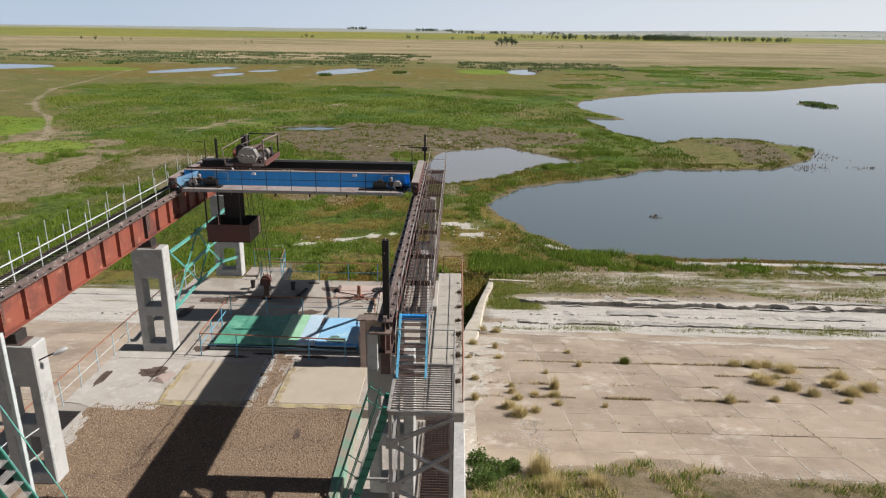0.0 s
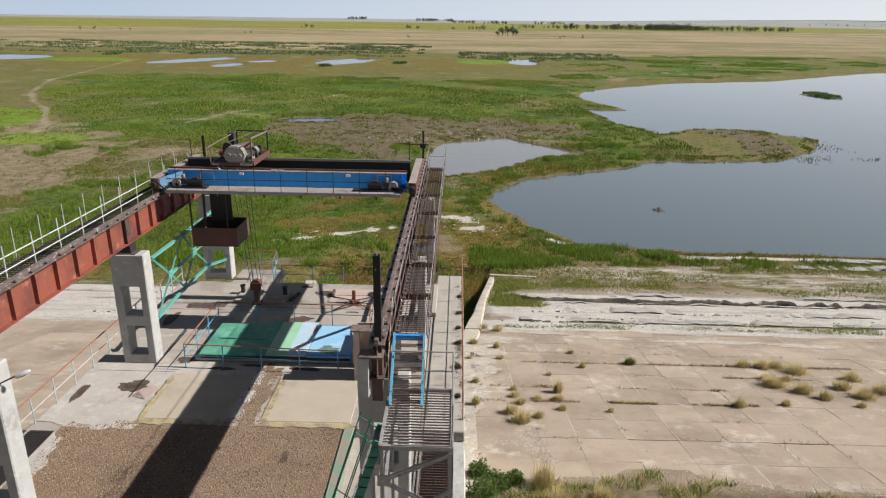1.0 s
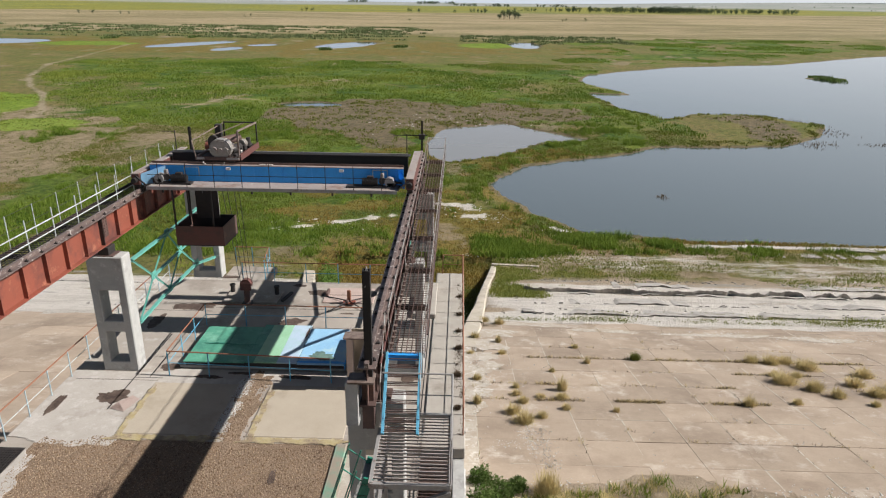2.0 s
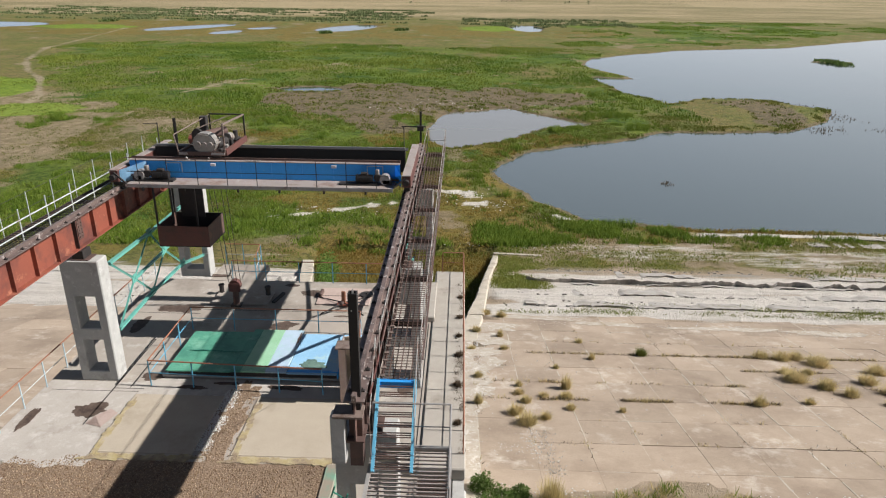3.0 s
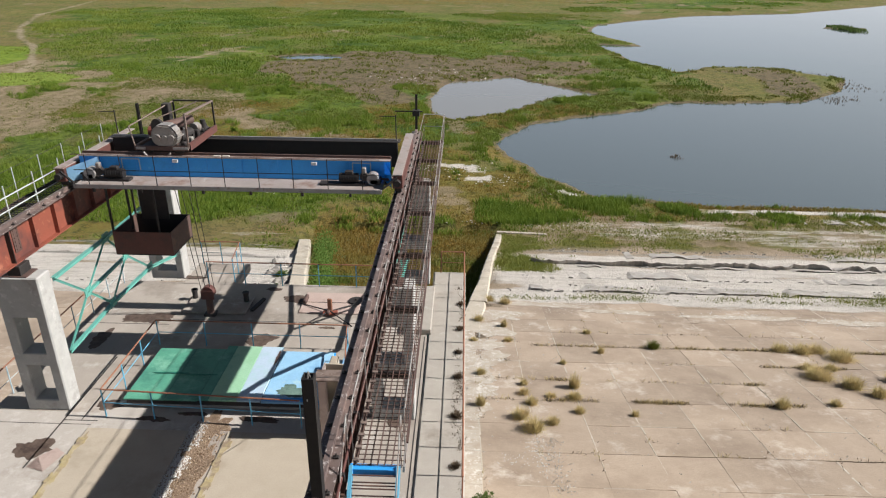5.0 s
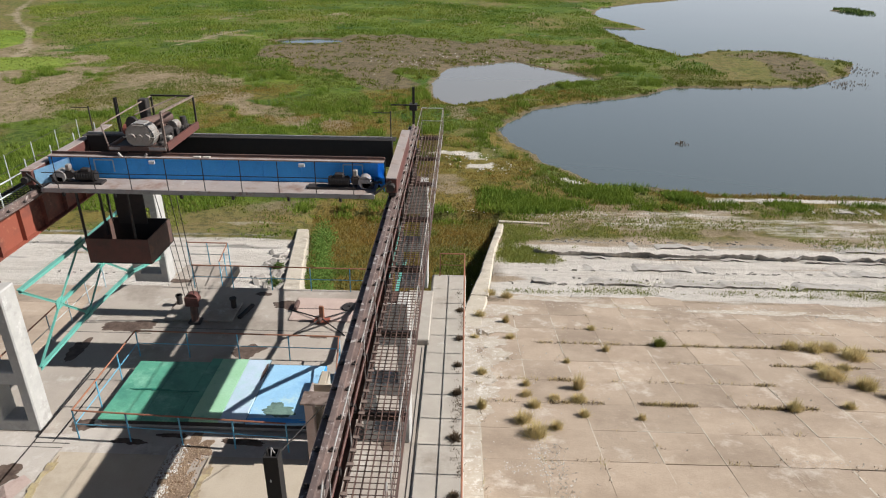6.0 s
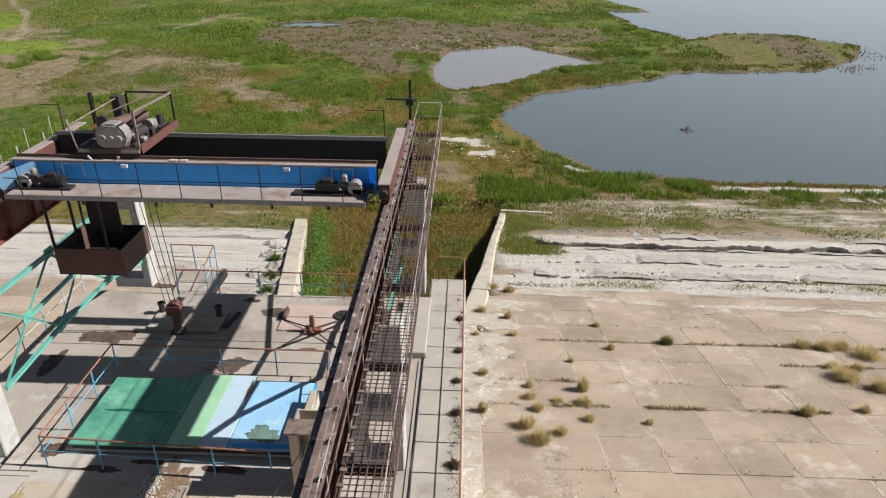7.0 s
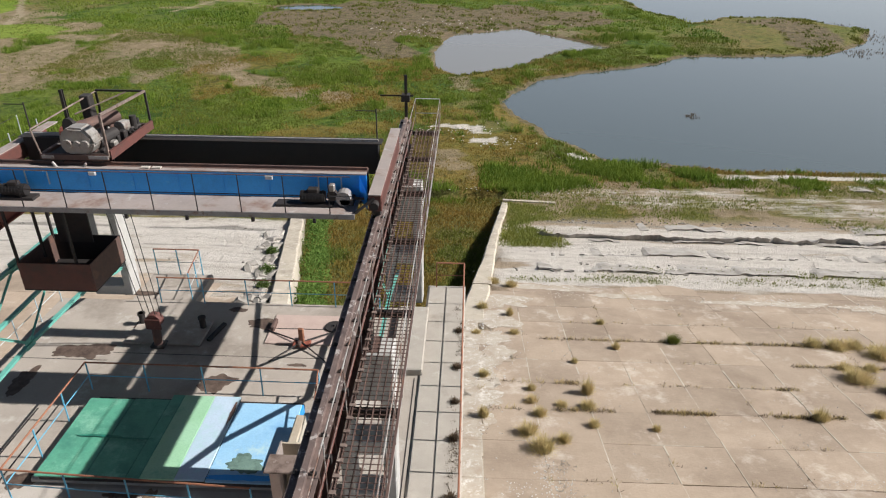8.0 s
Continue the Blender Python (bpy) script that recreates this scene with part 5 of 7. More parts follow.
shaped("top_plank", GUARD, gate, box, -3.38, -2.34, 22.04, 22.5, 1.82, 1.88, bevel=0.015, label="brown plank")
shaped("hinge", GALV, gate, box, -3.36, -3.3, 22.5, 22.62, 1.2, 1.34)
pier = thing("hatch_pier", (-3.4, 24.1, 0), "beige concrete pier along the side of the hatch", "pier")
shaped("pier", SLAB, pier, box, -3.52, -3.3, 23.2, 24.9, 0, 0.72, bevel=0.03)
inspection_hatch = thing("inspection_hatch", (-2.9, 24.9, 0), "pale blue steel lid beside the hatch", "lid")
shaped("panel", COVER_BLUE, inspection_hatch, box, -3.28, -2.5, 24.1, 25.75, 0.24, 0.29, bevel=0.012)
shaped("curb", DARK, inspection_hatch, box, -3.22, -2.56, 24.16, 25.7, 0.0, 0.24)


# ------------------------------------------------------------------ wing walls of the intake channel
def wing_wall(name, inner, thick, y0, y1, step, label, rise=lambda y: 0.34):
    """A worn wall down the bank in long cast lengths; inner(y): its channel face, thick(y): its width, rise(y): its height over the bank."""
    w = thing(name, (inner(y0), y0, slope_z(y0)), label, "wall", kind="structure")
    chip = random.Random(11)
    y = y0
    while y < y1 - 0.1:
        b = min(y + step, y1)
        jog = chip.uniform(-0.05, 0.06)
        bm = bmesh.new()
        rings = []
        for k in range(9):
            yy = y + (b - 0.015 - y) * k / 8
            z, x, t = slope_z(yy) + rise(yy) + jog + chip.uniform(-0.03, 0.03), inner(yy) + chip.uniform(-0.03, 0.03), thick(yy) + chip.uniform(-0.05, 0.05)
            c = 0.07 + chip.uniform(0, 0.07)
            rings.append([bm.verts.new(p) for p in ((x, yy, z - c), (x + c, yy, z), (x + t * 0.5, yy, z + chip.uniform(-0.015, 0.02)), (x + t - c, yy, z - 0.01), (x + t, yy, z - c), (x + t, yy, z - 8), (x, yy, z - 8))])
        for p, q in zip(rings, rings[1:]):
            for i in range(7):
                j = (i + 1) % 7
                bm.faces.new((p[i], p[j], q[j], q[i]))
        bm.faces.new(rings[0][::-1])
        bm.faces.new(rings[-1])
        bmesh.ops.recalc_face_normals(bm, faces=bm.faces)
        part("wall_block", bm, WALL_PALE, w)
        y = b
    return w


def flare(y):
    """The right wing wall bends outwards where it meets the tower."""
    return max(0.36, 0.45 + 0.118 * (y - 50)) - 0.25 * max(0.0, min(1.0, (60 - y) / 8))


wing_wall("wall_channel_right", flare, lambda y: 0.75 + 0.75 * max(0.0, min(1.0, (66 - y) / 14)), 45.5, 81.5, 9.0, "pale beige concrete wing wall of the intake channel", lambda y: -0.02 + 0.38 * max(0.0, min(1.0, (y - 46) / 17)))
wing_wall("wall_channel_left", lambda y: wall_left(y) - 1.35, lambda y: 1.35, 34.0, 76.0, 10.5, "pale beige concrete wing wall of the intake channel")
sill = thing("channel_sill", (6.5, 81.3, -19.4), "low pale concrete sill at the foot of the bank", "sill")
bm = bmesh.new()
bar(bm, (4.3, 81.45, -19.12), (10.0, 81.2, -19.2), 0.42, 0.5)
part("sill_beam", bm, WALL_PALE, sill)


# ------------------------------------------------------------------ plants
def blades(name, px, py, pz, height, width, count, material, label, lean=0.35, spread=0.25):
    """Upright blades in clumps, one mesh: count blades for each place."""
    n = len(px)
    if n == 0:
        return None
    px, py, pz, height = (np.repeat(np.asarray(v, float), count) for v in (px, py, pz, np.broadcast_to(height, n)))
    m = n * count
    turn = rng.random(m) * 2 * np.pi
    ox, oy = rng.normal(0, spread, m), rng.normal(0, spread, m)
    h = height * (0.6 + 0.6 * rng.random(m))
    w = width * (0.6 + 0.8 * rng.random(m)) / 2
    lx, ly = rng.normal(0, lean, m) * h, rng.normal(0, lean, m) * h
    cx, cy = px + ox, py + oy
    v = np.empty((m, 3, 3))
    v[:, 0] = np.stack([cx - np.cos(turn) * w, cy - np.sin(turn) * w, pz - 0.05], -1)
    v[:, 1] = np.stack([cx + np.cos(turn) * w, cy + np.sin(turn) * w, pz - 0.05], -1)
    v[:, 2] = np.stack([cx + lx, cy + ly, pz + h], -1)
    me = bpy.data.meshes.new(name)
    me.vertices.add(3 * m)
    me.vertices.foreach_set("co", v.ravel())
    me.loops.add(3 * m)
    me.loops.foreach_set("vertex_index", np.arange(3 * m))
    me.polygons.add(m)
    me.polygons.foreach_set("loop_start", np.arange(0, 3 * m, 3))
    me.update(calc_edges=True)
    me.materials.append(material)
    return tagged(new(name, me), label, "grass", kind="stuff")


def scatter(x0, x1, y0, y1, n):
    x, y = rng.uniform(x0, x1, n), rng.uniform(y0, y1, n)
    return x, y


def dry_land(x, y):
    return water_depth(x, y) < -0.4


def off_walls(x, y):
    return ~((y < 82.5) & ((x > wall_right(y) - 0.2) & (x < wall_right(y) + 1.3) | (x < wall_left(y) + 0.2) & (x > wall_left(y) - 1.6)))


# reeds at the foot of the bank, near the lake
x, y = scatter(-75, 34, 82, 128, 60000)
keep = (fbm(x, y, 6, 5) + 0.16 * smooth(-np.abs(y - 92 - 0.05 * x), -11, -2) + 0.26 * (rng.random(len(x)) - 0.5) > 0.66) & dry_land(x, y) & off_walls(x, y) & (zones(x, y)[5] < 0.3) & (zones(x, y)[7] < 0.6)
x, y = x[keep], y[keep]
blades("reeds", x, y, ground_z(x, y), 0.2 + 0.75 * fbm(x, y, 5, 2), 0.11, 4, REED, "tall green reeds and rushes at the foot of the bank", 0.4)
x, y = scatter(2, 70, 84.5, 93.5, 16000)
keep = (fbm(x, y, 4, 4) + 0.2 * (rng.random(len(x)) - 0.5) > 0.53 + 0.007 * np.maximum(x - 22, 0)) & dry_land(x, y) & (zones(x, y)[5] < 0.3)
x, y = x[keep], y[keep]
blades("reeds", x, y, ground_z(x, y), 0.25 + 0.75 * fbm(x, y, 3, 2), 0.12, 4, REED, "tall green reeds beside the lake shore", 0.4)
x, y = scatter(28, 130, 92, 96, 6000)
keep = dry_land(x, y)
x, y = x[keep], y[keep]
blades("shore_grass", x, y, ground_z(x, y), 0.3, 0.12, 3, RUSSET, "russet grass along the lake edge", 0.5)
# meadow grass
x, y = scatter(-80, 60, 82, 178, 110000)
zz = zones(x, y)
keep = dry_land(x, y) & off_walls(x, y) & (zz[5] < 0.3) & (zz[1] < 0.5) & (fbm(x, y, 10, 4) + 0.3 * (rng.random(len(x)) - 0.5) > 0.5)
x, y, rust = x[keep], y[keep], zz[7][keep] > 0.45
for part_of, kind_of, words in ((~rust, MEADOW, "short yellowish green meadow grass"), (rust, RUSSET, "russet and ochre marsh grass")):
    blades("meadow_grass", x[part_of], y[part_of], ground_z(x[part_of], y[part_of]), 0.12 + 0.3 * fbm(x[part_of], y[part_of], 4, 3), 0.13, 3, kind_of, words, 0.6)
x, y = np.concatenate([rng.uniform(-140, -75, 30000), rng.uniform(-75, -17, 16000)]), np.concatenate([rng.uniform(100, 190, 30000), rng.uniform(68, 86, 16000)])
zz = zones(x, y)
keep = (zz[2] < 0.5) & (zz[5] < 0.4) & (zz[6] < 0.3) & (fbm(x, y, 9, 4) + 0.3 * (rng.random(len(x)) - 0.5) > 0.55)
x, y = x[keep], y[keep]
blades("meadow_grass", x, y, ground_z(x, y), 0.3, 0.16, 3, WEEDS, "green grass tufts between bare soil", 0.5)
x, y = scatter(-95, 45, 84, 175, 9000)
zz = zones(x, y)
keep = dry_land(x, y) & off_walls(x, y) & (zz[5] < 0.3) & (zz[1] < 0.4) & (zz[2] < 0.5) & (fbm(x + 40, y, 13, 5) + 0.22 * (rng.random(len(x)) - 0.5) > 0.55)
x, y = x[keep], y[keep]
blades("grass_tufts", x, y, ground_z(x, y), 0.4 + 0.45 * rng.random(len(x)), 0.09, 20, WEEDS, "upright bright green grass tufts on the flood plain", 0.3, 0.3)
x, y = scatter(-100, 48, 83, 215, 26000)
zz = zones(x, y)
w = fbm(x + 200, y, 8, 4) + 0.5 * (fbm(x, y + 90, 2.4, 2) - 0.5)
keep = dry_land(x, y) & off_walls(x, y) & (zz[5] < 0.25) & (zz[1] < 0.4) & (zz[2] < 0.45) & (w > 0.57 + 0.16 * zz[7] + 0.0006 * (y - 83))
x, y, w = x[keep], y[keep], w[keep]
blades("weed_clumps", x, y, ground_z(x, y), 0.5 + 3.4 * np.clip(w - 0.57, 0, 0.2), 0.075, 26, REED, "bright green upright weed clumps on the flood plain", 0.26, 0.30)
x, y = scatter(3.5, 40, 55.8, 59.5, 5000)
keep = (x > wall_right(y) + 1.5) & (fbm(x * 0.5, y * 1.5, 3.0, 3) + 0.2 * (rng.random(len(x)) - 0.5) > 0.6)
x, y = x[keep], y[keep]
blades("bank_grass", x, y, ground_z(x, y), 0.12, 0.07, 4, BANK_GRASS, "thin yellow-green weeds along the edge of the silt", 0.6)
x, y = scatter(50, 330, 365, 620, 30000)
keep = dry_land(x, y) & (zones(x, y)[0] > 0.4) & (fbm(x * 0.5, y, 22, 4) + 0.2 * (rng.random(len(x)) - 0.5) > 0.5)
x, y = x[keep], y[keep]
blades("tall_weeds", x, y, ground_z(x, y), 0.6, 0.55, 3, REED, "dark green weeds behind the far shore", 0.3, 0.6)
x, y = scatter(-140, -30, 105, 195, 9000)
keep = (zones(x, y)[2] > 0.45) & dry_land(x, y) & (fbm(x, y, 4, 3) > 0.46)
x, y = x[keep], y[keep]
blades("sparse_tufts", x, y, ground_z(x, y), 0.22, 0.16, 4, MEADOW, "sparse grass tufts on bare soil", 0.5, 0.25)
# grass in the intake channel
x, y = scatter(-18, 5, 34, 84, 20000)
keep = (x > wall_left(y) + 0.2) & (x < wall_right(y) - 0.2)
x, y = x[keep], y[keep]
rust = fbm(x, y, 6, 3) > 0.42
blades("channel_grass", x[~rust], y[~rust], ground_z(x[~rust], y[~rust]), 0.4, 0.1, 3, MEADOW, "yellow-green grass in the intake channel", 0.5)
blades("channel_grass", x[rust], y[rust], ground_z(x[rust], y[rust]), 0.35, 0.1, 3, RUSSET, "russet grass in the intake channel", 0.5)
# tall weeds further out
x, y = scatter(-230, 75, 170, 430, 130000)
z5 = zones(x, y)
keep = dry_land(x, y) & (z5[0] > 0.3) & (fbm(x, y, 16, 5) + 0.36 * (rng.random(len(x)) - 0.5) > 0.51) & (z5[1] < 0.3) & (z5[6] < 0.2)
x, y = x[keep], y[keep]
blades("tall_weeds", x, y, ground_z(x, y), 0.2 + 0.75 * fbm(x, y, 20, 2), 0.30, 3, WEEDS, "green tall weeds over the flood plain", 0.3, 0.5)
# tussocks on mud and along the spit
x, y = scatter(-60, 115, 130, 245, 60000)
z5 = zones(x, y)
keep = dry_land(x, y) & (((z5[1] > 0.25) & (rng.random(len(x)) < 0.35)) | (water_depth(x, y) > -5)) & (fbm(x, y, 2.5, 2) > 0.56)
x, y = x[keep], y[keep]
blades("tussocks", x, y, ground_z(x, y), 0.5, 0.3, 3, MEADOW, "scattered grass tussocks on muddy ground", 0.5)
# emergent stalks at the tip of the spit and out in the lake
x = np.concatenate([rng.normal(93, 3.2, 90), rng.normal(96, 2.2, 70), rng.normal(84, 5, 60), rng.normal(100, 2.5, 16), rng.normal(34.6, 0.7, 14)])
y = np.concatenate([rng.normal(198, 3.5, 90), rng.normal(186, 6, 70), rng.normal(166, 2.5, 60), rng.normal(167, 0.8, 16), rng.normal(117, 0.6, 14)])
blades("emergent_stalks", x, y, np.full(len(x), WATER_Z), 0.4, 0.16, 3, TWIG, "brown dead stalks standing in the shallow water", 0.35, 0.35)
x, y = rng.normal(161.5, 2.0, 160), rng.normal(316, 5.0, 160)
blades("islet_reeds", x, y, np.full(160, WATER_Z), 1.0, 0.9, 5, BUSH, "dark reeds covering a small islet", 0.4, 0.6)
# scrub along the far edge of the flood plain
x, y = scatter(-480, -30, 545, 760, 9000)
keep = (fbm(x * 0.5, y * 2, 16, 4) + 0.05 * smooth(-np.abs(x + 190), -170, -90) > 0.62) & dry_land(x, y)
x, y = x[keep], y[keep]
blades("scrub", x, y, ground_z(x, y), 1.5, 1.3, 8, SCRUB, "dark green scrub along the far edge of the flood plain", 0.35, 1.3)
x, y = scatter(0, 130, 520, 620, 1100)
keep = (fbm(x * 0.5, y * 2, 16, 4) > 0.56) & dry_land(x, y)
x, y = x[keep], y[keep]
blades("scrub", x, y, ground_z(x, y), 1.5, 1.3, 8, SCRUB, "dark green scrub beside a far pond", 0.35, 1.3)
x = np.concatenate([rng.normal(cx, 2.0, 12) for cx in (-258, -84, -206, -40, 25)])
y = np.concatenate([rng.normal(cy, 3.0, 12) for cy in (520, 437, 545, 470, 545)])
blades("scrub", x, y, ground_z(x, y), 1.7, 1.4, 8, BUSH, "single green bushes between the far ponds", 0.35, 0.9)
# weeds on the upper bank
x, y = scatter(0.8, 40, 20, 28.5, 9000)
soil = 27.0 - 2.2 * (fbm(x, y, 5, 3) - 0.5) - 0.9 * np.cos(x * 0.33)
keep = (fbm(x, y, 2.0, 3) + np.clip(0.02 * (6 - x), -0.03, 0.1) > 0.47) & (y < soil)
x, y = x[keep], y[keep]
half = rng.random(len(x)) < 0.5
blades("bank_weeds", x[half], y[half], ground_z(x[half], y[half]), 0.3, 0.05, 6, WEEDS, "green weeds on the upper bank", 0.5, 0.12)
blades("bank_weeds", x[~half], y[~half], ground_z(x[~half], y[~half]), 0.3, 0.04, 5, STRAW, "dry weeds on the upper bank", 0.5, 0.12)
x, y = scatter(4, 60, 72, 90, 12000)
keep = (fbm(x * 0.6, y * 1.6, 6, 4) + 0.15 * (rng.random(len(x)) - 0.5) > 0.54)
x, y = x[keep], y[keep]
blades("bank_grass", x, y, ground_z(x, y), 0.25, 0.1, 3, BANK_GRASS, "patchy grass on the silted lower bank", 0.5)


x, y = scatter(3.2, 10.0, 65, 80.5, 6000)
keep = (x > wall_right(y) + 1.1) & (fbm(x, y, 2.2, 4) + 0.3 * (rng.random(len(x)) - 0.5) > 0.47 + 0.09 * np.maximum(x - 6.5, 0))
x, y = x[keep], y[keep]
blades("bank_grass", x, y, ground_z(x, y), 0.22, 0.08, 5, BANK_GRASS, "yellow-green grass beside the wing wall", 0.5)


def clump(name, x, y, z, r, h, n, material, label, group="", category="bush"):
    """A rounded bush of many small leaves with an uneven outline."""
    d = rng.normal(size=(n, 3))
    d /= np.linalg.norm(d, axis=1)[:, None]
    k = rng.random(n) ** 0.4 * (0.75 + 0.5 * rng.random(n))
    c = d * k[:, None] * np.array([r, r, h]) + np.array([x, y, z + h * 0.55])
    c[:, 2] = np.maximum(c[:, 2], z)
    a, b = rng.normal(size=(n, 3)), rng.normal(size=(n, 3))
    size = (0.07 * r + 0.07) * (0.6 + 0.9 * rng.random((n, 1)))
    v = np.stack([c, c + a / np.linalg.norm(a, axis=1)[:, None] * size, c + b / np.linalg.norm(b, axis=1)[:, None] * size * 0.6 + d * size * 0.6], 1)
    ob = raw(name, v.reshape(-1, 3).tolist(), np.arange(3 * n).reshape(-1, 3).tolist(), material)
    return tagged(ob, label, category, group)


def dry_bush(x, y, z, r, h, label, group, material):
    """A rounded tuft of thin stalks that fan out from its root."""
    n = int(900 * r + 190)
    a, u = rng.random(n) * 2 * np.pi, rng.random(n) ** 0.6
    bx, by = x + rng.normal(0, r * 0.25, n), y + rng.normal(0, r * 0.25, n)
    tip = np.stack([bx + np.cos(a) * u * r, by + np.sin(a) * u * r, z + h * (1.35 - 0.85 * u) * (0.45 + 0.85 * rng.random(n))], -1)
    tip = tip + rng.normal(0, 0.06 * r + 0.02, (n, 3))
    w = 0.007 + 0.016 * rng.random(n)
    v = np.stack([np.stack([bx - np.sin(a) * w, by + np.cos(a) * w, np.full(n, z - 0.03)], -1), np.stack([bx + np.sin(a) * w, by - np.cos(a) * w, np.full(n, z - 0.03)], -1), tip], 1)
    return tagged(raw("dry_bush", v.reshape(-1, 3).tolist(), np.arange(3 * n).reshape(-1, 3).tolist(), material), label, "bush", group)


for x, y, r, h in ((3.7, 34.2, 0.75, 0.55), (3.2, 35.4, 0.6, 0.5), (4.7, 34.9, 0.4, 0.35), (3.9, 37.0, 0.42, 0.35), (3.6, 38.2, 0.4, 0.3), (3.7, 39.4, 0.3, 0.3), (6.2, 36.2, 0.35, 0.3), (6.4, 39.2, 0.45, 0.75), (6.2, 37.8, 0.5, 0.3), (5.0, 37.9, 0.4, 0.2), (1.3, 36.7, 0.35, 0.55), (6.3, 42.6, 0.28, 0.25),
                   (1.4, 40.7, 0.4, 0.35), (3.2, 49.1, 0.35, 0.5), (3.3, 46.2, 0.4, 0.25), (1.1, 46.1, 0.35, 0.2), (3.6, 54.6, 0.6, 0.4), (2.4, 55.2, 0.6, 0.35), (8.9, 44.5, 0.3, 0.4), (8.7, 48.1, 0.35, 0.25), (8.9, 36.0, 0.25, 0.25), (16.7, 37.4, 0.5, 0.5), (19.6, 37.8, 0.4, 0.3), (20.4, 45.7, 0.7, 0.4), (20.6, 42.7, 0.5, 0.35), (22.0, 42.7, 0.5, 0.3),
                   (20.6, 41.4, 1.1, 0.6), (21.8, 40.2, 0.8, 0.6), (22.6, 39.1, 0.6, 0.5), (23.5, 44.4, 1.1, 0.5), (22.6, 45.6, 0.8, 0.4), (21.6, 45.4, 0.8, 0.5), (25.2, 39.5, 0.9, 0.5), (24.0, 37.8, 0.4, 0.3), (24.8, 41.2, 0.8, 0.5), (26.4, 43.0, 0.9, 0.5), (26.9, 40.5, 0.9, 0.5),
                   (12.4, 45.6, 0.6, 0.45), (1.5, 50.2, 0.5, 0.4)):
    dry_bush(x, y, slope_z(y), r * 0.85, h, "dry straw-coloured weed bush in a slab joint", "weeds on the slope slabs", STRAW if x != 12.4 else MEADOW)
for x, y, r, h in ((1.2, 27.7, 0.5, 0.45), (1.9, 26.6, 0.65, 0.4), (1.2, 25.4, 0.7, 0.6), (2.7, 27.2, 0.4, 0.3)):
    clump("green_bush", x, y, slope_z(y), r, h, 1100, BUSH, "fresh green bush beside the tower wall", "green bushes by the tower")
for x, y, r, h in ((3.9, 26.8, 0.7, 1.0), (6.2, 25.7, 0.6, 0.6), (4.3, 25.2, 0.7, 0.7)):
    dry_bush(x, y, slope_z(y), r, h, "tall dry brown weed bush on the upper bank", "weeds on the upper bank", STRAW)
for i in range(16):
    y = 50 + i * 1.7
    clump("green_bush", wall_left(y) + 1.0 + 0.7 * random.random(), y, ground_z(np.array([wall_left(y) + 1.0]), np.array([y]))[0], 0.8 + 0.6 * random.random(), 1.0 + 0.8 * random.random(), 760, LEAF, "leafy green bush along the channel wall", "bushes along the channel wall")
for y, r in ((53.0, 0.45), (56.0, 0.55), (61.0, 0.5)):
    x = wall_left(y) - 2.1
    clump("green_bush", x, y, slope_z(y), r, r * 0.7, 900, BUSH, "dark green bush between broken slabs", "bushes along the channel wall")
# weeds along the slab joints
jx, jy = [], []
for row, n, far in ((37.5, 420, 34), (45.55, 700, 40), (42.83, 160, 40), (32.16, 90, 30), (40.16, 220, 34), (34.83, 60, 30), (48.17, 120, 36)):
    u = rng.uniform(1.5, far, n)
    u = u[fbm(u, np.full(n, row), 3.0, 3) > 0.52]
    jx.append(u)
    jy.append(row + rng.normal(0, 0.05, len(u)))
for col in range(10):
    v = rng.uniform(29, 56, 40)
    v = v[fbm(v, np.full(40, 3.3 * col), 3.0, 3) > 0.6]
    jx.append(1.2 + 2.56 * col + rng.normal(0, 0.05, len(v)))
    jy.append(v)
for row, x0, x1, n in ((37.5, 9.2, 12.0, 220), (37.5, 14.7, 18.0, 150), (37.5, 4.6, 7.4, 90), (45.55, 17.5, 28, 420), (45.55, 10.5, 17, 70), (42.83, 18, 23, 150), (40.16, 5, 6.2, 50), (40.16, 16, 17, 40)):
    u = rng.uniform(x0, x1, n)
    jx.append(u)
    jy.append(row + rng.normal(0, 0.05, n))
jx, jy = np.concatenate(jx), np.concatenate(jy)
short = rng.random(len(jx)) < 0.72
blades("joint_weeds", jx[short], jy[short], slope_z(jy[short]), 0.11, 0.04, 4, TWIG, "brown litter and dead weeds in the slab joints", 0.8, 0.08)
blades("joint_weeds", jx[~short], jy[~short], slope_z(jy[~short]), 0.2, 0.03, 6, STRAW, "dry weeds growing in the slab joints", 0.5, 0.08)
# small stones on the slope
n = 900
px = np.concatenate([rng.normal(4.4, 0.25, 260), rng.uniform(1.2, 40, n - 260)])
py = np.concatenate([rng.uniform(29.0, 33.5, 260), rng.uniform(29, 57, n - 260)])
blades("pebbles", px, py, slope_z(py), 0.05, 0.09, 2, PEBBLE, "small pale stones scattered on the slope slabs", 0.9, 0.03)


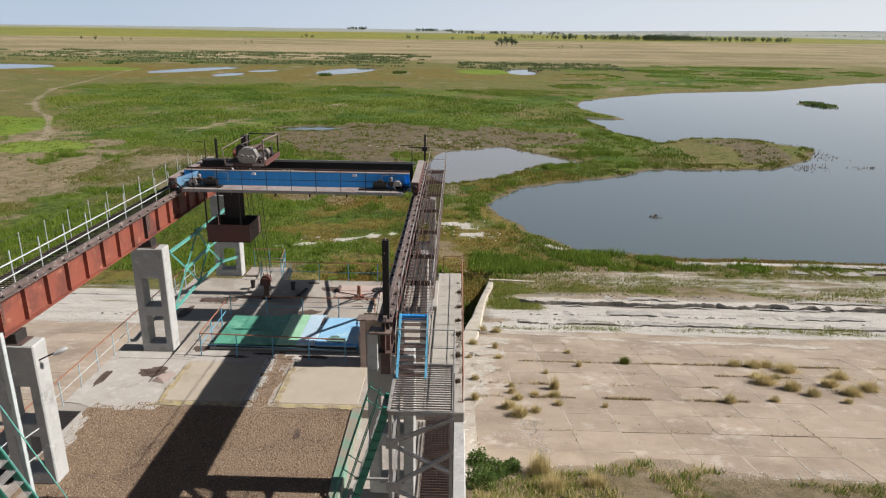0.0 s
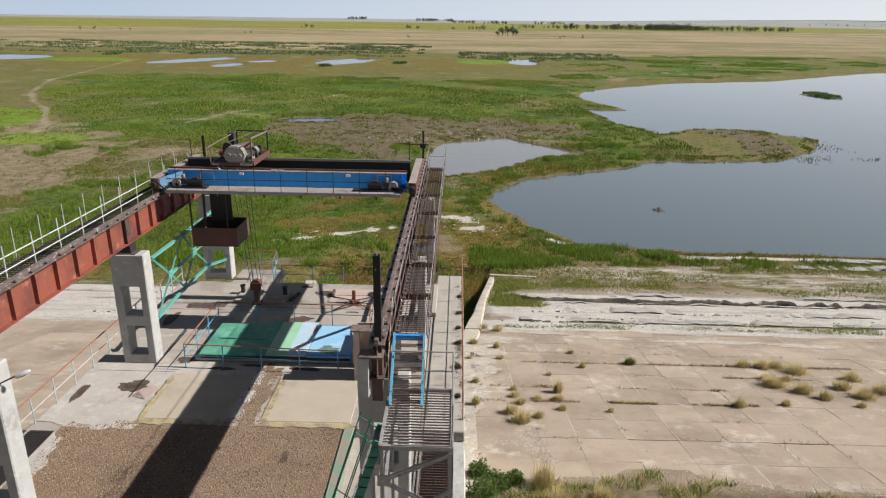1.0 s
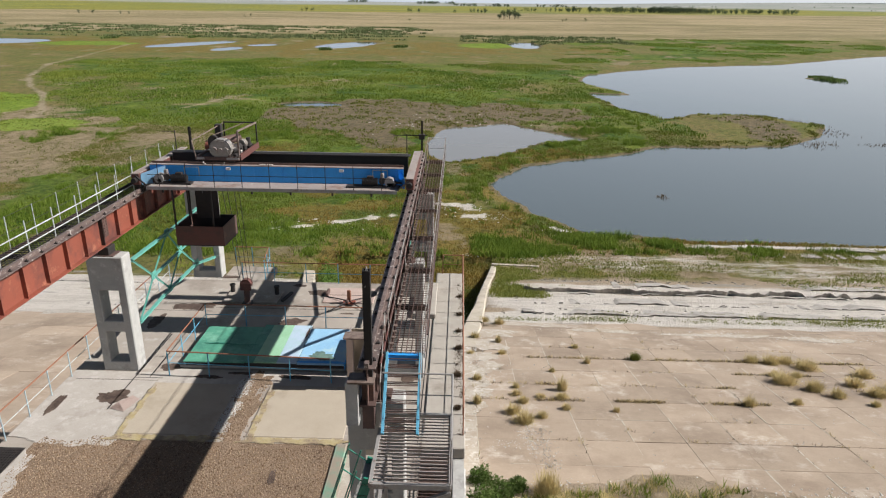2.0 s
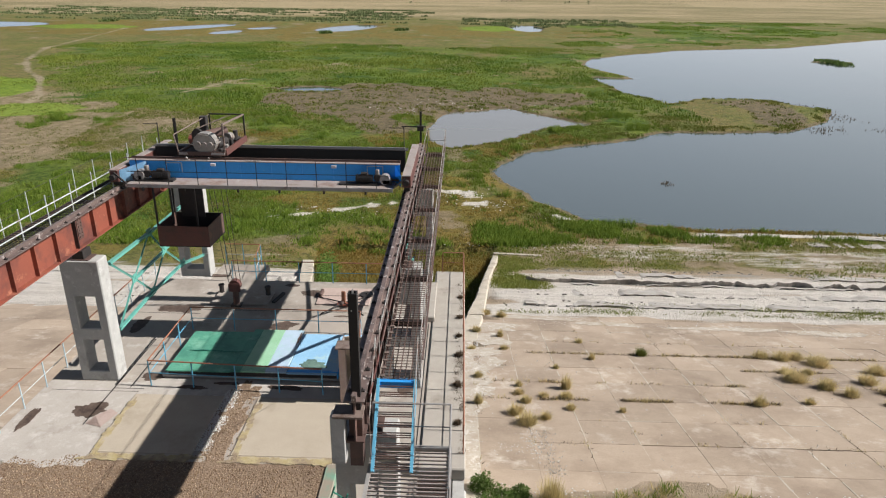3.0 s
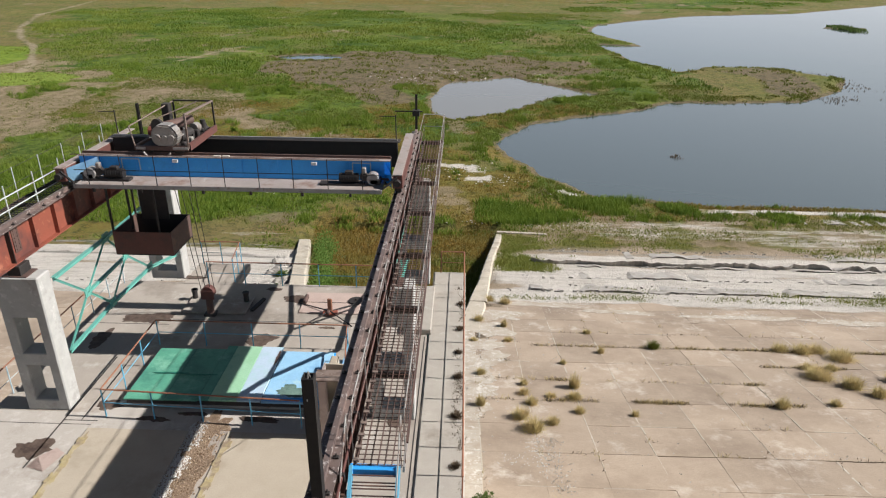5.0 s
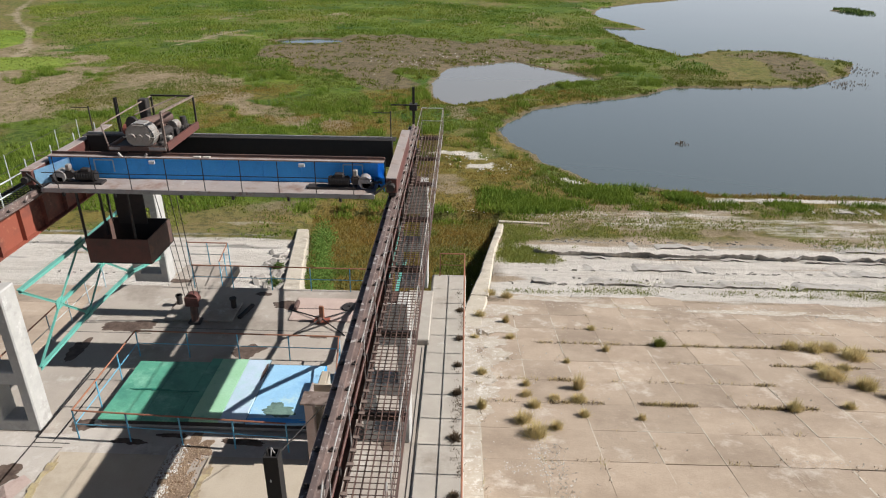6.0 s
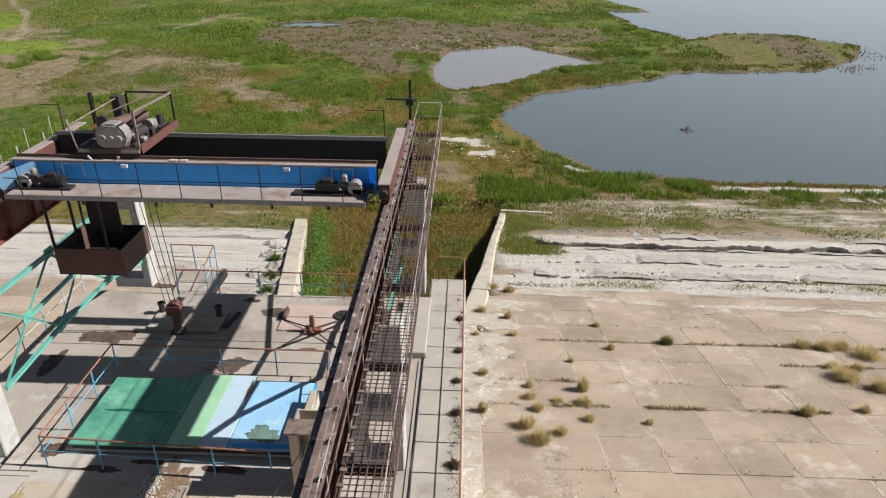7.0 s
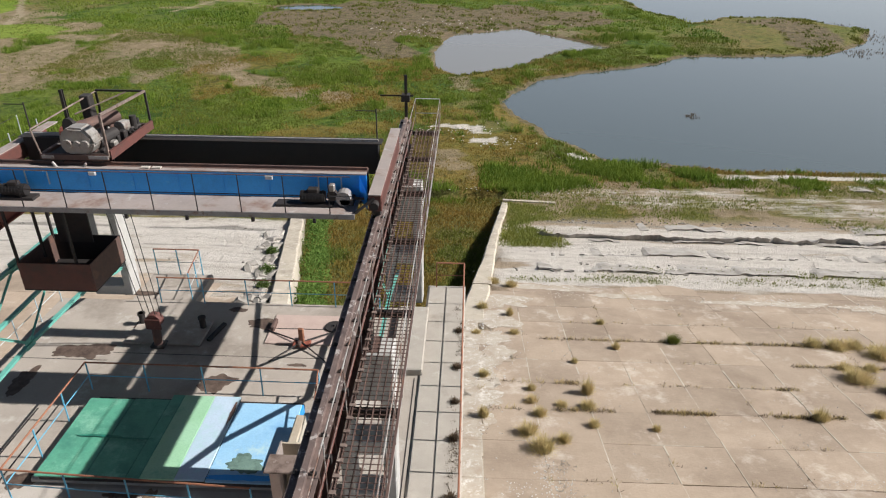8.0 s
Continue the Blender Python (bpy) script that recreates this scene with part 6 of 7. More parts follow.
def tree(x, y, h):
    z = float(ground_z(np.array([x]), np.array([y]))[0])
    t = thing("tree", (x, y, z), "far dark green broadleaf tree on the dry steppe", "tree", "trees on the steppe")
    bm = bmesh.new()
    tube(bm, (x, y, z - 0.3), (x, y, z + h * 0.5), h * 0.04, 7, h * 0.02)
    for k in range(4):
        a = k * 1.6
        tube(bm, (x, y, z + h * 0.35), (x + math.cos(a) * h * 0.25, y + math.sin(a) * h * 0.25, z + h * 0.7), h * 0.018, 5, h * 0.006)
    part("trunk", bm, DARK, t)
    n = 260
    c = np.concatenate([rng.normal((x + math.cos(k) * h * 0.2, y + math.sin(k) * h * 0.2, z + h * (0.5 + 0.07 * k)), h * 0.13, (n // 5, 3)) for k in range(5)])
    a, b = rng.normal(0, h * 0.07, (len(c), 3)), rng.normal(0, h * 0.07, (len(c), 3))
    raw("crown", np.stack([c, c + a, c + b], 1).reshape(-1, 3).tolist(), np.arange(3 * len(c)).reshape(-1, 3).tolist(), TREE, t)
    return t


for x, y, h in ((68, 1150, 13), (78, 1165, 15), (85, 1150, 14), (92, 1170, 11), (60, 1140, 8)):
    tree(x, y, h)
# far tree belts on the steppe
def woods(name, px, py, h, label):
    """Round crowns on short trunks, far off, in one mesh."""
    n, k = len(px), 46
    z = ground_z(px, py)
    d = rng.normal(size=(n, k, 3))
    d *= (rng.random((n, k, 1)) ** 0.4) / np.linalg.norm(d, axis=2, keepdims=True)
    c = np.stack([px, py, z + 0.58 * h], -1)[:, None] + d * np.stack([0.36 * h, 0.36 * h, 0.40 * h], -1)[:, None]
    a, b = rng.normal(0, 1, (n, k, 3)) * 0.11 * h[:, None, None], rng.normal(0, 1, (n, k, 3)) * 0.11 * h[:, None, None]
    leaves = np.stack([c, c + a, c + b], 2).reshape(-1, 3)
    foot, w = np.stack([px, py, z - 0.3], -1), 0.04 * h
    stem = np.stack([foot - np.stack([w, 0 * w, 0 * w], -1), foot + np.stack([w, 0 * w, 0 * w], -1), foot + np.stack([0 * w, 0 * w, 0.6 * h], -1)], 1).reshape(-1, 3)
    v = np.concatenate([leaves, stem])
    return tagged(raw(name, v.tolist(), np.arange(len(v)).reshape(-1, 3).tolist(), TREE), label, "trees", kind="stuff")


bx, by, bh = [], [], []
for x0, x1, y0, n, h in ((125, 270, 1900, 16, 10), (270, 390, 1900, 34, 13), (390, 560, 1920, 75, 14), (500, 620, 1930, 60, 16), (560, 760, 1950, 70, 13), (765, 800, 1950, 14, 12), (815, 890, 1950, 26, 12),
                         (-30, 60, 2900, 26, 12), (95, 190, 2900, 26, 12), (300, 420, 2900, 24, 12), (-640, -540, 4100, 40, 16), (-220, -110, 3600, 40, 14), (-80, -20, 3600, 14, 14),
                         (-340, -310, 1530, 4, 9), (-120, -90, 1580, 4, 9), (-20, -8, 1610, 3, 9), (20, 60, 1620, 8, 10), (-640, -500, 1150, 4, 8), (-330, -300, 1080, 2, 5), (-90, -60, 1000, 2, 5), (120, 180, 1050, 3, 5),
                         (900, 2400, 3300, 26, 9), (1500, 3000, 2900, 16, 7)):
    bx.append(rng.uniform(x0, x1, n))
    by.append(y0 + rng.normal(0, 18, n))
    bh.append(h * (0.6 + 0.6 * rng.random(n)))
woods("far_tree_belt", np.concatenate(bx), np.concatenate(by), np.concatenate(bh), "grey-green tree belts and single trees on the far steppe")

# ------------------------------------------------------------------ slope slabs
bank = thing("slope_paving", (6, 30, slope_z(30)), "weathered beige concrete slabs paving the dam slope", "paving", kind="structure")
TILT = math.degrees(math.atan(-0.217))
SLAB_X, SLAB_Y, JOINT_X, JOINT_Y = 2.56, 2.667, 1.2, 24.16
slabs = []
for k in range(3):
    bm = bmesh.new()
    box(bm, -SLAB_X / 2 + 0.004, SLAB_X / 2 - 0.004, -SLAB_Y / 2 * 1.0233 + 0.004, SLAB_Y / 2 * 1.0233 - 0.004, -0.16, 0.0, bevel=0.004)
    me = bpy.data.meshes.new("slab")
    bm.to_mesh(me)
    bm.free()
    me.materials.append(SLOPE)
    slabs.append(me)
for i in range(12):
    yc = JOINT_Y + SLAB_Y * (i + 0.5)
    for k in range(-17, 16):
        xc = JOINT_X + SLAB_X * (k + 0.5)
        if -13.6 < xc < 0.9 or xc < wall_left(yc) - 1.0 and xc > wall_left(yc) - 4.2:
            continue
        if xc - 0.1 < wall_right(yc) + 0.4 and xc > 0:
            continue
        m = pose(xc, yc, slope_z(yc) + random.uniform(-0.008, 0.010), TILT + random.uniform(-0.2, 0.2), random.uniform(-0.2, 0.2), random.uniform(-0.3, 0.3))
        piece("slab", slabs[(i + k) % 3], bank, m)


LIME = surface("washed_white_sand", (0.475, 0.42, 0.35), (0.405, 0.34, 0.27), 0.95, 0, 1.6, (0.36, 0.29, 0.22), 0.9, (0.46, 0.64), 0.02, 14, wear=(0.60, 0.56, 0.50), wear_at=(0.54, 0.64), wear_scale=2.6)


def sand_drift(cx, cy, rx, ry, seed):
    """A thin ragged sheet of pale sand lying on the slope."""
    r = random.Random(seed)
    ph = [r.uniform(0, 6.28) for _ in range(14)]
    bm = bmesh.new()
    rim = []
    for i in range(80):
        a = 2 * math.pi * i / 80
        k = 1 + 0.4 * sum(math.sin((j + 2) * a + ph[j]) / (j + 2) for j in range(14))
        x, y = cx + rx * k * math.cos(a), cy + ry * k * math.sin(a)
        rim.append(bm.verts.new((max(x, 0.36), y, slope_z(y) + 0.013 + 0.0006 * (seed % 9))))
    bm.faces.new(rim)
    bmesh.ops.triangulate(bm, faces=bm.faces)
    out = bmesh.ops.extrude_face_region(bm, geom=list(bm.faces))
    bmesh.ops.translate(bm, vec=(0, 0, 0.006), verts=[v for v in out["geom"] if isinstance(v, bmesh.types.BMVert)])
    bmesh.ops.recalc_face_normals(bm, faces=bm.faces)
    part("sand_drift", bm, LIME, bank, "white washed sand")


for k, (cx, cy, rx, ry) in enumerate(((1.0, 36.2, 0.7, 1.1), (1.2, 38.3, 0.9, 1.3), (1.3, 40.6, 1.0, 1.2), (1.6, 43.0, 1.4, 1.3), (1.5, 45.6, 1.3, 1.2), (2.0, 48.5, 1.6, 1.5), (2.6, 51.5, 2.0, 1.3), (12, 53.0, 2.6, 0.5), (21, 52.4, 3.4, 0.6), (28, 51.8, 3.0, 0.6), (6.5, 54.5, 2.5, 0.7))):
    sand_drift(cx, cy, rx, ry, 200 + k)
bm = bmesh.new()
box(bm, -0.43, 0.42, -SLAB_Y / 2 * 1.0233 + 0.004, SLAB_Y / 2 * 1.0233 - 0.004, -0.16, 0.0, bevel=0.02)
edge_slab = bpy.data.meshes.new("slab")
bm.to_mesh(edge_slab)
bm.free()
edge_slab.materials.append(LIME)
for i in range(10):
    yc = JOINT_Y + SLAB_Y * (i + 0.5)
    piece("slab", edge_slab, bank, pose(0.77, yc, slope_z(yc) + random.uniform(0.0, 0.02), TILT, random.uniform(-0.6, 0.6), random.uniform(-0.5, 0.5)))
# pale sand washed into the joints, down the slope and across it
for k in range(0, 15):
    xc, y = JOINT_X + SLAB_X * k, 27.6
    while y < 55:
        run = random.uniform(0.8, 3.6)
        if random.random() < 0.72 and xc > wall_right(y) + 1.2:
            bm = bmesh.new()
            bar(bm, (xc + random.uniform(-0.03, 0.03), y, slope_z(y)), (xc + random.uniform(-0.03, 0.03), y + run, slope_z(y + run)), random.uniform(0.03, 0.09), 0.013)
            part("joint_fill", bm, WALL_PALE, bank, "pale sand in the joint")
        y += run + random.uniform(0.0, 0.5)
for i in (1, 2, 4, 6, 7, 9, 10, 11):
    y, x = JOINT_Y + SLAB_Y * i, 2.6
    while x < 34:
        run = random.uniform(0.8, 3.0)
        if random.random() < 0.6 and x > wall_right(y) + 1.4:
            bm = bmesh.new()
            bar(bm, (x, y + random.uniform(-0.02, 0.02), slope_z(y)), (x + run, y + random.uniform(-0.02, 0.02), slope_z(y)), random.uniform(0.025, 0.06), 0.013)
            part("joint_fill", bm, WALL_PALE, bank, "pale sand in the joint")
        x += run + random.uniform(0.1, 1.6)
for row, x0, x1 in ((45.5, 5.5, 40), (32.17, 5.8, 40), (42.83, 17.5, 24)):
    bm = bmesh.new()
    x = x0
    while x < x1:
        run = random.uniform(0.4, 1.6)
        y = row + random.uniform(-0.03, 0.03)
        if random.random() < 0.85:
            bar(bm, (x, y, slope_z(y)), (x + run, y + random.uniform(-0.03, 0.03), slope_z(y)), random.uniform(0.02, 0.05), 0.015)
        x += run
    part("joint_crack", bm, TWIG, bank, "dark dirt in an open joint")


def crust_ledge(v, f, y0, x0, x1, high, gap):
    """An eroded lip of dried silt: a ragged low face and a flat back."""
    x = np.arange(x0, x1, 0.13)
    n = fbm(x, np.full(len(x), y0 * 3.0), 3.0, 4)
    tear = fbm(x, np.full(len(x), y0 * 7.0), 0.8, 4)
    h = np.maximum(0.0, high * np.minimum(1.0, (n - gap) * 6.0)) * (0.45 + 0.9 * tear)
    y = y0 + 1.1 * (n - 0.5) + 0.5 * (tear - 0.5)
    rows = [(y + 0.14, -0.03), (y - 0.03, h), (y + 0.9, h * 0.6), (y + 2.6, -0.03)]
    pts = np.stack([np.stack([x, yy, ground_z(x, yy) + up], -1) for yy, up in rows], 1)
    base = len(v)
    v += pts.reshape(-1, 3).tolist()
    for i in range(1, len(x)):
        if h[i] > 0.03 and h[i - 1] > 0.03:
            f += [(base + 4 * i - 4 + k, base + 4 * i + k, base + 4 * i + k + 1, base + 4 * i - 3 + k) for k in range(3)]


SILT = surface("dried_silt", (0.43, 0.395, 0.355), (0.33, 0.30, 0.265), 0.95, 0, 0.9, (0.25, 0.225, 0.195), 0.7, (0.48, 0.66), 0.03, 7)
lv, lf = [], []
for y0, x0, x1, high, gap in ((68.0, 7, 66, 0.5, 0.12), (67.0, 8, 66, 0.18, 0.45), (63.2, 8, 62, 0.18, 0.48), (58.4, 6, 62, 0.18, 0.40), (71.9, 10, 64, 0.2, 0.47), (89.6, 33, 62, 0.25, 0.42), (86.6, 38, 62, 0.3, 0.45)  ):
    crust_ledge(lv, lf, y0, x0, x1, high, gap)
tagged(raw("silt_ledges", lv, lf, SILT), "low eroded ledges of white dried silt on the bank", "silt", kind="stuff")

# small white rubble on the slope and at the shore
rv, rf = [], []
for cx, cy, sx, sy, n, size in ((1.6, 42.6, 0.6, 1.5, 150, 0.10), (1.2, 38.0, 0.3, 1.8, 80, 0.09), (1.5, 47.0, 0.5, 4.0, 260, 0.13), (1.2, 40.5, 0.3, 2.0, 120, 0.10), (3.7, 32.4, 0.22, 1.0, 120, 0.09), (2.6, 31.5, 0.5, 0.4, 40, 0.08), (21.4, 52.6, 1.6, 0.5, 160, 0.12), (27.4, 51.8, 2.4, 0.5, 160, 0.12), (16.7, 52.6, 1.0, 0.3, 60, 0.1), (7.3, 53.2, 0.7, 0.5, 60, 0.1), (15.8, 32.5, 0.8, 0.2, 50, 0.07), (9, 27.0, 5, 0.6, 420, 0.12), (20, 26.6, 6, 0.6, 360, 0.12),
                                (0.5, 107, 3.2, 1.0, 60, 0.4), (3.6, 102, 2.4, 1.0, 60, 0.4), (14.5, 97.6, 1.8, 0.6, 30, 0.3), (-20, 97.5, 5, 1.6, 60, 0.35), (11, 84, 7, 0.8, 120, 0.25), (-12, 182, 7, 7, 60, 0.6), (5, 190, 9, 4, 60, 0.6)):
    xs, ys = rng.normal(cx, sx, n), rng.normal(cy, sy, n)
    zs = slope_z(ys) if cy < 56 else ground_z(xs, ys)
    for x, y, z in zip(xs.tolist(), ys.tolist(), zs.tolist()):
        q = size * random.uniform(0.3, 1.0)
        m = pose(x, y, z + 0.01, random.uniform(-20, 20), random.uniform(-20, 20), random.uniform(0, 180)) @ Matrix.Diagonal((q, q * random.uniform(0.5, 0.9), q * 0.28, 1))
        base = len(rv)
        rv += [tuple(m @ Vector(p)) for p in ((-0.5, -0.45, -0.4), (0.5, -0.4, -0.4), (0.4, 0.5, -0.4), (-0.45, 0.4, -0.4), (-0.3, -0.3, 0.5), (0.35, -0.2, 0.5), (0.2, 0.35, 0.5), (-0.3, 0.25, 0.5))]
        rf += [tuple(base + k for k in f) for f in ((4, 5, 6, 7), (0, 1, 5, 4), (1, 2, 6, 5), (2, 3, 7, 6), (3, 0, 4, 7))]
tagged(raw("white_rubble", rv, rf, PEBBLE), "scattered white rubble stones on the bank and shore", "rubble", kind="stuff")


# ------------------------------------------------------------------ stains, patches and joints of the deck
# patches before the hatch colour in debris and shade; the rest are stains
for k, (x, y, rx, ry) in enumerate(((-10.35, 21.5, 0.5, 0.32), (-10.25, 27.95, 0.75, 0.34), (-6.15, 26.75, 0.42, 0.34), (-4.2, 27.6, 0.22, 0.07), (-9.3, 23.3, 0.3, 0.25), (-5.6, 29.5, 0.5, 0.25), (-11.2, 26.6, 0.25, 0.5), (-10.0, 31.0, 0.5, 0.14), (-1.5, 23.3, 0.4, 0.6), (-6.6, 30.2, 0.25, 0.12), (-4.6, 18.0, 0.09, 0.26), (-7.9, 22.75, 0.4, 0.1), (-5.1, 22.85, 0.5, 0.12), (-6.9, 23.0, 0.35, 0.08))):
    patch("stain_shade", x, y, rx, ry, STAIN_SHADE, deck, 0.002, 0.003 + 0.001 * k, k, 0.28, "dark brown patch")
for k, (x, y, rx, ry) in enumerate(((-6.28, 20.9, 0.42, 1.5), (-6.2, 22.6, 0.3, 0.5))):
    patch("gravel_patch", x, y, rx, ry, GRAVEL, deck, 0.006, 0.006 + 0.005 * k, 40 + k, 0.5, "brown gravel spread over the deck")
for ob in [o for o in bpy.data.objects if o.name.startswith("ramp_slab")]:
    x0 = ob.location.x - 1.3
    for k in range(6):
        patch("yellow_edge", x0 + 0.2 + 0.45 * k, 19.5, 0.34, 0.12, YELLOWED, ob, 0.022, 0.002 + 0.0015 * k, 110 + k, 0.5, "yellowed edge")
    for k in range(4):
        patch("yellow_edge", x0 + 0.06, 19.9 + 0.6 * k, 0.09, 0.36, YELLOWED, ob, 0.035, 0.002 + 0.0015 * k, 120 + k, 0.5, "yellowed edge")
patch("bare_concrete", -11.2, 17.6, 0.28, 1.0, PALE, deck, 0.004, 0.006, 61, 0.45, "bare pale concrete edge")
shaped("pale_slab", PALE, deck, box, EDGE_L + 0.02, -9.42, 19.42, 22.95, -0.02, 0.003)
shaped("pale_slab", PALE, deck, box, -9.4, -3.0, 22.32, 23.2, -0.02, 0.003)
patch("bare_concrete", -10.6, 19.5, 1.2, 0.45, PALE, deck, -0.002, 0.0045, 63, 0.4, "pale worn concrete")
for x, y, h in ((0.12, 25.0, 0.2), (0.14, 27.7, 0.16), (0.1, 23.2, 0.28), (0.12, 26.3, 0.12), (0.15, 29.4, 0.12), (0.1, 21.3, 0.15), (-2.0, 23.9, 0.12)):
    dry_bush(x, y, 0.01, 0.08 + 0.35 * h, 0.3 * h + 0.04, "small heap of dark dry twigs on the deck edge", "twig heaps on the deck", TWIG)
u, v = rng.uniform(0.02, 0.24, 900), rng.uniform(20, 31.6, 900)
keep = fbm(u * 3, v, 0.9, 3) > 0.52
blades("deck_litter", u[keep], v[keep], 0 * u[keep] + 0.012, 0.04, 0.03, 4, TWIG, "brown twigs and litter along the deck edge", 1.2, 0.04)
for a in ((-10.22, -10.18, 20.8, 25.6), (-10.2, -9.3, 22.6, 22.63), (-9.75, -9.72, 22.65, 25.2), (-12.2, -9.4, 27.55, 27.57), (-9.4, -1.7, 27.9, 27.92), (-1.0, -0.97, 19.5, 27.2), (-12.0, -9.4, 22.45, 22.47)):
    shaped("joint", DARK, deck, box, *a, -0.01, 0.005)
patch("stain_shade", -11.85, 21.0, 0.13, 0.55, STAIN_SHADE, deck, 0.004, 0.012, 90, 0.2, "dark brown patch")


def gravel_stones(x, y, z, size, material, label):
    """Low four-sided stones in one mesh."""
    n = len(x)
    q, a = size * (0.4 + 0.8 * rng.random(n)), rng.random(n) * 6.28
    v = np.empty((n, 5, 3))
    for k in range(4):
        r = q * (0.6 + 0.4 * rng.random(n))
        v[:, k] = np.stack([x + r * np.cos(a + 1.57 * k), y + r * np.sin(a + 1.57 * k), z - 0.005], -1)
    v[:, 4] = np.stack([x + 0.3 * q * np.cos(a), y + 0.3 * q * np.sin(a), z + q * 0.7], -1)
    i = 5 * np.arange(n)
    f = np.concatenate([np.stack([i + k, i + (k + 1) % 4, i + 4], -1) for k in range(4)])
    return tagged(raw("gravel", v.reshape(-1, 3).tolist(), f.tolist(), material), label, "gravel", kind="stuff")


x, y = scatter(-11.3, -3.25, 11.5, 19.9, 30000)
keep = y < 19.35 + 0.9 * (fbm(x, y, 1.2, 3) - 0.5)
x, y = x[keep], y[keep]
gravel_stones(x, y, 0 * x + 0.002, 0.034, GRIT, "coarse brown gravel on the deck field")
x, y = rng.normal(-6.6, 0.13, 1500), rng.uniform(19.8, 22.7, 1500)
keep = (x > -6.8) & (x < -6.3) & (fbm(x, y, 0.5, 3) > 0.42)
gravel_stones(x[keep], y[keep], 0 * x[keep] + 0.02, 0.03, PEBBLE, "pale broken concrete crumbs beside the ramp slab")
x, y = rng.normal(-6.25, 0.24, 900), rng.uniform(19.4, 22.7, 900)
keep = (x > -6.72) & (x < -5.78)
gravel_stones(x[keep], y[keep], 0 * x[keep] + 0.012, 0.035, GRIT, "loose brown gravel between the ramp slabs")
loose = thing("loose_plate", (-9.75, 21.1, 0), "pinkish broken concrete plate lying on the deck", "plate")
bm = bmesh.new()
vs = [bm.verts.new(p) for p in ((-10.15, 20.85, 0.01), (-9.65, 20.7, 0.02), (-9.45, 21.3, 0.06), (-9.75, 21.5, 0.05), (-10.05, 21.2, 0.02))]
bm.faces.new(vs)
bmesh.ops.solidify(bm, geom=list(bm.faces), thickness=-0.06)
part("plate", bm, PINK, loose)
side_grate = thing("side_grating", (-11.8, 17.8, 0), "dark bar grating over a shaft at the deck edge", "grating")
bm = bmesh.new()
for i in range(9):
    bar(bm, (-12.15 + 0.08 * i, 15.5, 0.0), (-12.15 + 0.08 * i, 18.9, 0.0), 0.014, 0.03)
for i in range(34):
    tube(bm, (-12.2, 15.5 + 0.1 * i, 0.01), (-11.48, 15.5 + 0.1 * i, 0.01), 0.01, 5)
part("grating_panel", bm, DARK, side_grate)
# dark sheet close under the bars, added for the shade of the shaft
shaped("shaft_shade_plate", DARK, side_grate, box, -12.2, -11.5, 15.4, 18.95, -0.019, -0.012)


def near_stair():
    s = thing("near_stair", (-9.8, 12.8, 0), "turquoise steel stair with open treads beside a white pole", "stair")
    a, b = Vector((-10.9, 13.0, 4.6)), Vector((-8.75, 13.0, 0.0))
    side = Vector((0, 0.3, 0))
    for k in (-1, 1):
        shaped("stringer", GREEN, s, bar, a + side * k, b + side * k, 0.05, 0.16)
        shaped("handrail", TEAL, s, tube, a + side * k + Vector((0.5, 0, 0.6)), b + side * k + Vector((0.5, 0, 0.6)), 0.014)
    for i in range(17):
        p = a.lerp(b, (i + 0.5) / 17)
        bm = bmesh.new()
        for dx in (-0.1, -0.05, 0.0, 0.05, 0.1):
            tube(bm, (p.x + dx, p.y - 0.29, p.z), (p.x + dx, p.y + 0.29, p.z), 0.010, 5)
        part("tread", bm, GALV, s, "open bar tread")
    return s


near_stair()
pole = thing("white_pole", (-9.55, 13.55, 0), "white-painted steel pole with short side arms", "pole")
shaped("shaft", WHITE, pole, box, -9.61, -9.5, 13.5, 13.61, 0, 5.2, bevel=0.01)
for z in (2.0, 2.6):
    shaped("arm", WHITE, pole, tube, (-9.55, 13.55, z), (-9.35, 13.9, z + 0.1), 0.015)
lamp = thing("bracket_lamp", (-10.2, 15.6, 3.6), "white street lamp head on a thin bracket arm", "lamp")
shaped("arm", DARK, lamp, tube, (-10.22, 15.6, 3.5), (-9.85, 15.65, 3.68), 0.02)
bm = bmesh.new()
bmesh.ops.create_uvsphere(bm, u_segments=12, v_segments=8, radius=0.5, matrix=pose(-9.7, 15.67, 3.72, 0, -25, 8) @ Matrix.Diagonal((0.42, 0.15, 0.12, 1)))
part("head", bm, LAMP, lamp)

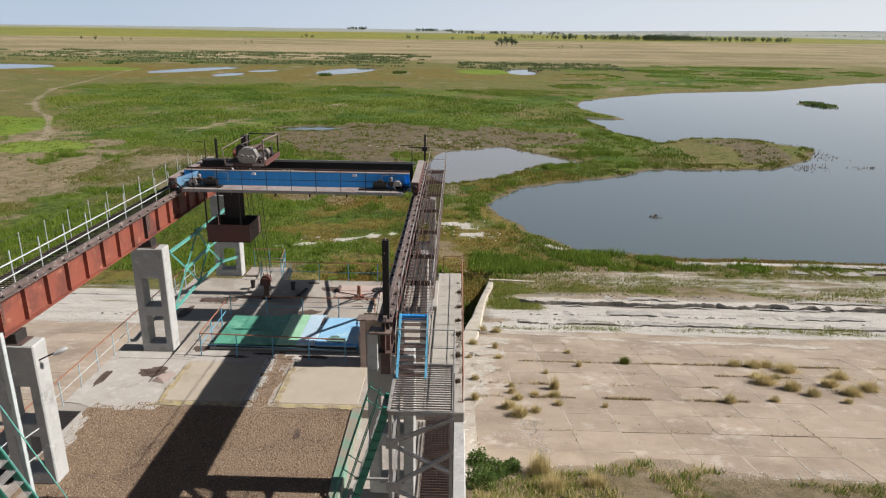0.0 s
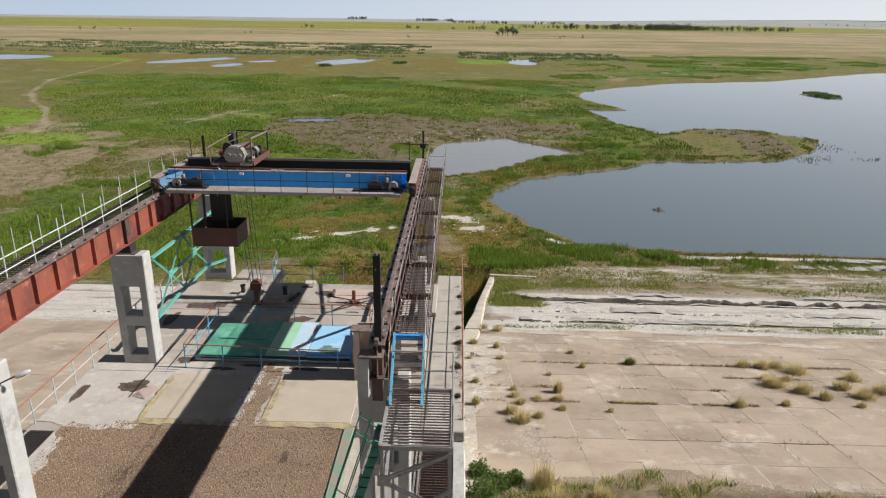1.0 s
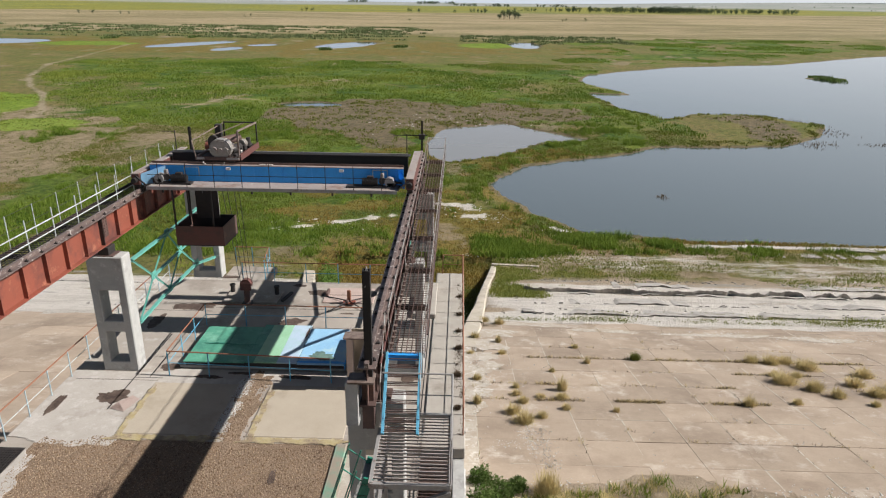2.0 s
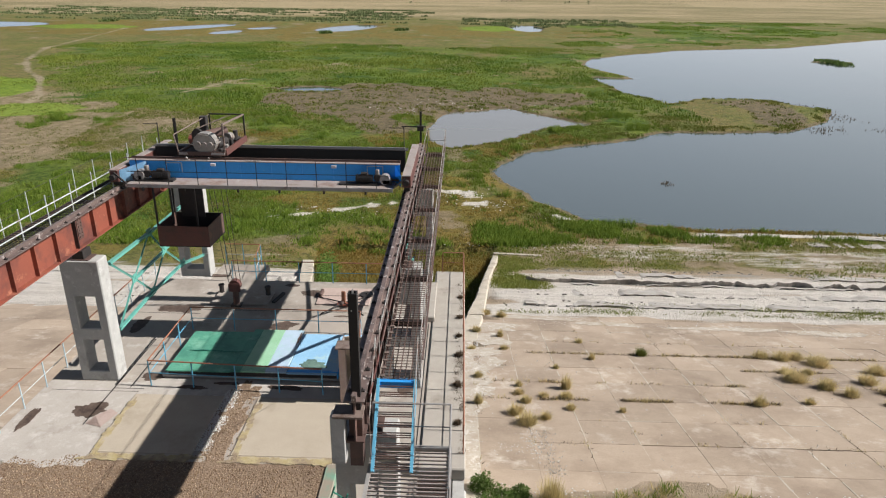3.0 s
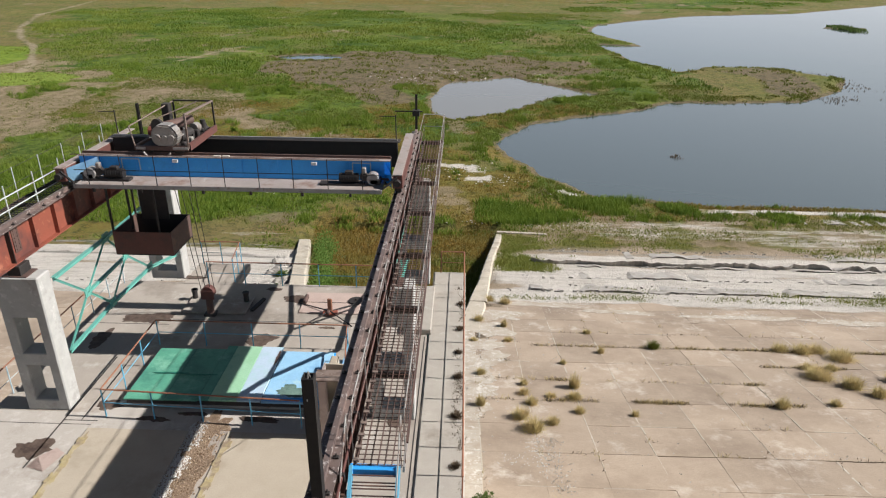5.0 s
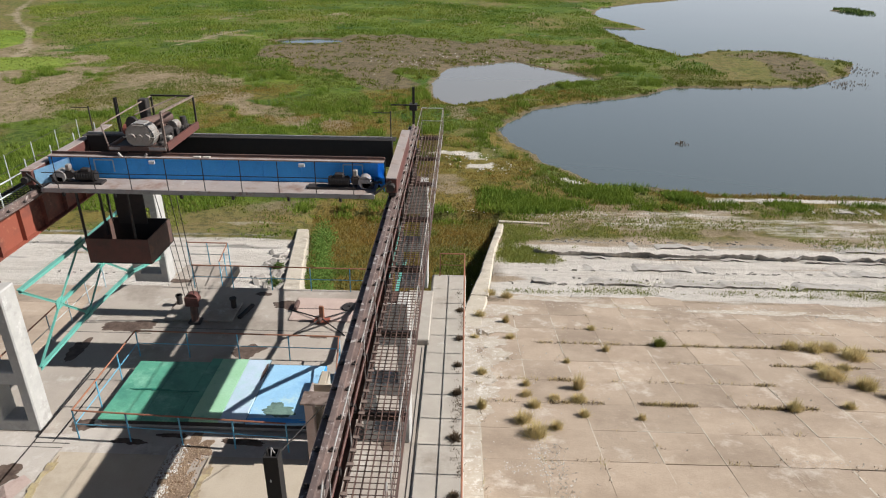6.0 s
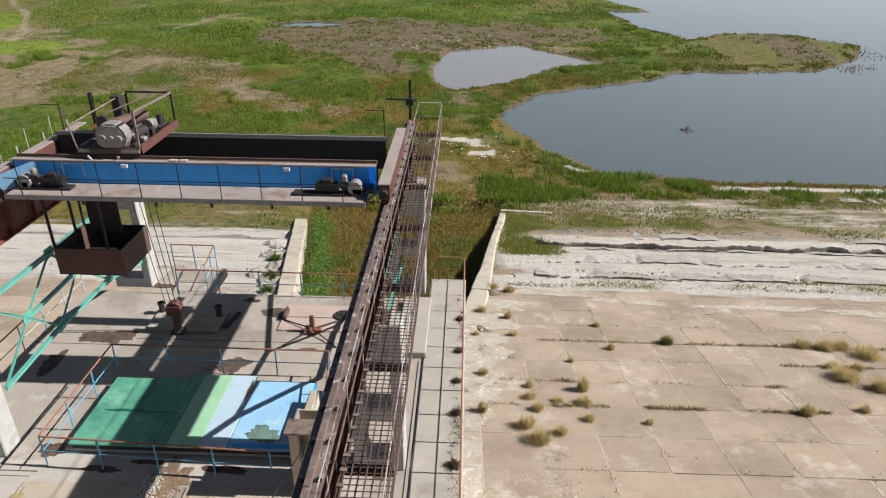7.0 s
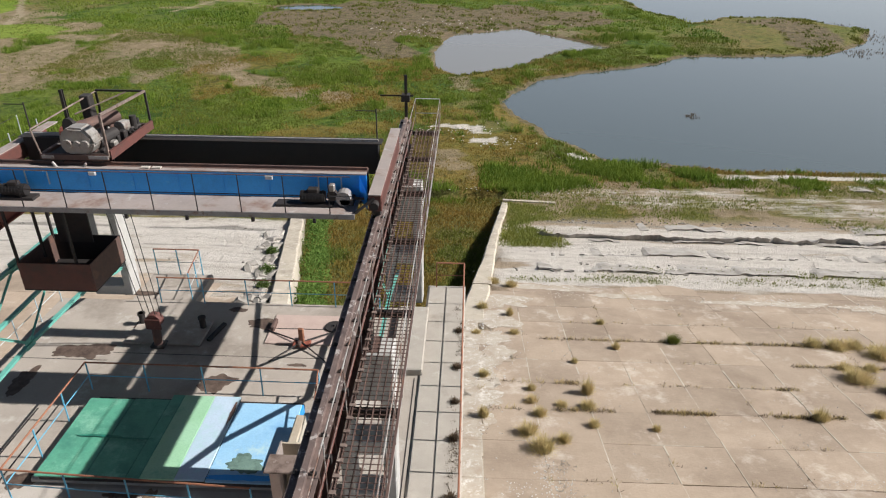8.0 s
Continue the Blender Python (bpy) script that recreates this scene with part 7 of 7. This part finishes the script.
# ------------------------------------------------------------------ broken edges of the lower bank
BROKEN = surface("broken_slab_edge", (0.31, 0.28, 0.245), (0.23, 0.21, 0.185), 0.95, 0, 1.5, (0.42, 0.39, 0.35), 0.8, (0.5, 0.7), 0.02, 9)
shard_v, shard_f = [], []
for row, n, size, x0, x1 in ((68.7, 260, 0.34, 7, 62), (68.0, 200, 0.24, 7, 62), (63.2, 60, 0.45, 5, 58), (58.6, 110, 0.35, 4, 58), (60.0, 60, 0.3, 8, 58), (69.3, 60, 0.5, -60, -19), (58.8, 70, 0.3, -60, -15), (74.5, 140, 0.3, 8, 60)):
    for i in range(n):
        x, y = random.uniform(x0, x1), row + random.gauss(0, 0.35)
        if value_noise(np.array([x * 0.5]), np.array([row]))[0] < 0.3:
            continue
        z = float(ground_z(np.array([x]), np.array([y]))[0])
        m = pose(x, y, z + 0.02, random.uniform(-28, -4), random.uniform(-14, 14), random.uniform(-50, 30)) @ Matrix.Diagonal((size * random.uniform(0.3, 1.2), size * random.uniform(0.2, 0.7), 0.11, 1))
        base = len(shard_v)
        shard_v += [tuple(m @ Vector(p)) for p in ((-0.5, -0.5, -0.5), (0.5, -0.4, -0.5), (0.4, 0.5, -0.5), (-0.5, 0.4, -0.5), (-0.45, -0.5, 0.5), (0.5, -0.35, 0.5), (0.35, 0.45, 0.5), (-0.5, 0.35, 0.5))]
        shard_f += [tuple(base + k for k in f) for f in ((0, 3, 2, 1), (4, 5, 6, 7), (0, 1, 5, 4), (1, 2, 6, 5), (2, 3, 7, 6), (3, 0, 4, 7))]
for i in range(60):
    y = random.uniform(46, 66)
    x = wall_left(y) - 1.7 - abs(random.gauss(0, 0.9))
    z = float(ground_z(np.array([x]), np.array([y]))[0])
    m = pose(x, y, z + 0.05, random.uniform(-25, 25), random.uniform(-25, 25), random.uniform(0, 180)) @ Matrix.Diagonal((random.uniform(0.3, 1.7), random.uniform(0.25, 1.1), random.uniform(0.12, 0.3), 1))
    base = len(shard_v)
    shard_v += [tuple(m @ Vector(p)) for p in ((-0.5, -0.5, -0.5), (0.5, -0.4, -0.5), (0.4, 0.5, -0.5), (-0.5, 0.4, -0.5), (-0.35, -0.4, 0.5), (0.4, -0.25, 0.5), (0.25, 0.35, 0.5), (-0.4, 0.25, 0.5))]
    shard_f += [tuple(base + k for k in f) for f in ((0, 3, 2, 1), (4, 5, 6, 7), (0, 1, 5, 4), (1, 2, 6, 5), (2, 3, 7, 6), (3, 0, 4, 7))]
tagged(raw("broken_slab_rubble", shard_v, shard_f, BROKEN), "grey broken slab edges and rubble on the bank", "rubble", kind="stuff")
